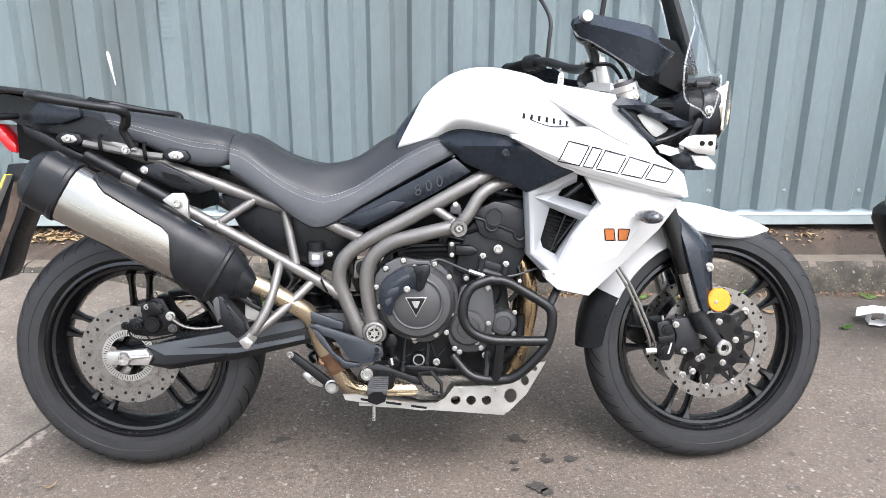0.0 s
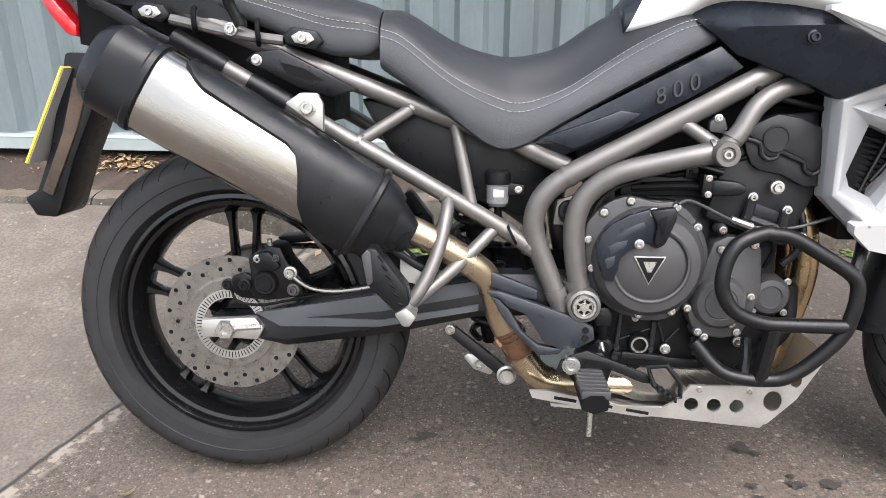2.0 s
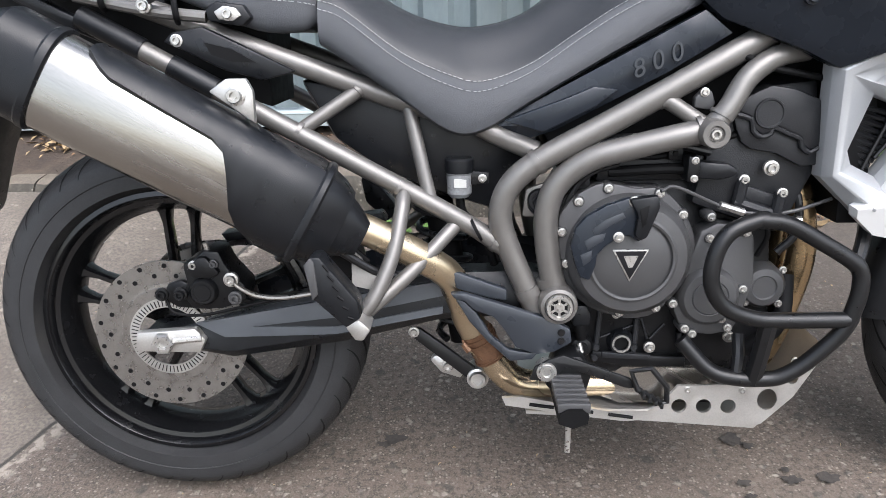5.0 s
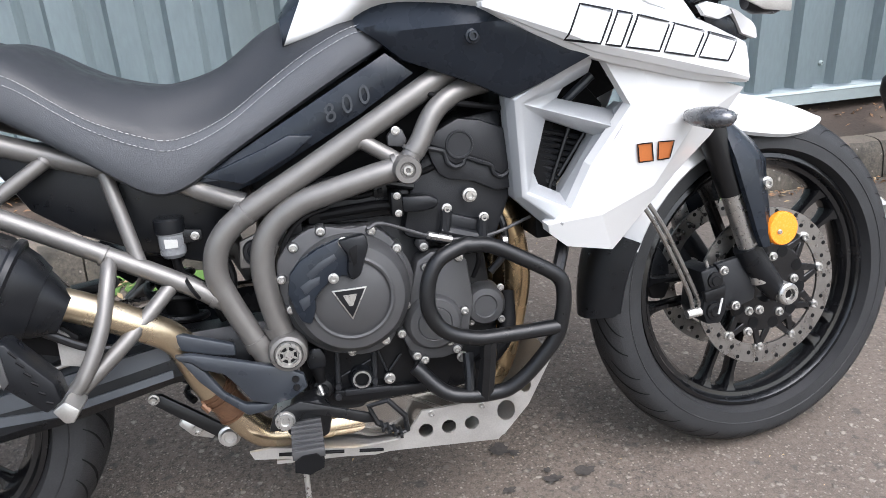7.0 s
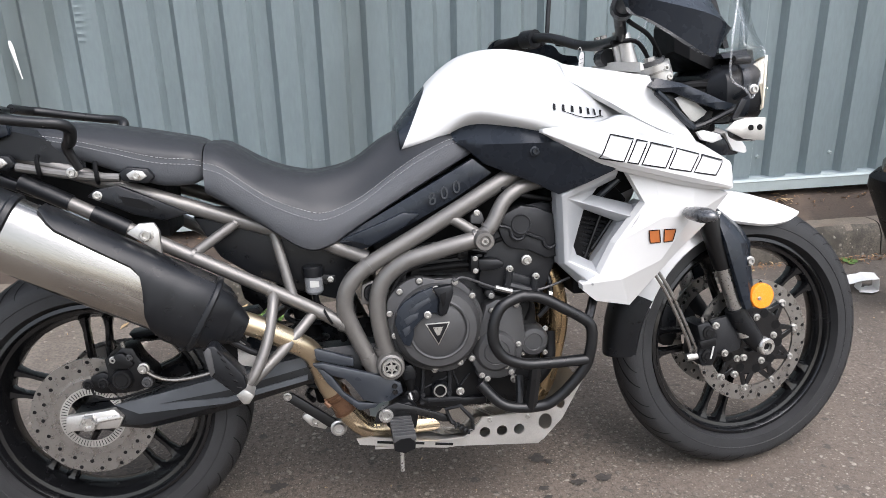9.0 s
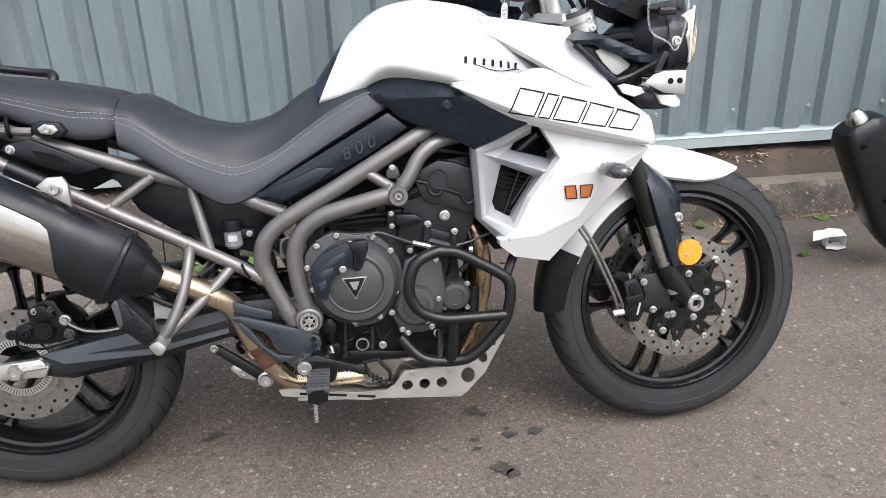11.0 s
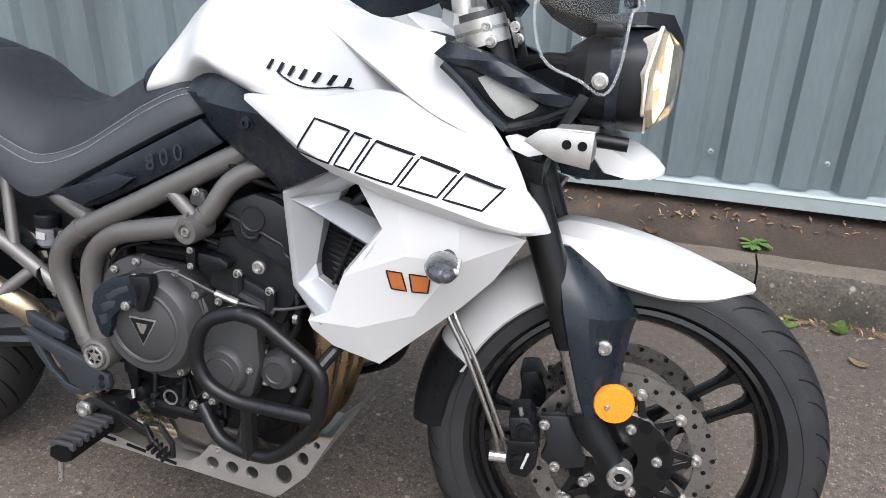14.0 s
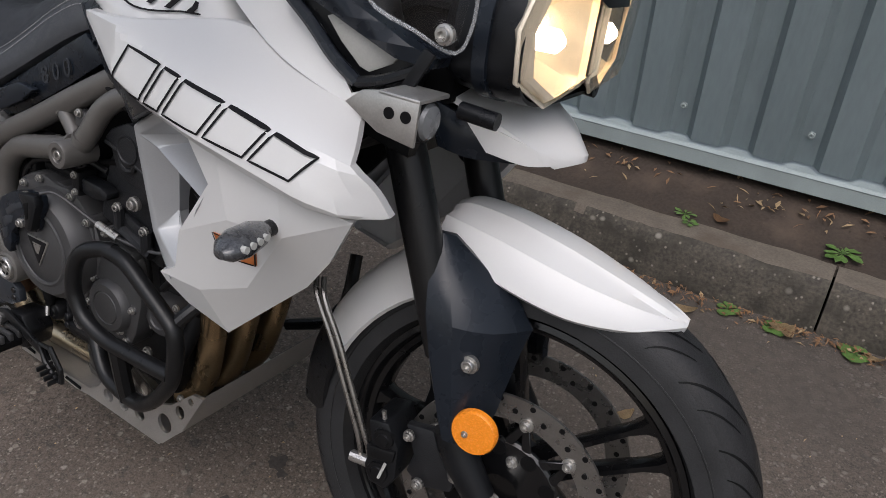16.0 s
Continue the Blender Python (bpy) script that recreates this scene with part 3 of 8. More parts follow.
def wheel(name, centre, r_rim, width, r_tyre, t_width, steer, label):
    rot = turned if steer else (lambda q: q)
    cx, cz = centre.x, centre.z
    w = width / 2
    dish = 0.034 if w > 0.05 else 0.024
    prof = [(r_rim + 0.006, -w - 0.006), (r_rim + 0.007, -w + 0.004), (r_rim - 0.008, -w + 0.012), (r_rim - 0.008, w - 0.012), (r_rim + 0.007, w - 0.004), (r_rim + 0.006, w + 0.006),
            (r_rim - 0.002, w + 0.008), (r_rim - 0.007, w + 0.002), (r_rim - 0.009, w - 0.006), (r_rim - 0.017, w - 0.008), (r_rim - 0.020, w - 0.014), (r_rim - dish, w * 0.35),
            (r_rim - dish, -w * 0.35), (r_rim - 0.020, -w + 0.014), (r_rim - 0.017, -w + 0.008), (r_rim - 0.009, -w + 0.006), (r_rim - 0.007, -w - 0.002), (r_rim - 0.002, -w - 0.008)]
    rim = part(name, rot(lathe(prof, cx, cz, 96, True)), RIM, bike, label)
    part("hub", rot(lathe([(0.0, -0.05), (0.03, -0.055), (0.045, -0.05), (0.048, -0.02), (0.055, 0.0), (0.048, 0.02), (0.045, 0.05), (0.0, 0.055)], cx, cz, 40)), RIM, rim)
    for i in range(5):
        for d in (-0.155, 0.155):
            a0 = 2 * math.pi * i / 5 + (0.604 if steer else math.pi / 2)
            a1 = a0 + d * 0.82
            a0 += d * 2.4
            p0 = Vector((cx + 0.045 * math.cos(a0), 0, cz + 0.045 * math.sin(a0)))
            r1 = r_rim - dish + 0.006
            p1 = Vector((cx + r1 * math.cos(a1), 0, cz + r1 * math.sin(a1)))
            dv = (p1 - p0).normalized()
            sv = Vector((-dv.z, 0, dv.x))
            rows = []
            for t, hw, hy in ((0, 0.012, 0.024), (0.3, 0.0072, 0.019), (0.8, 0.0070, 0.015), (0.93, 0.011, 0.018), (1.0, 0.022, 0.022)):
                p = p0.lerp(p1, t)
                ring = []
                for u, v in ((-1, -0.5), (-0.5, -1), (0.5, -1), (1, -0.5), (1, 0.5), (0.5, 1), (-0.5, 1), (-1, 0.5)):
                    ring.append(p + sv * u * hw + Vector((0, v * hy, 0)))
                rows.append(ring)
            part("spoke", rot(loft(rows)), RIM, rim)
    tw = t_width / 2
    prof = []
    inner = r_rim + 0.004
    n = 22
    prof.append((inner, -w + 0.004))
    for i in range(n + 1):
        a = -math.pi / 2 + math.pi * i / n
        yy = tw * math.sin(a)
        hr = r_tyre - inner - 0.012
        rr = inner + 0.012 + hr * (max(0.0, math.cos(a)) ** 0.52)
        prof.append((rr, yy))
    prof.append((inner, w - 0.004))
    tyre = part("tyre", rot(lathe(prof, cx, cz, 128, True)), RUBBER, rim, "black road tyre with grooved tread", angle=25)
    tyre.data.materials.append(SIDEWALL)
    back = STEER.inverted() if steer else Matrix.Identity(4)
    for p in tyre.data.polygons:
        if abs((back @ p.center).y) > tw * math.sin(1.12):
            p.material_index = 1

    def on_tyre(theta, a, lift=0.0006):
        hr = r_tyre - inner - 0.012
        rr = inner + 0.012 + hr * (max(0.0, math.cos(a)) ** 0.52) + lift * math.cos(a)
        return Vector((cx + rr * math.cos(theta), tw * math.sin(a) + lift * math.sin(a), cz + rr * math.sin(theta)))

    grooves = bmesh.new()
    for i in range(20):
        for s in (-1, 1):
            base = 2 * math.pi * (i + (0.5 if s > 0 else 0)) / 20
            for span, skew, wide in (((0.08, 1.20), 0.46, 0.0095), ((0.50, 1.22), 0.26, 0.0060)):
                base2 = base + (0.0 if wide > 0.005 else math.pi / 20)
                rows = []
                for k in range(9):
                    t = k / 8
                    a = s * (span[0] + (span[1] - span[0]) * t)
                    w2 = wide * (0.35 + 0.65 * math.sin(math.pi * min(1, t + 0.15))) / r_tyre
                    th = base2 + skew * (t - t * t * 0.35)
                    rows.append([grooves.verts.new(on_tyre(th + q * w2, a)) for q in (-0.5, 0.5)])
                for p, q in zip(rows, rows[1:]):
                    grooves.faces.new((p[0], p[1], q[1], q[0]))
    tagged(part("tread_groove", rot(grooves), DARK, rim), kind="stuff")
    lettering = bmesh.new()
    rnd = random.Random(7 if steer else 8)
    for start in (() if steer else (0.35, 3.5)):
        for k in range(13):
            th = start + 0.062 * k
            if k in (4, 9):
                continue
            hi, lo = on_tyre(th, -1.36, 0.0), on_tyre(th + rnd.uniform(-0.02, 0.02), -1.24, 0.0)
            tube([hi, lo], 0.0015, 5, 1, False, lettering)
    if not steer:
        tagged(part("sidewall_mark", rot(lettering), RUBBER, rim), kind="stuff")
    for s in (-1, 1):
        for q in (1.46,):
            ring_pts = [on_tyre(2 * math.pi * j / 72, s * q, 0.0) for j in range(72)]
            part("sidewall_rib", rot(tube(ring_pts, 0.0013, 5, 1, True)), RUBBER, rim)
    return rim


def disc(centre, r0, r1, y, rim, steer, holes, name="brake_disc"):
    rot = turned if steer else (lambda q: q)
    d = part(name, rot(lathe([(r0, y - 0.0025), (r1, y - 0.0025), (r1, y + 0.0025), (r0, y + 0.0025)], centre.x, centre.z, 96, True)), DISC, rim, "drilled steel brake disc")
    bm = bmesh.new()
    for i in range(holes):
        a = 2 * math.pi * i / holes
        r = r0 + (r1 - r0) * (0.46, 0.82)[i % 2]
        lathe([(0, -0.0032), (0.0042, -0.0032), (0.0042, 0.0032), (0, 0.0032)], centre.x + r * math.cos(a), centre.z + r * math.sin(a), 8, False, bm, y)
    tagged(part("drill_hole", rot(bm), DARK, rim), kind="stuff")
    return d


rear = wheel("rear_wheel", AXLE_R, 0.234, 0.112, 0.3285, 0.152, False, "black cast wheel with twin spokes")
disc(AXLE_R, 0.084, 0.130, -0.098, rear, False, 36)
front = wheel("front_wheel", AXLE_F, 0.249, 0.066, 0.338, 0.108, True, "black cast wheel with twin spokes")
disc(AXLE_F, 0.118, 0.154, -0.066, front, True, 40)
disc(AXLE_F, 0.118, 0.154, 0.066, front, True, 40)

# seat, tank and side panels


def ring(x, pts):
    """A closed cross section from half a profile of (y, z) pairs, top centre first."""
    sm = spline([(0, -y, z) for y, z in pts], 4)
    right = [(x, p.y, p.z) for p in sm]
    left = [(x, -p.y, p.z) for p in sm[::-1] if abs(p.y) > 1e-5]
    return right + left


SEAMS = {}


def seat_front():
    secs = [
        (0.292, [(0, 0.893), (0.07, 0.892), (0.125, 0.875), (0.15, 0.845), (0.152, 0.80), (0.12, 0.79)]),
        (0.33, [(0, 0.890), (0.07, 0.886), (0.13, 0.862), (0.153, 0.83), (0.155, 0.775), (0.12, 0.765)]),
        (0.41, [(0, 0.842), (0.08, 0.838), (0.135, 0.805), (0.158, 0.77), (0.160, 0.717), (0.12, 0.71)]),
        (0.48, [(0, 0.818), (0.08, 0.815), (0.135, 0.775), (0.160, 0.735), (0.162, 0.668), (0.12, 0.665)]),
        (0.53, [(0, 0.815), (0.08, 0.812), (0.13, 0.765), (0.156, 0.725), (0.160, 0.668), (0.12, 0.665)]),
        (0.60, [(0, 0.835), (0.07, 0.83), (0.118, 0.785), (0.148, 0.75), (0.155, 0.708), (0.11, 0.70)]),
        (0.67, [(0, 0.882), (0.05, 0.876), (0.108, 0.825), (0.14, 0.795), (0.152, 0.748), (0.10, 0.74)]),
        (0.73, [(0, 0.905), (0.05, 0.898), (0.110, 0.86), (0.14, 0.832), (0.152, 0.782), (0.10, 0.775)]),
        (0.80, [(0, 0.905), (0.06, 0.90), (0.12, 0.885), (0.142, 0.865), (0.150, 0.820), (0.10, 0.812)]),
        (0.846, [(0, 0.90), (0.06, 0.895), (0.11, 0.88), (0.132, 0.868), (0.138, 0.842), (0.10, 0.838)]),
    ]
    rows = [ring(x, p) for x, p in secs]
    dense = [spline(col, 4) for col in zip(*rows)]
    SEAMS["rider_seat"] = [list(dense[j]) for j in (11, 12)]
    return loft([list(r) for r in zip(*dense)])


def two_tone(bm, name, label):
    """A seat whose flanks, below the seam, wear a coarser vinyl; 41 points to a section."""
    ob = part(name, bm, VINYL, bike, label, angle=40)
    ob.data.materials.append(GRIPPY)
    for i, p in enumerate(ob.data.polygons):
        j = i % 41
        if 11 <= j < 29 and i < len(ob.data.polygons) - 2:
            p.material_index = 1
    return ob


seat = two_tone(seat_front(), "rider_seat", "black vinyl rider seat with pale double stitching")


def seat_rear():
    secs = [
        (-0.06, [(0, 0.953), (0.06, 0.950), (0.095, 0.94), (0.11, 0.925), (0.108, 0.91), (0.08, 0.90)]),
        (0.02, [(0, 0.948), (0.07, 0.945), (0.115, 0.93), (0.128, 0.912), (0.122, 0.888), (0.09, 0.88)]),
        (0.12, [(0, 0.934), (0.08, 0.930), (0.125, 0.908), (0.138, 0.885), (0.134, 0.85), (0.10, 0.845)]),
        (0.20, [(0, 0.918), (0.08, 0.914), (0.13, 0.89), (0.142, 0.862), (0.138, 0.818), (0.10, 0.815)]),
        (0.262, [(0, 0.905), (0.08, 0.90), (0.128, 0.88), (0.14, 0.855), (0.136, 0.815), (0.10, 0.812)]),
        (0.288, [(0, 0.893), (0.08, 0.888), (0.12, 0.872), (0.13, 0.85), (0.128, 0.825), (0.10, 0.82)]),
    ]
    rows = [ring(x, p) for x, p in secs]
    dense = [spline(col, 4) for col in zip(*rows)]
    SEAMS["pillion_seat"] = [list(dense[j]) for j in (11, 12)]
    return loft([list(r) for r in zip(*dense)])


pillion = two_tone(seat_rear(), "pillion_seat", "black vinyl passenger seat with pale stitching")


def tank():
    secs = [
        (0.70, [(0, 0.905), (0.05, 0.903), (0.085, 0.895), (0.10, 0.88), (0.10, 0.86), (0.08, 0.85)]),
        (0.745, [(0, 0.962), (0.052, 0.955), (0.094, 0.925), (0.110, 0.897), (0.112, 0.87), (0.08, 0.855)]),
        (0.79, [(0, 1.012), (0.06, 1.003), (0.106, 0.962), (0.126, 0.918), (0.124, 0.885), (0.09, 0.865)]),
        (0.85, [(0, 1.052), (0.07, 1.043), (0.132, 1.0), (0.166, 0.948), (0.172, 0.922), (0.10, 0.88)]),
        (0.93, [(0, 1.066), (0.08, 1.056), (0.152, 1.004), (0.203, 0.945), (0.220, 0.908), (0.12, 0.87)]),
        (1.02, [(0, 1.055), (0.09, 1.040), (0.160, 0.995), (0.228, 0.936), (0.250, 0.885), (0.14, 0.84)]),
        (1.08, [(0, 1.035), (0.082, 1.018), (0.146, 0.982), (0.226, 0.924), (0.255, 0.868), (0.14, 0.83)]),
        (1.15, [(0, 0.985), (0.065, 0.975), (0.118, 0.945), (0.165, 0.905), (0.215, 0.855), (0.15, 0.82)]),
        (1.20, [(0, 0.955), (0.055, 0.945), (0.10, 0.92), (0.14, 0.885), (0.19, 0.845), (0.14, 0.82)]),
    ]
    rows = [ring(x, p) for x, p in secs]
    dense = [spline(col, 5) for col in zip(*rows)]
    bm = loft([list(r) for r in zip(*dense)])
    bmesh.ops.bisect_plane(bm, geom=bm.verts[:] + bm.edges[:] + bm.faces[:], plane_co=(0.724, 0, 0.9), plane_no=(1, 0, -0.5))
    return bm


tank_ob = part("fuel_tank", tank(), WHITE, bike, "glossy white fuel tank with a black rear edge", angle=50)
tank_ob.data.materials.append(SHEEN)
for p in tank_ob.data.polygons:
    if p.center.x - 0.5 * (p.center.z - 0.9) < 0.724:
        p.material_index = 1


def upper_panel():
    rows = [[(1.05, -0.05, 1.036), (1.12, -0.07, 1.0), (1.17, -0.09, 0.97), (1.20, -0.11, 0.95)],
            [(1.055, -0.115, 1.022), (1.12, -0.135, 1.010), (1.18, -0.150, 0.996), (1.236, -0.161, 0.984)],
            [(1.056, -0.128, 1.016), (1.12, -0.149, 1.003), (1.18, -0.162, 0.989), (1.241, -0.173, 0.976)],
            [(1.056, -0.143, 1.001), (1.118, -0.162, 0.977), (1.195, -0.175, 0.946), (1.290, -0.178, 0.910)],
            [(1.056, -0.158, 0.987), (1.135, -0.180, 0.941), (1.235, -0.193, 0.882), (1.345, -0.178, 0.838)]]
    g = [spline(r, 6) for r in rows]
    g = [spline(c, 5) for c in zip(*g)]
    outer = [list(r) for r in zip(*g)]
    inner = [[p + Vector((-0.004, 0.012, -0.006)) for p in r] for r in outer]
    bm = bmesh.new()
    A = [[bm.verts.new(p) for p in r] for r in outer]
    B = [[bm.verts.new(p) for p in r] for r in inner]
    for G in (A, B):
        for a, b in zip(G, G[1:]):
            for j in range(len(a) - 1):
                bm.faces.new((a[j], a[j + 1], b[j + 1], b[j]))
    for a, b in ((A[0], B[0]), (A[-1], B[-1])):
        for j in range(len(a) - 1):
            bm.faces.new((a[j], a[j + 1], b[j + 1], b[j]))
    for j in (0, -1):
        for i in range(len(A) - 1):
            bm.faces.new((A[i][j], A[i + 1][j], B[i + 1][j], B[i][j]))
    return bm


both(upper_panel, "upper_fairing", WHITE, bike, "white upper fairing panel", 26)


def shroud_ridge(x):
    return 0.819 - 0.27 * (x - 1.116) + 0.18 * max(0, 1.116 - x)


def crease(x):
    return 0.977 - 0.55 * (x - 1.063) if x < 1.256 else 0.871 - 0.345 * (x - 1.256)


def shroud_y(x, z):
    """The lettered shroud: a flat flank above a crisp ridge, rolling in to the crease above, tucked in below and at the nose."""
    over = z - shroud_ridge(x)
    y = 0.300 - 0.14 * max(0, x - 1.2) - 0.45 * max(0, 1.08 - x) - 0.20 * max(0, over - 0.01)
    z0 = shroud_ridge(x) + 0.052
    if z > z0:
        s = min(1.2, (z - z0) / max(0.02, crease(x) - z0))
        y -= (y - 0.184) * s ** 1.1
    y -= 0.40 * max(0, x - 1.345) + 1.2 * max(0, x - 1.385)
    if over < 0:
        y += over * 1.0
    return -y


def shroud():
    low = spline([(0.975, 0, 0.884), (1.05, 0, 0.836), (1.116, 0, 0.803), (1.20, 0, 0.778), (1.30, 0, 0.752), (1.408, 0, 0.738)], 7)
    top = spline([(0.975, 0, 0.890), (1.04, 0, 0.895), (1.10, 0, 0.900), (1.17, 0, 0.908), (1.25, 0, 0.879), (1.346, 0, 0.841)], 7)
    rows = []
    m = len(low)
    for i, (a, b) in enumerate(zip(low, top)):
        rz = min(shroud_ridge(a.x), a.z + (b.z - a.z) * 0.4)
        r = Vector((a.x + (0.008 if i == m - 1 else 0.008 * i / m), 0, rz))
        line = [a, a.lerp(r, 0.42), a.lerp(r, 0.50), r]
        for k in range(1, 11):
            t = k / 10
            p = r.lerp(b, t)
            bow = 0.012 * math.sin(math.pi * t) * (i / m) ** 3
            line.append(Vector((p.x + bow, 0, p.z)))
        rows.append([Vector((p.x, shroud_y(p.x, p.z) + (0.004 if j in (0, 1, 13) else 0), p.z)) for j, p in enumerate(line)])
    bm = bmesh.new()
    A = [[bm.verts.new(p) for p in r] for r in rows]
    B = [[bm.verts.new(p + Vector((-0.003, 0.014, 0))) for p in r] for r in rows]
    n = len(rows[0])
    for G in (A, B):
        for a, b in zip(G, G[1:]):
            for j in range(n - 1):
                bm.faces.new((a[j], a[j + 1], b[j + 1], b[j]))
    for j in (0, n - 1):
        for i in range(m - 1):
            bm.faces.new((A[i][j], A[i + 1][j], B[i + 1][j], B[i][j]))
    for i in (0, m - 1):
        for j in range(n - 1):
            bm.faces.new((A[i][j], A[i][j + 1], B[i][j + 1], B[i][j]))
    return bm


both(shroud, "side_shroud", WHITE, bike, "white side shroud with a large outlined mark", 15)

COWL = {
    "a": (1.190, -0.257, 0.726), "b": (1.128, -0.246, 0.642), "w": (1.100, -0.228, 0.575), "c": (1.064, -0.222, 0.553), "d": (1.068, -0.215, 0.538), "e": (1.100, -0.204, 0.510),
    "f": (1.177, -0.204, 0.494), "g": (1.188, -0.176, 0.512), "h": (1.296, -0.190, 0.604), "i": (1.345, -0.214, 0.662), "j": (1.388, -0.236, 0.733),
    "k": (1.228, -0.264, 0.694), "l": (1.300, -0.248, 0.690), "n": (1.236, -0.234, 0.596), "m": (1.150, -0.231, 0.560),
    "t": (1.150, -0.262, 0.792), "u": (1.206, -0.266, 0.784), "v": (1.300, -0.262, 0.758)}
COWL_FACES = ("atu", "aukb", "uvlk", "vjl", "jil", "klnb", "lihn", "bnmw", "mcw", "nhfm", "cmed", "mfe", "fhg")


def cowl():
    """A folded radiator cowl: flat facets meeting at soft creases, with turned-in edges."""
    bm = bmesh.new()
    vs = {k: bm.verts.new(p) for k, p in COWL.items()}
    for f in COWL_FACES:
        bm.faces.new([vs[k] for k in f])
    soft = [e for e in bm.edges if e.is_manifold and e.calc_face_angle(0) > 0.07]
    bmesh.ops.bevel(bm, geom=soft, offset=0.003, segments=2, affect="EDGES", profile=0.5, clamp_overlap=True)
    twin = {}
    rim_ = [e for e in bm.edges if e.is_boundary]
    for e in rim_:
        for v in e.verts:
            if v not in twin:
                twin[v] = bm.verts.new((v.co.x - 0.004, v.co.y + 0.018, v.co.z + 0.004))
    for e in rim_:
        p, q = e.verts
        bm.faces.new((p, q, twin[q], twin[p]))
    return bm


both(cowl, "lower_cowl", WHITE, bike, "white radiator cowl with a small copper mark", 9)

# silver intake surround: one faceted moulding with an upper vent, a sharp fin and a lower opening
INTAKE = {
    "A": (1.108, -0.236, 0.814), "B": (1.013, -0.204, 0.757), "C": (1.023, -0.184, 0.594), "D": (1.076, -0.198, 0.540),
    "E": (1.124, -0.262, 0.806), "F": (1.021, -0.226, 0.750), "G": (1.030, -0.206, 0.599), "H": (1.086, -0.224, 0.553),
    "I": (1.132, -0.258, 0.794), "J": (1.032, -0.226, 0.742), "K": (1.040, -0.206, 0.604), "L": (1.100, -0.226, 0.574),
    "M": (1.062, -0.224, 0.732), "N": (1.176, -0.246, 0.693), "O": (1.192, -0.256, 0.726), "P": (1.172, -0.258, 0.690),
    "a": (1.077, -0.200, 0.713), "b": (1.057, -0.184, 0.630), "c": (1.064, -0.186, 0.612), "d": (1.097, -0.192, 0.594), "e": (1.150, -0.208, 0.682),
    "f": (1.096, -0.196, 0.742), "g": (1.106, -0.204, 0.758), "h": (1.135, -0.228, 0.778), "i": (1.187, -0.234, 0.730), "j": (1.181, -0.210, 0.718)}
INTAKE_FACES = ("AEFB", "BFGC", "CGHD", "EIJF", "FJKG", "GKLH", "Ihg", "IgJ", "gfMJ", "JMa", "JabK", "Kbc", "KcdL", "LdeP", "eNP", "PNO", "Nji", "NiO", "Mfj", "MjN", "MNea")


def intake_frame():
    bm = bmesh.new()
    vs = {k: bm.verts.new(p) for k, p in INTAKE.items()}
    for f in INTAKE_FACES:
        bm.faces.new([vs[k] for k in f])
    bmesh.ops.recalc_face_normals(bm, faces=bm.faces[:])
    edge = [e for e in bm.edges if e.is_boundary]
    twin = {}
    for e in edge:
        for v in e.verts:
            if v not in twin:
                twin[v] = bm.verts.new((v.co.x, v.co.y + 0.030, v.co.z))
    for e in edge:
        p, q = e.verts
        bm.faces.new((p, q, twin[q], twin[p]))
    soft = [e for e in bm.edges if e.is_manifold and e.calc_face_angle(0) > 0.35]
    bmesh.ops.bevel(bm, geom=soft, offset=0.0022, segments=2, affect="EDGES", profile=0.5, clamp_overlap=True)
    return bm


both(intake_frame, "intake_surround", SILVER, bike, "silver intake surround with two openings and a fin", 30)
both(lambda: plate([(1.03, 0.745), (1.14, 0.782), (1.192, 0.722), (1.175, 0.678), (1.092, 0.585), (1.04, 0.61)], -0.150, -0.135, 0.003), "intake_duct", DARK, bike, "black duct behind the intake")
part("duct_lever", tube([(1.108, -0.180, 0.732), (1.122, -0.184, 0.742), (1.158, -0.190, 0.772)], [0.003, 0.007, 0.007], 10), GUARD, bike, "grey plastic arm inside the vent")
part("radiator", box(1.06, 1.10, -0.17, 0.17, 0.52, 0.78, 0.004), DARK, bike, "black finned radiator")
for i in range(9):
    t = i / 8
    part("radiator_fin", tube([(1.060 + 0.022 * t, -0.166, 0.700 - 0.085 * t), (1.142 - 0.045 * t, -0.172, 0.676 - 0.07 * t)], 0.0042, 6), PLASTIC, bike)
for dx in (0.0, 0.03):
    part("guard_rod", tube([(1.125 + dx, -0.180, 0.705 - dx * 0.3), (1.080 + dx * 0.7, -0.176, 0.590 + dx)], 0.003, 6), BAR, bike)

# dark panel between seat and shroud
DARKP = [(0.803, 0.878), (0.824, 0.908), (0.858, 0.920), (0.919, 0.909), (0.975, 0.886), (1.05, 0.838), (1.124, 0.806), (1.015, 0.752), (0.974, 0.775), (0.871, 0.820), (0.837, 0.852)]
both(lambda: panel(DARKP, lambda x, z: yside(x, z) + 0.002 + 0.010 * smooth(0.93, 0.99, x) - 0.008 * smooth(0.872, 0.866, z + 0.06 * (x - 0.9)), 0.03, 0.010, 0.003), "knee_panel", SHEEN, bike, "satin blue-black knee panel")
bolt(bike, 0.965, -0.228, 0.845, 0.008, SHEEN, "panel_bolt")

# side panel below the seat
SIDEP = [(0.545, 0.672), (0.62, 0.712), (0.73, 0.770), (0.846, 0.832), (0.885, 0.800), (0.80, 0.748), (0.64, 0.664), (0.60, 0.651)]
both(lambda: panel(SIDEP, lambda x, z: -0.148 - 0.02 * smooth(0.6, 0.85, x), 0.02, 0.02, 0.005), "side_panel", SHEEN, bike, "satin black side panel with raised numerals")

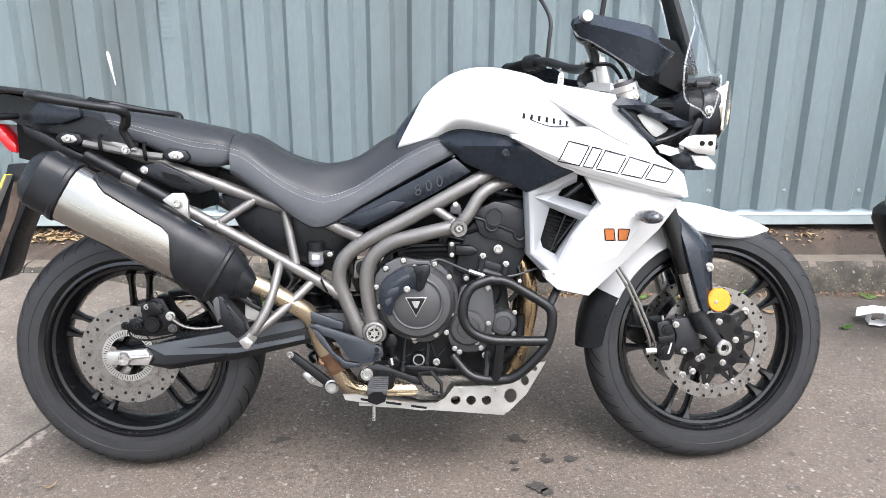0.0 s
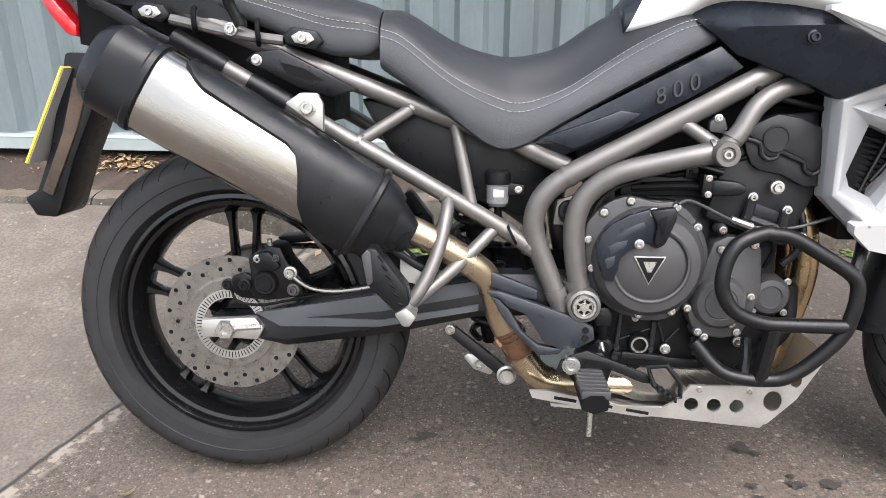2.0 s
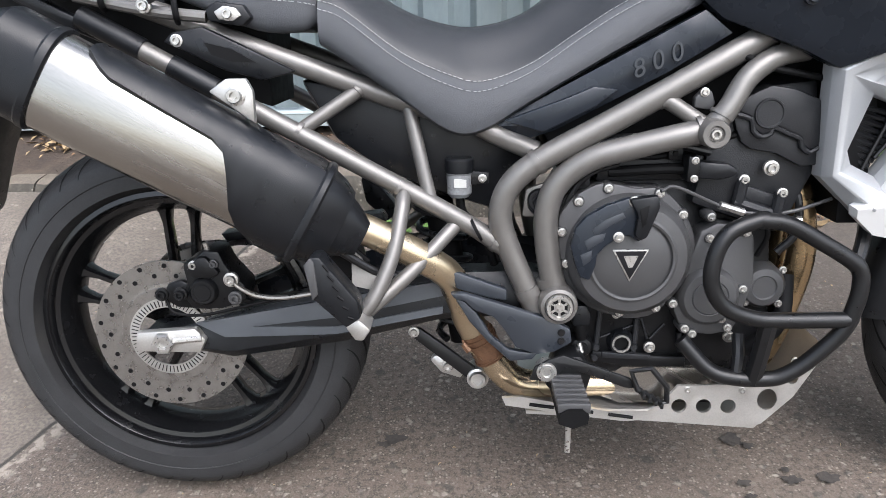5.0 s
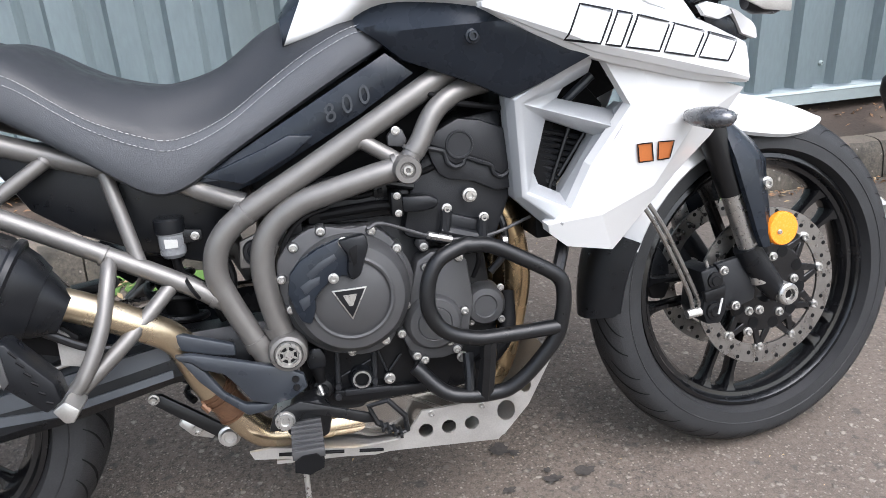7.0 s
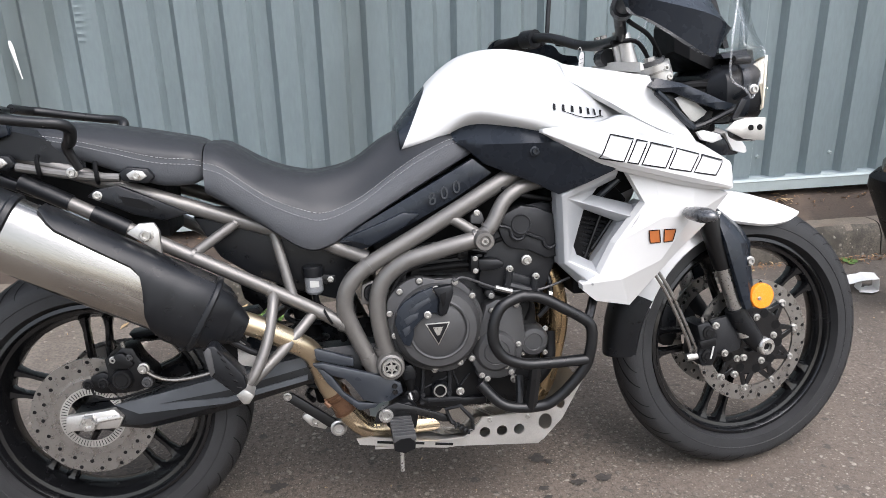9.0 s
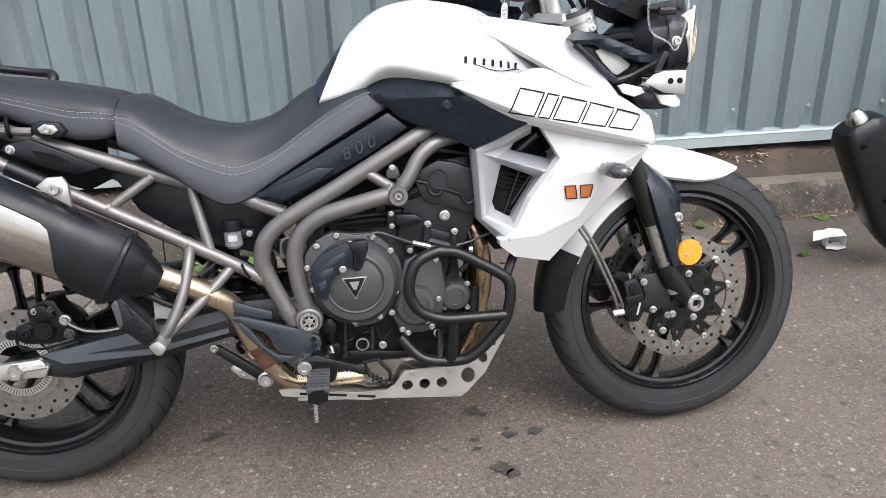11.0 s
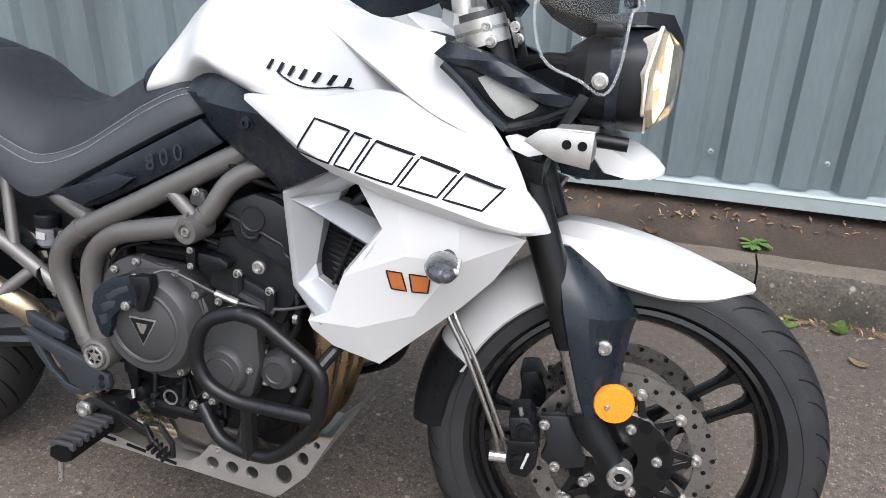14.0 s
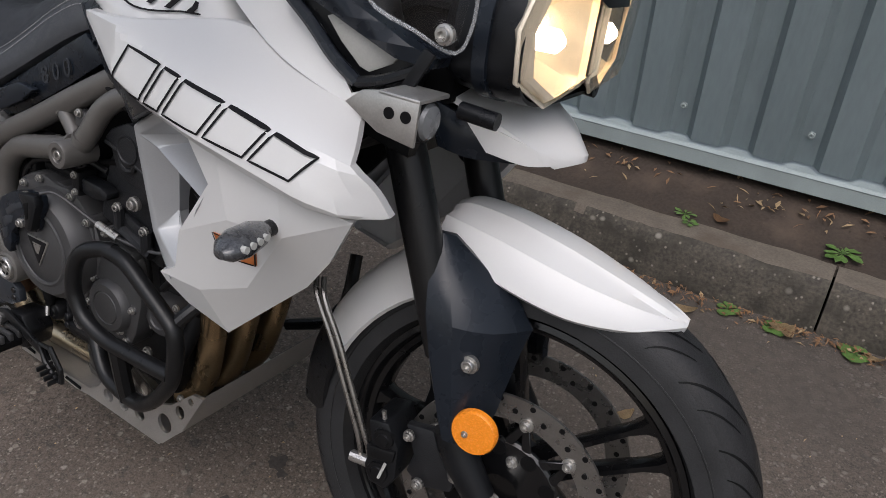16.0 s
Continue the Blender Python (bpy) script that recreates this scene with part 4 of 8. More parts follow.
both(lambda: plate([(0.560, 0.681), (0.651, 0.713), (0.690, 0.729), (0.726, 0.724), (0.694, 0.700), (0.640, 0.674), (0.618, 0.664)], -0.1745, -0.160, 0.003), "panel_step", SHEEN, bike)

# frame tubes
def rail_main():
    return tube([(0.97, -0.15, 0.81), (0.922, -0.158, 0.788), (0.839, -0.165, 0.743), (0.73, -0.165, 0.683), (0.614, -0.165, 0.621), (0.570, -0.165, 0.583), (0.556, -0.163, 0.538), (0.567, -0.160, 0.49), (0.611, -0.158, 0.386), (0.625, -0.155, 0.36)], 0.0185, 16)


def rail_second():
    return tube([(0.995, -0.16, 0.775), (0.949, -0.172, 0.767), (0.907, -0.182, 0.740), (0.878, -0.19, 0.695), (0.852, -0.192, 0.665)], 0.016, 16)


def rail_third():
    return tube([(0.852, -0.19, 0.665), (0.81, -0.188, 0.657), (0.75, -0.182, 0.642), (0.685, -0.175, 0.622), (0.640, -0.17, 0.584), (0.625, -0.168, 0.535), (0.630, -0.166, 0.47), (0.643, -0.165, 0.41)], 0.0185, 16)


frame_part = part("main_frame", tube([(1.2, 0, 0.98), (1.18, 0, 0.90), (1.16, 0, 0.84)], 0.035, 16), FRAME, bike, "pewter grey tubular steel frame")
for fn in (rail_main, rail_second, rail_third):
    both(fn, "frame_tube", FRAME, frame_part)
both(lambda: tube([(0.79, -0.168, 0.712), (0.835, -0.18, 0.682), (0.855, -0.19, 0.668)], 0.012, 12), "gusset_tube", FRAME, frame_part)
both(lambda: lathe([(0, -0.222), (0.010, -0.222), (0.012, -0.226), (0.019, -0.226), (0.021, -0.222), (0.021, -0.17)], 0.854, 0.664, 24), "frame_boss", FRAME, frame_part)
both(lambda: lathe([(0, -0.196), (0.012, -0.196), (0.014, -0.192), (0.020, -0.192), (0.023, -0.196), (0.028, -0.194), (0.030, -0.188), (0.030, -0.15)], 0.645, 0.399, 32), "pivot_boss", FRAME, frame_part)
bolt(frame_part, 0.854, -0.219, 0.664, 0.008)
star = part("pivot_cap", lathe([(0, -0.2005), (0.006, -0.2005), (0.007, -0.198), (0.014, -0.198), (0.0155, -0.2015), (0.0195, -0.2015), (0.021, -0.199), (0.021, -0.19)], 0.645, 0.399, 36), BOLT, frame_part, "bright steel pivot cap")
for k in range(6):
    q = math.pi * k / 3
    part("cap_slot", plate([(0.645 + r * math.cos(q + d), 0.399 + r * math.sin(q + d)) for r, d in ((0.0085, -0.30), (0.0135, -0.36), (0.0135, 0.36), (0.0085, 0.30))], -0.1988, -0.196, 0), DARK, star)
sub = part("rear_subframe", tube([(0.611, -0.14, 0.631), (0.55, -0.135, 0.658), (0.497, -0.128, 0.684), (0.398, -0.12, 0.712), (0.189, -0.118, 0.789), (0.025, -0.115, 0.853), (-0.1, -0.105, 0.90)], 0.0165, 14), FRAME, bike, "pewter grey tubular rear subframe")
part("subframe_tube", tube([(0.611, 0.14, 0.631), (0.497, 0.128, 0.684), (0.398, 0.12, 0.712), (0.189, 0.118, 0.789), (-0.1, 0.105, 0.90)], 0.0165, 14), FRAME, sub)
both(lambda: tube([(0.575, -0.158, 0.475), (0.554, -0.158, 0.491), (0.498, -0.156, 0.528), (0.372, -0.155, 0.600), (0.194, -0.152, 0.698), (0.006, -0.145, 0.803), (-0.06, -0.14, 0.839)], 0.0145, 14), "subframe_tube", FRAME, sub)
both(lambda: tube([(0.346, -0.125, 0.727), (0.253, -0.15, 0.668)], 0.011, 12), "strut", FRAME, sub)
both(lambda: tube([(0.418, -0.125, 0.70), (0.449, -0.153, 0.562)], 0.011, 12), "strut", FRAME, sub)
both(lambda: tube([(0.409, -0.155, 0.579), (0.407, -0.185, 0.55), (0.393, -0.215, 0.488), (0.365, -0.24, 0.43), (0.335, -0.25, 0.40)], 0.0115, 12), "peg_hanger", FRAME, sub)
both(lambda: tube([(0.491, -0.155, 0.525), (0.42, -0.20, 0.46), (0.335, -0.245, 0.395)], 0.0115, 12), "peg_hanger", FRAME, sub)

# silencer
AX0, AX1 = Vector((-0.160, -0.262, 0.814)), Vector((0.338, -0.207, 0.522))


def can(stations, hump=0.0, seg=36, y_shift=0.0):
    d = (AX1 - AX0).normalized()
    up = (Vector((0, 0, 1)) - d * d.z).normalized()
    side = d.cross(up)
    rows = []
    for t, a, b in stations:
        c = AX0.lerp(AX1, t)
        row = []
        for j in range(seg):
            q = 2 * math.pi * j / seg
            cc, ss = math.cos(q), math.sin(q)
            e = 0.75
            row.append(c + up * a * math.copysign(abs(cc) ** e, cc) + side * b * math.copysign(abs(ss) ** e, ss))
        rows.append(row)
    return loft(rows)


muffler = part("silencer", can([(0.18, 0.066, 0.052), (0.20, 0.070, 0.056), (0.55, 0.070, 0.056), (0.80, 0.068, 0.055), (0.83, 0.064, 0.052)]), STEEL, bike, "brushed stainless silencer with black end cap and guard")
part("end_cap", can([(0.035, 0.045, 0.036), (0.05, 0.058, 0.046), (0.085, 0.072, 0.058), (0.180, 0.0728, 0.0585), (0.186, 0.0750, 0.0605), (0.203, 0.0750, 0.0605), (0.208, 0.0712, 0.0572)]), PLASTIC, muffler, "black plastic end cap", angle=30)
part("cone", can([(0.78, 0.064, 0.052), (0.88, 0.060, 0.050), (0.97, 0.044, 0.040), (1.02, 0.028, 0.028)]), PLASTIC, muffler, "black front cone")


def guard():
    d = (AX1 - AX0).normalized()
    up = (Vector((0, 0, 1)) - d * d.z).normalized()
    side = d.cross(up)
    sgn = 1 if side.y < 0 else -1
    rows = []
    for t, lo in ((0.27, 0.88), (0.31, 0.68), (0.34, 0.58), (0.45, 0.52), (0.595, 0.46), (0.63, 0.34), (0.66, 0.05), (0.70, -0.35), (0.735, -0.66), (0.785, -0.95), (0.85, -0.95), (0.92, -0.95), (0.955, -0.9)):
        shrink = 1 - 0.30 * smooth(0.88, 0.96, t)
        c = AX0.lerp(AX1, t)
        outer, inner = [], []
        for j in range(13):
            u = 1.25 - (1.25 - lo) * j / 12
            q = math.acos(max(-1, min(1, u))) if u <= 1 else -math.acos(max(-1, min(1, 2 - u)))
            cc, ss = math.cos(q), math.sin(q)
            e = 0.75
            v = up * 0.0785 * math.copysign(abs(cc) ** e, cc) + side * sgn * 0.065 * math.copysign(abs(ss) ** e, ss)
            outer.append(c + v * shrink)
            inner.append(c + v * shrink * 0.90)
        rows.append(outer + inner[::-1])
    return loft(rows)


part("heat_guard", guard(), PLASTIC, muffler, "satin black heat guard")
part("guard_rib", can([(0.862, 0.0770, 0.0640), (0.868, 0.0800, 0.0664), (0.880, 0.0800, 0.0664), (0.886, 0.0765, 0.0635)]), PLASTIC, muffler)
part("mount_plate", plate([(0.150, 0.735), (0.175, 0.752), (0.203, 0.752), (0.212, 0.735), (0.212, 0.690)], -0.238, -0.226, 0.003), ALU, muffler, "bare alloy bracket")
bolt(bike, 0.187, -0.238, 0.729, 0.011)
part("exhaust_pipe", tube([(0.305, -0.209, 0.545), (0.36, -0.195, 0.522), (0.44, -0.175, 0.472), (0.482, -0.15, 0.43), (0.506, -0.12, 0.352), (0.542, -0.11, 0.285), (0.588, -0.10, 0.230), (0.67, -0.10, 0.225), (0.75, -0.10, 0.225), (0.86, -0.09, 0.225)], [0.024, 0.024, 0.024, 0.024, 0.025, 0.026, 0.025, 0.022, 0.022, 0.03], 18), GOLD, bike, "straw-tinted stainless exhaust pipe")
for dy in (-0.085, -0.02, 0.05):
    part("header_pipe", tube([(0.985, dy, 0.60), (1.025, dy * 1.2, 0.56), (1.045, dy * 1.2, 0.46), (1.03, dy * 1.1, 0.36), (1.0, dy, 0.27), (0.94, dy, 0.225), (0.86, dy, 0.222)], 0.0225, 16), BROWN, bike, "heat-browned header pipe")
part("collector_box", loft([[(x, -w, 0.235 + h * s1) if k == 0 else (x, w, 0.235 + h * s1) for k, s1 in ((0, -1), (0, -0.3), (0, 0.5), (0, 1), (1, 1), (1, -1))] for x, w, h in ((0.70, 0.10, 0.022), (0.76, 0.125, 0.034), (0.93, 0.125, 0.034), (0.98, 0.09, 0.028))]), STEEL, bike, "stainless collector box")

# engine
part("crankcase", plate([(0.655, 0.30), (0.70, 0.255), (0.98, 0.25), (1.0, 0.32), (0.985, 0.50), (0.92, 0.56), (0.80, 0.60), (0.68, 0.585), (0.64, 0.50), (0.66, 0.40)], -0.125, 0.13, 0.012), ENGINE, bike, "black cast crankcase")
part("cylinder_block", plate([(0.845, 0.55), (0.985, 0.50), (1.03, 0.60), (1.02, 0.735), (0.94, 0.725), (0.87, 0.65)], -0.155, 0.15, 0.010), CASE, bike, "black cylinder head")
CAM_TOP = [(0.893, 0.693), (0.908, 0.710), (0.926, 0.719), (0.945, 0.727), (0.980, 0.721), (1.017, 0.705), (1.022, 0.642)]
CAM_LOW = [(1.023, 0.641), (1.009, 0.632), (0.997, 0.640), (0.994, 0.652), (0.975, 0.660), (0.954, 0.669), (0.949, 0.660), (0.936, 0.656), (0.924, 0.665), (0.920, 0.682)]
part("head_cover", plate(CAM_TOP + CAM_LOW[1:], -0.176, -0.14, 0.004), CASE, bike, "dark grey cam cover")
part("gasket_ridge", tube([(x, -0.171, z - 0.003) for x, z in CAM_LOW + [(0.893, 0.690)]], 0.0045, 8, 2), CASE, bike)
part("head_step", plate([(0.893, 0.690), (0.901, 0.663), (0.910, 0.644), (0.924, 0.634), (0.962, 0.627), (0.985, 0.615), (1.000, 0.607), (1.024, 0.609), (1.024, 0.640), (0.95, 0.665)], -0.1675, -0.145, 0.003), CASE, bike)
part("vacuum_block", plate([(0.834, 0.697), (0.834, 0.712), (0.846, 0.724), (0.858, 0.720), (0.864, 0.702), (0.857, 0.693)], -0.180, -0.165, 0.003), COVER, bike, "small grey rubber-mounted block")
bolt(bike, 0.847, -0.182, 0.719, 0.005)
clutch = part("clutch_cover", lathe([(0, -0.198), (0.055, -0.198), (0.058, -0.196), (0.062, -0.196), (0.065, -0.200), (0.082, -0.197), (0.092, -0.185), (0.096, -0.165), (0.104, -0.160), (0.104, -0.12)], 0.752, 0.475, 72), COVER, bike, "dark grey clutch cover with a triangular badge")
part("gear_cover", plate([(0.828, 0.380), (0.836, 0.360), (0.855, 0.342), (0.890, 0.338), (0.922, 0.344), (0.936, 0.372), (0.950, 0.430), (0.944, 0.500), (0.928, 0.517), (0.886, 0.522), (0.862, 0.510), (0.850, 0.470), (0.836, 0.430)], -0.165, -0.12, 0.006), COVER, bike, "dark grey engine side cover")
part("cover_boss", lathe([(0, -0.178), (0.026, -0.178), (0.0275, -0.1765), (0.029, -0.178), (0.040, -0.177), (0.046, -0.171), (0.048, -0.16)], 0.880, 0.405, 48), COVER, bike)
part("starter_cover", lathe([(0, -0.150), (0.018, -0.150), (0.02, -0.152), (0.030, -0.150), (0.036, -0.142), (0.038, -0.11)], 0.972, 0.412, 40), COVER, bike)

# swingarm
part("swingarm", loft([[(x, -y, z + h), (x, -y - 0.012, z + h * 0.4), (x, -y - 0.012, z - h * 0.6), (x, -y + 0.004, z - h), (x, -y + 0.05, z - h), (x, -y + 0.05, z + h)] for x, y, z, h in ((-0.035, 0.108, 0.318, 0.016), (0.02, 0.108, 0.318, 0.018), (0.11, 0.115, 0.325, 0.040), (0.30, 0.125, 0.362, 0.046), (0.46, 0.13, 0.395, 0.040), (0.60, 0.13, 0.40, 0.038), (0.66, 0.13, 0.40, 0.03))]), PLASTIC, bike, "satin black swingarm")
part("swingarm_left", loft([[(x, y, z + h), (x, y + 0.04, z + h * 0.6), (x, y + 0.04, z - h), (x, y, z - h)] for x, y, z, h in ((-0.035, 0.09, 0.318, 0.018), (0.11, 0.10, 0.325, 0.04), (0.46, 0.11, 0.395, 0.04), (0.66, 0.11, 0.40, 0.03))]), SHEEN, bike)

# heel guard, sump guard, crash bar
heel = part("heel_guard", plate([(0.478, 0.421), (0.500, 0.421), (0.565, 0.400), (0.638, 0.375), (0.664, 0.360), (0.667, 0.338), (0.640, 0.322), (0.612, 0.318), (0.580, 0.330), (0.560, 0.362), (0.545, 0.381), (0.515, 0.393), (0.500, 0.408), (0.484, 0.412)], -0.190, -0.176, 0.003), GUARD, bike, "satin grey-black heel guard with a slot")
part("fin", plate([(0.480, 0.452), (0.492, 0.450), (0.566, 0.422), (0.566, 0.404), (0.540, 0.408), (0.488, 0.424)], -0.178, -0.164, 0.003), GUARD, heel)
part("lower_bar", plate([(0.484, 0.413), (0.502, 0.405), (0.518, 0.388), (0.541, 0.349), (0.569, 0.325), (0.600, 0.320), (0.618, 0.322), (0.606, 0.308), (0.571, 0.305), (0.536, 0.338), (0.507, 0.373)], -0.186, -0.172, 0.003), GUARD, heel)
for z in (0.355, 0.341):
    part("screw", lathe([(0, -0.002), (0.005, -0.002), (0.0062, 0.0), (0.0062, 0.004), (0, 0.004)], 0.650, z, 16, False, None, -0.190), RIM, heel)
part("sump_guard", plate_with_holes([(0.560, 0.228), (0.566, 0.214), (0.680, 0.195), (0.761, 0.184), (0.807, 0.187), (0.970, 0.173), (0.986, 0.178), (1.033, 0.226), (1.082, 0.312), (1.058, 0.310), (1.010, 0.268), (0.966, 0.249), (0.846, 0.247), (0.822, 0.216), (0.800, 0.203), (0.730, 0.203), (0.594, 0.229)],
     [(0.850, 0.211, 0.0125, 0.0125), (0.890, 0.2105, 0.0125, 0.0125), (0.930, 0.210, 0.0125, 0.0125), (0.992, 0.222, 0.016, 0.019), (1.029, 0.262, 0.010, 0.013), (1.054, 0.294, 0.006, 0.007)], -0.158, -0.152), ALU, bike, "bare alloy sump guard with round holes", 25)
for x, z in ((0.625, 0.213), (0.690, 0.204), (0.755, 0.194)):
    part("slot", tube([(x - 0.020, -0.1585, z + 0.003), (x + 0.020, -0.1585, z - 0.003)], 0.0030, 8), DARK, bike)
part("sump_pan", loft([[(x, y, z) for y in (-0.156, 0.156)] + [(x, y, z + 0.006) for y in (0.156, -0.156)] for x, z in ((0.60, 0.198), (0.818, 0.182), (0.975, 0.169), (1.034, 0.226), (1.078, 0.306))]), ALU, bike, "bare alloy sump pan")
part("crash_bar", tube([(1.074, -0.215, 0.382), (0.98, -0.217, 0.383), (0.932, -0.219, 0.387), (0.888, -0.22, 0.406), (0.867, -0.22, 0.438), (0.865, -0.22, 0.470), (0.874, -0.218, 0.502), (0.893, -0.214, 0.523), (0.931, -0.208, 0.536), (0.945, -0.206, 0.536)], 0.0125, 14), BAR, bike, "black tubular crash bar")
part("bar_loop", tube([(0.93, -0.208, 0.536), (0.973, -0.208, 0.530), (1.023, -0.212, 0.503), (1.068, -0.215, 0.475), (1.083, -0.216, 0.458), (1.086, -0.216, 0.432), (1.082, -0.215, 0.402), (1.070, -0.213, 0.364), (1.028, -0.206, 0.312), (0.995, -0.202, 0.286), (0.970, -0.198, 0.278), (0.923, -0.192, 0.277), (0.882, -0.186, 0.290), (0.841, -0.170, 0.334)], 0.0125, 14), BAR, bike, "black tubular crash bar")

# front end
fork = part("front_fork", turned(tube([(1.266, -0.105, 1.02), (1.4475, -0.105, 0.535)], 0.0255, 20)), BAR, bike, "black upside-down fork with bare stanchions")
part("fork_tube", turned(tube([(1.266, 0.105, 1.02), (1.4475, 0.105, 0.535)], 0.0255, 20)), BAR, fork)
for s in (-1, 1):
    part("stanchion", turned(tube([(1.432, s * 0.105, 0.575), (1.505, s * 0.105, 0.36)], 0.0205, 20)), BOLT, fork, "bare steel stanchion")
    part("fork_foot", turned(tube([(1.474, s * 0.105, 0.430), (1.490, s * 0.105, 0.40), (1.518, s * 0.105, 0.360), (1.546, s * 0.105, 0.326)], [0.024, 0.0255, 0.024, 0.019], 16)), PLASTIC, fork)
FORK_GUARD = [
    [(1.420, -0.090, 0.692), (1.424, -0.087, 0.691), (1.429, -0.080, 0.689), (1.434, -0.072, 0.686)],
    [(1.426, -0.112, 0.664), (1.444, -0.108, 0.662), (1.464, -0.090, 0.657), (1.480, -0.064, 0.653)],
    [(1.432, -0.126, 0.634), (1.464, -0.122, 0.630), (1.500, -0.094, 0.624), (1.526, -0.050, 0.619)],
    [(1.440, -0.136, 0.602), (1.478, -0.134, 0.597), (1.520, -0.102, 0.590), (1.549, -0.044, 0.584)],
    [(1.454, -0.139, 0.552), (1.486, -0.137, 0.552), (1.519, -0.107, 0.551), (1.542, -0.052, 0.550)],
    [(1.468, -0.140, 0.508), (1.494, -0.139, 0.509), (1.520, -0.114, 0.510), (1.538, -0.064, 0.511)],
    [(1.481, -0.140, 0.466), (1.502, -0.139, 0.467), (1.522, -0.120, 0.468), (1.536, -0.084, 0.469)],
    [(1.492, -0.140, 0.438), (1.507, -0.139, 0.438), (1.520, -0.122, 0.438), (1.528, -0.098, 0.438)],
]


def fork_guard():
    """A folded shell wrapped round the front of a fork leg."""
    g = [spline(r, 2) for r in FORK_GUARD]
    return loft([r + [p + Vector((-0.004, 0.008, 0)) for p in r[::-1]] for r in g])


both(fork_guard, "fork_guard", SHEEN, bike, "satin blue-black fork guard", 20)
part("reflector", turned(lathe([(0, -0.150), (0.029, -0.149), (0.031, -0.146), (0.031, -0.138)], 1.521, 0.463, 32)), ORANGE, bike, "round orange side reflector")


def fender():
    """A long beak over the tyre with a raised middle band."""
    secs = []
    for x, top, hw, low in ((1.395, 0.705, 0.058, 0.675), (1.42, 0.715, 0.068, 0.655), (1.48, 0.712, 0.076, 0.640), (1.55, 0.698, 0.078, 0.626), (1.60, 0.684, 0.072, 0.620), (1.66, 0.664, 0.054, 0.622), (1.70, 0.648, 0.032, 0.630), (1.722, 0.638, 0.012, 0.633)):
        prof = [(0, top), (0.32, top - 0.003), (0.42, top - 0.010), (0.75, top - 0.35 * (top - low)), (0.93, top - 0.7 * (top - low)), (1.0, low)]
        out = [(x, -hw * u, z) for u, z in prof[::-1]] + [(x, hw * u, z) for u, z in prof[1:]]
        secs.append(out + [(px - 0.002, py * 0.9, pz - 0.006) for px, py, pz in out[::-1]])
    dense = [spline(c, 4) for c in zip(*secs)]
    return loft([list(r) for r in zip(*dense)])


part("front_mudguard", turned(fender()), WHITE, bike, "white pointed front mudguard", angle=30)


def arc_guard(a0, a1, r0, r1, hw0, hw1, drop=0.05):
    secs = []
    for k in range(9):
        t = k / 8
        q, r, hw = radians(a0 + (a1 - a0) * t), r0 + (r1 - r0) * t, hw0 + (hw1 - hw0) * t
        row = []
        for u in range(-6, 7):
            v = u / 6
            rr = r + 0.010 * (1 - v * v) - drop * abs(v) ** 3
            row.append((AXLE_F.x + rr * math.cos(q), hw * v, AXLE_F.z + rr * math.sin(q)))
        inner = [(x * 0.985 + AXLE_F.x * 0.015, y * 0.93, z * 0.985 + AXLE_F.z * 0.015) for x, y, z in row[::-1]]
        secs.append(row + inner)
    return loft(secs)


part("mudguard_tail", turned(arc_guard(112, 158, 0.350, 0.3485, 0.074, 0.0700)), WHITE, bike, "white rear half of the front mudguard", angle=45)
part("mud_flap", turned(arc_guard(154.5, 182, 0.3515, 0.355, 0.0760, 0.050, 0.049)), PLASTIC, bike, "black mud flap", angle=45)

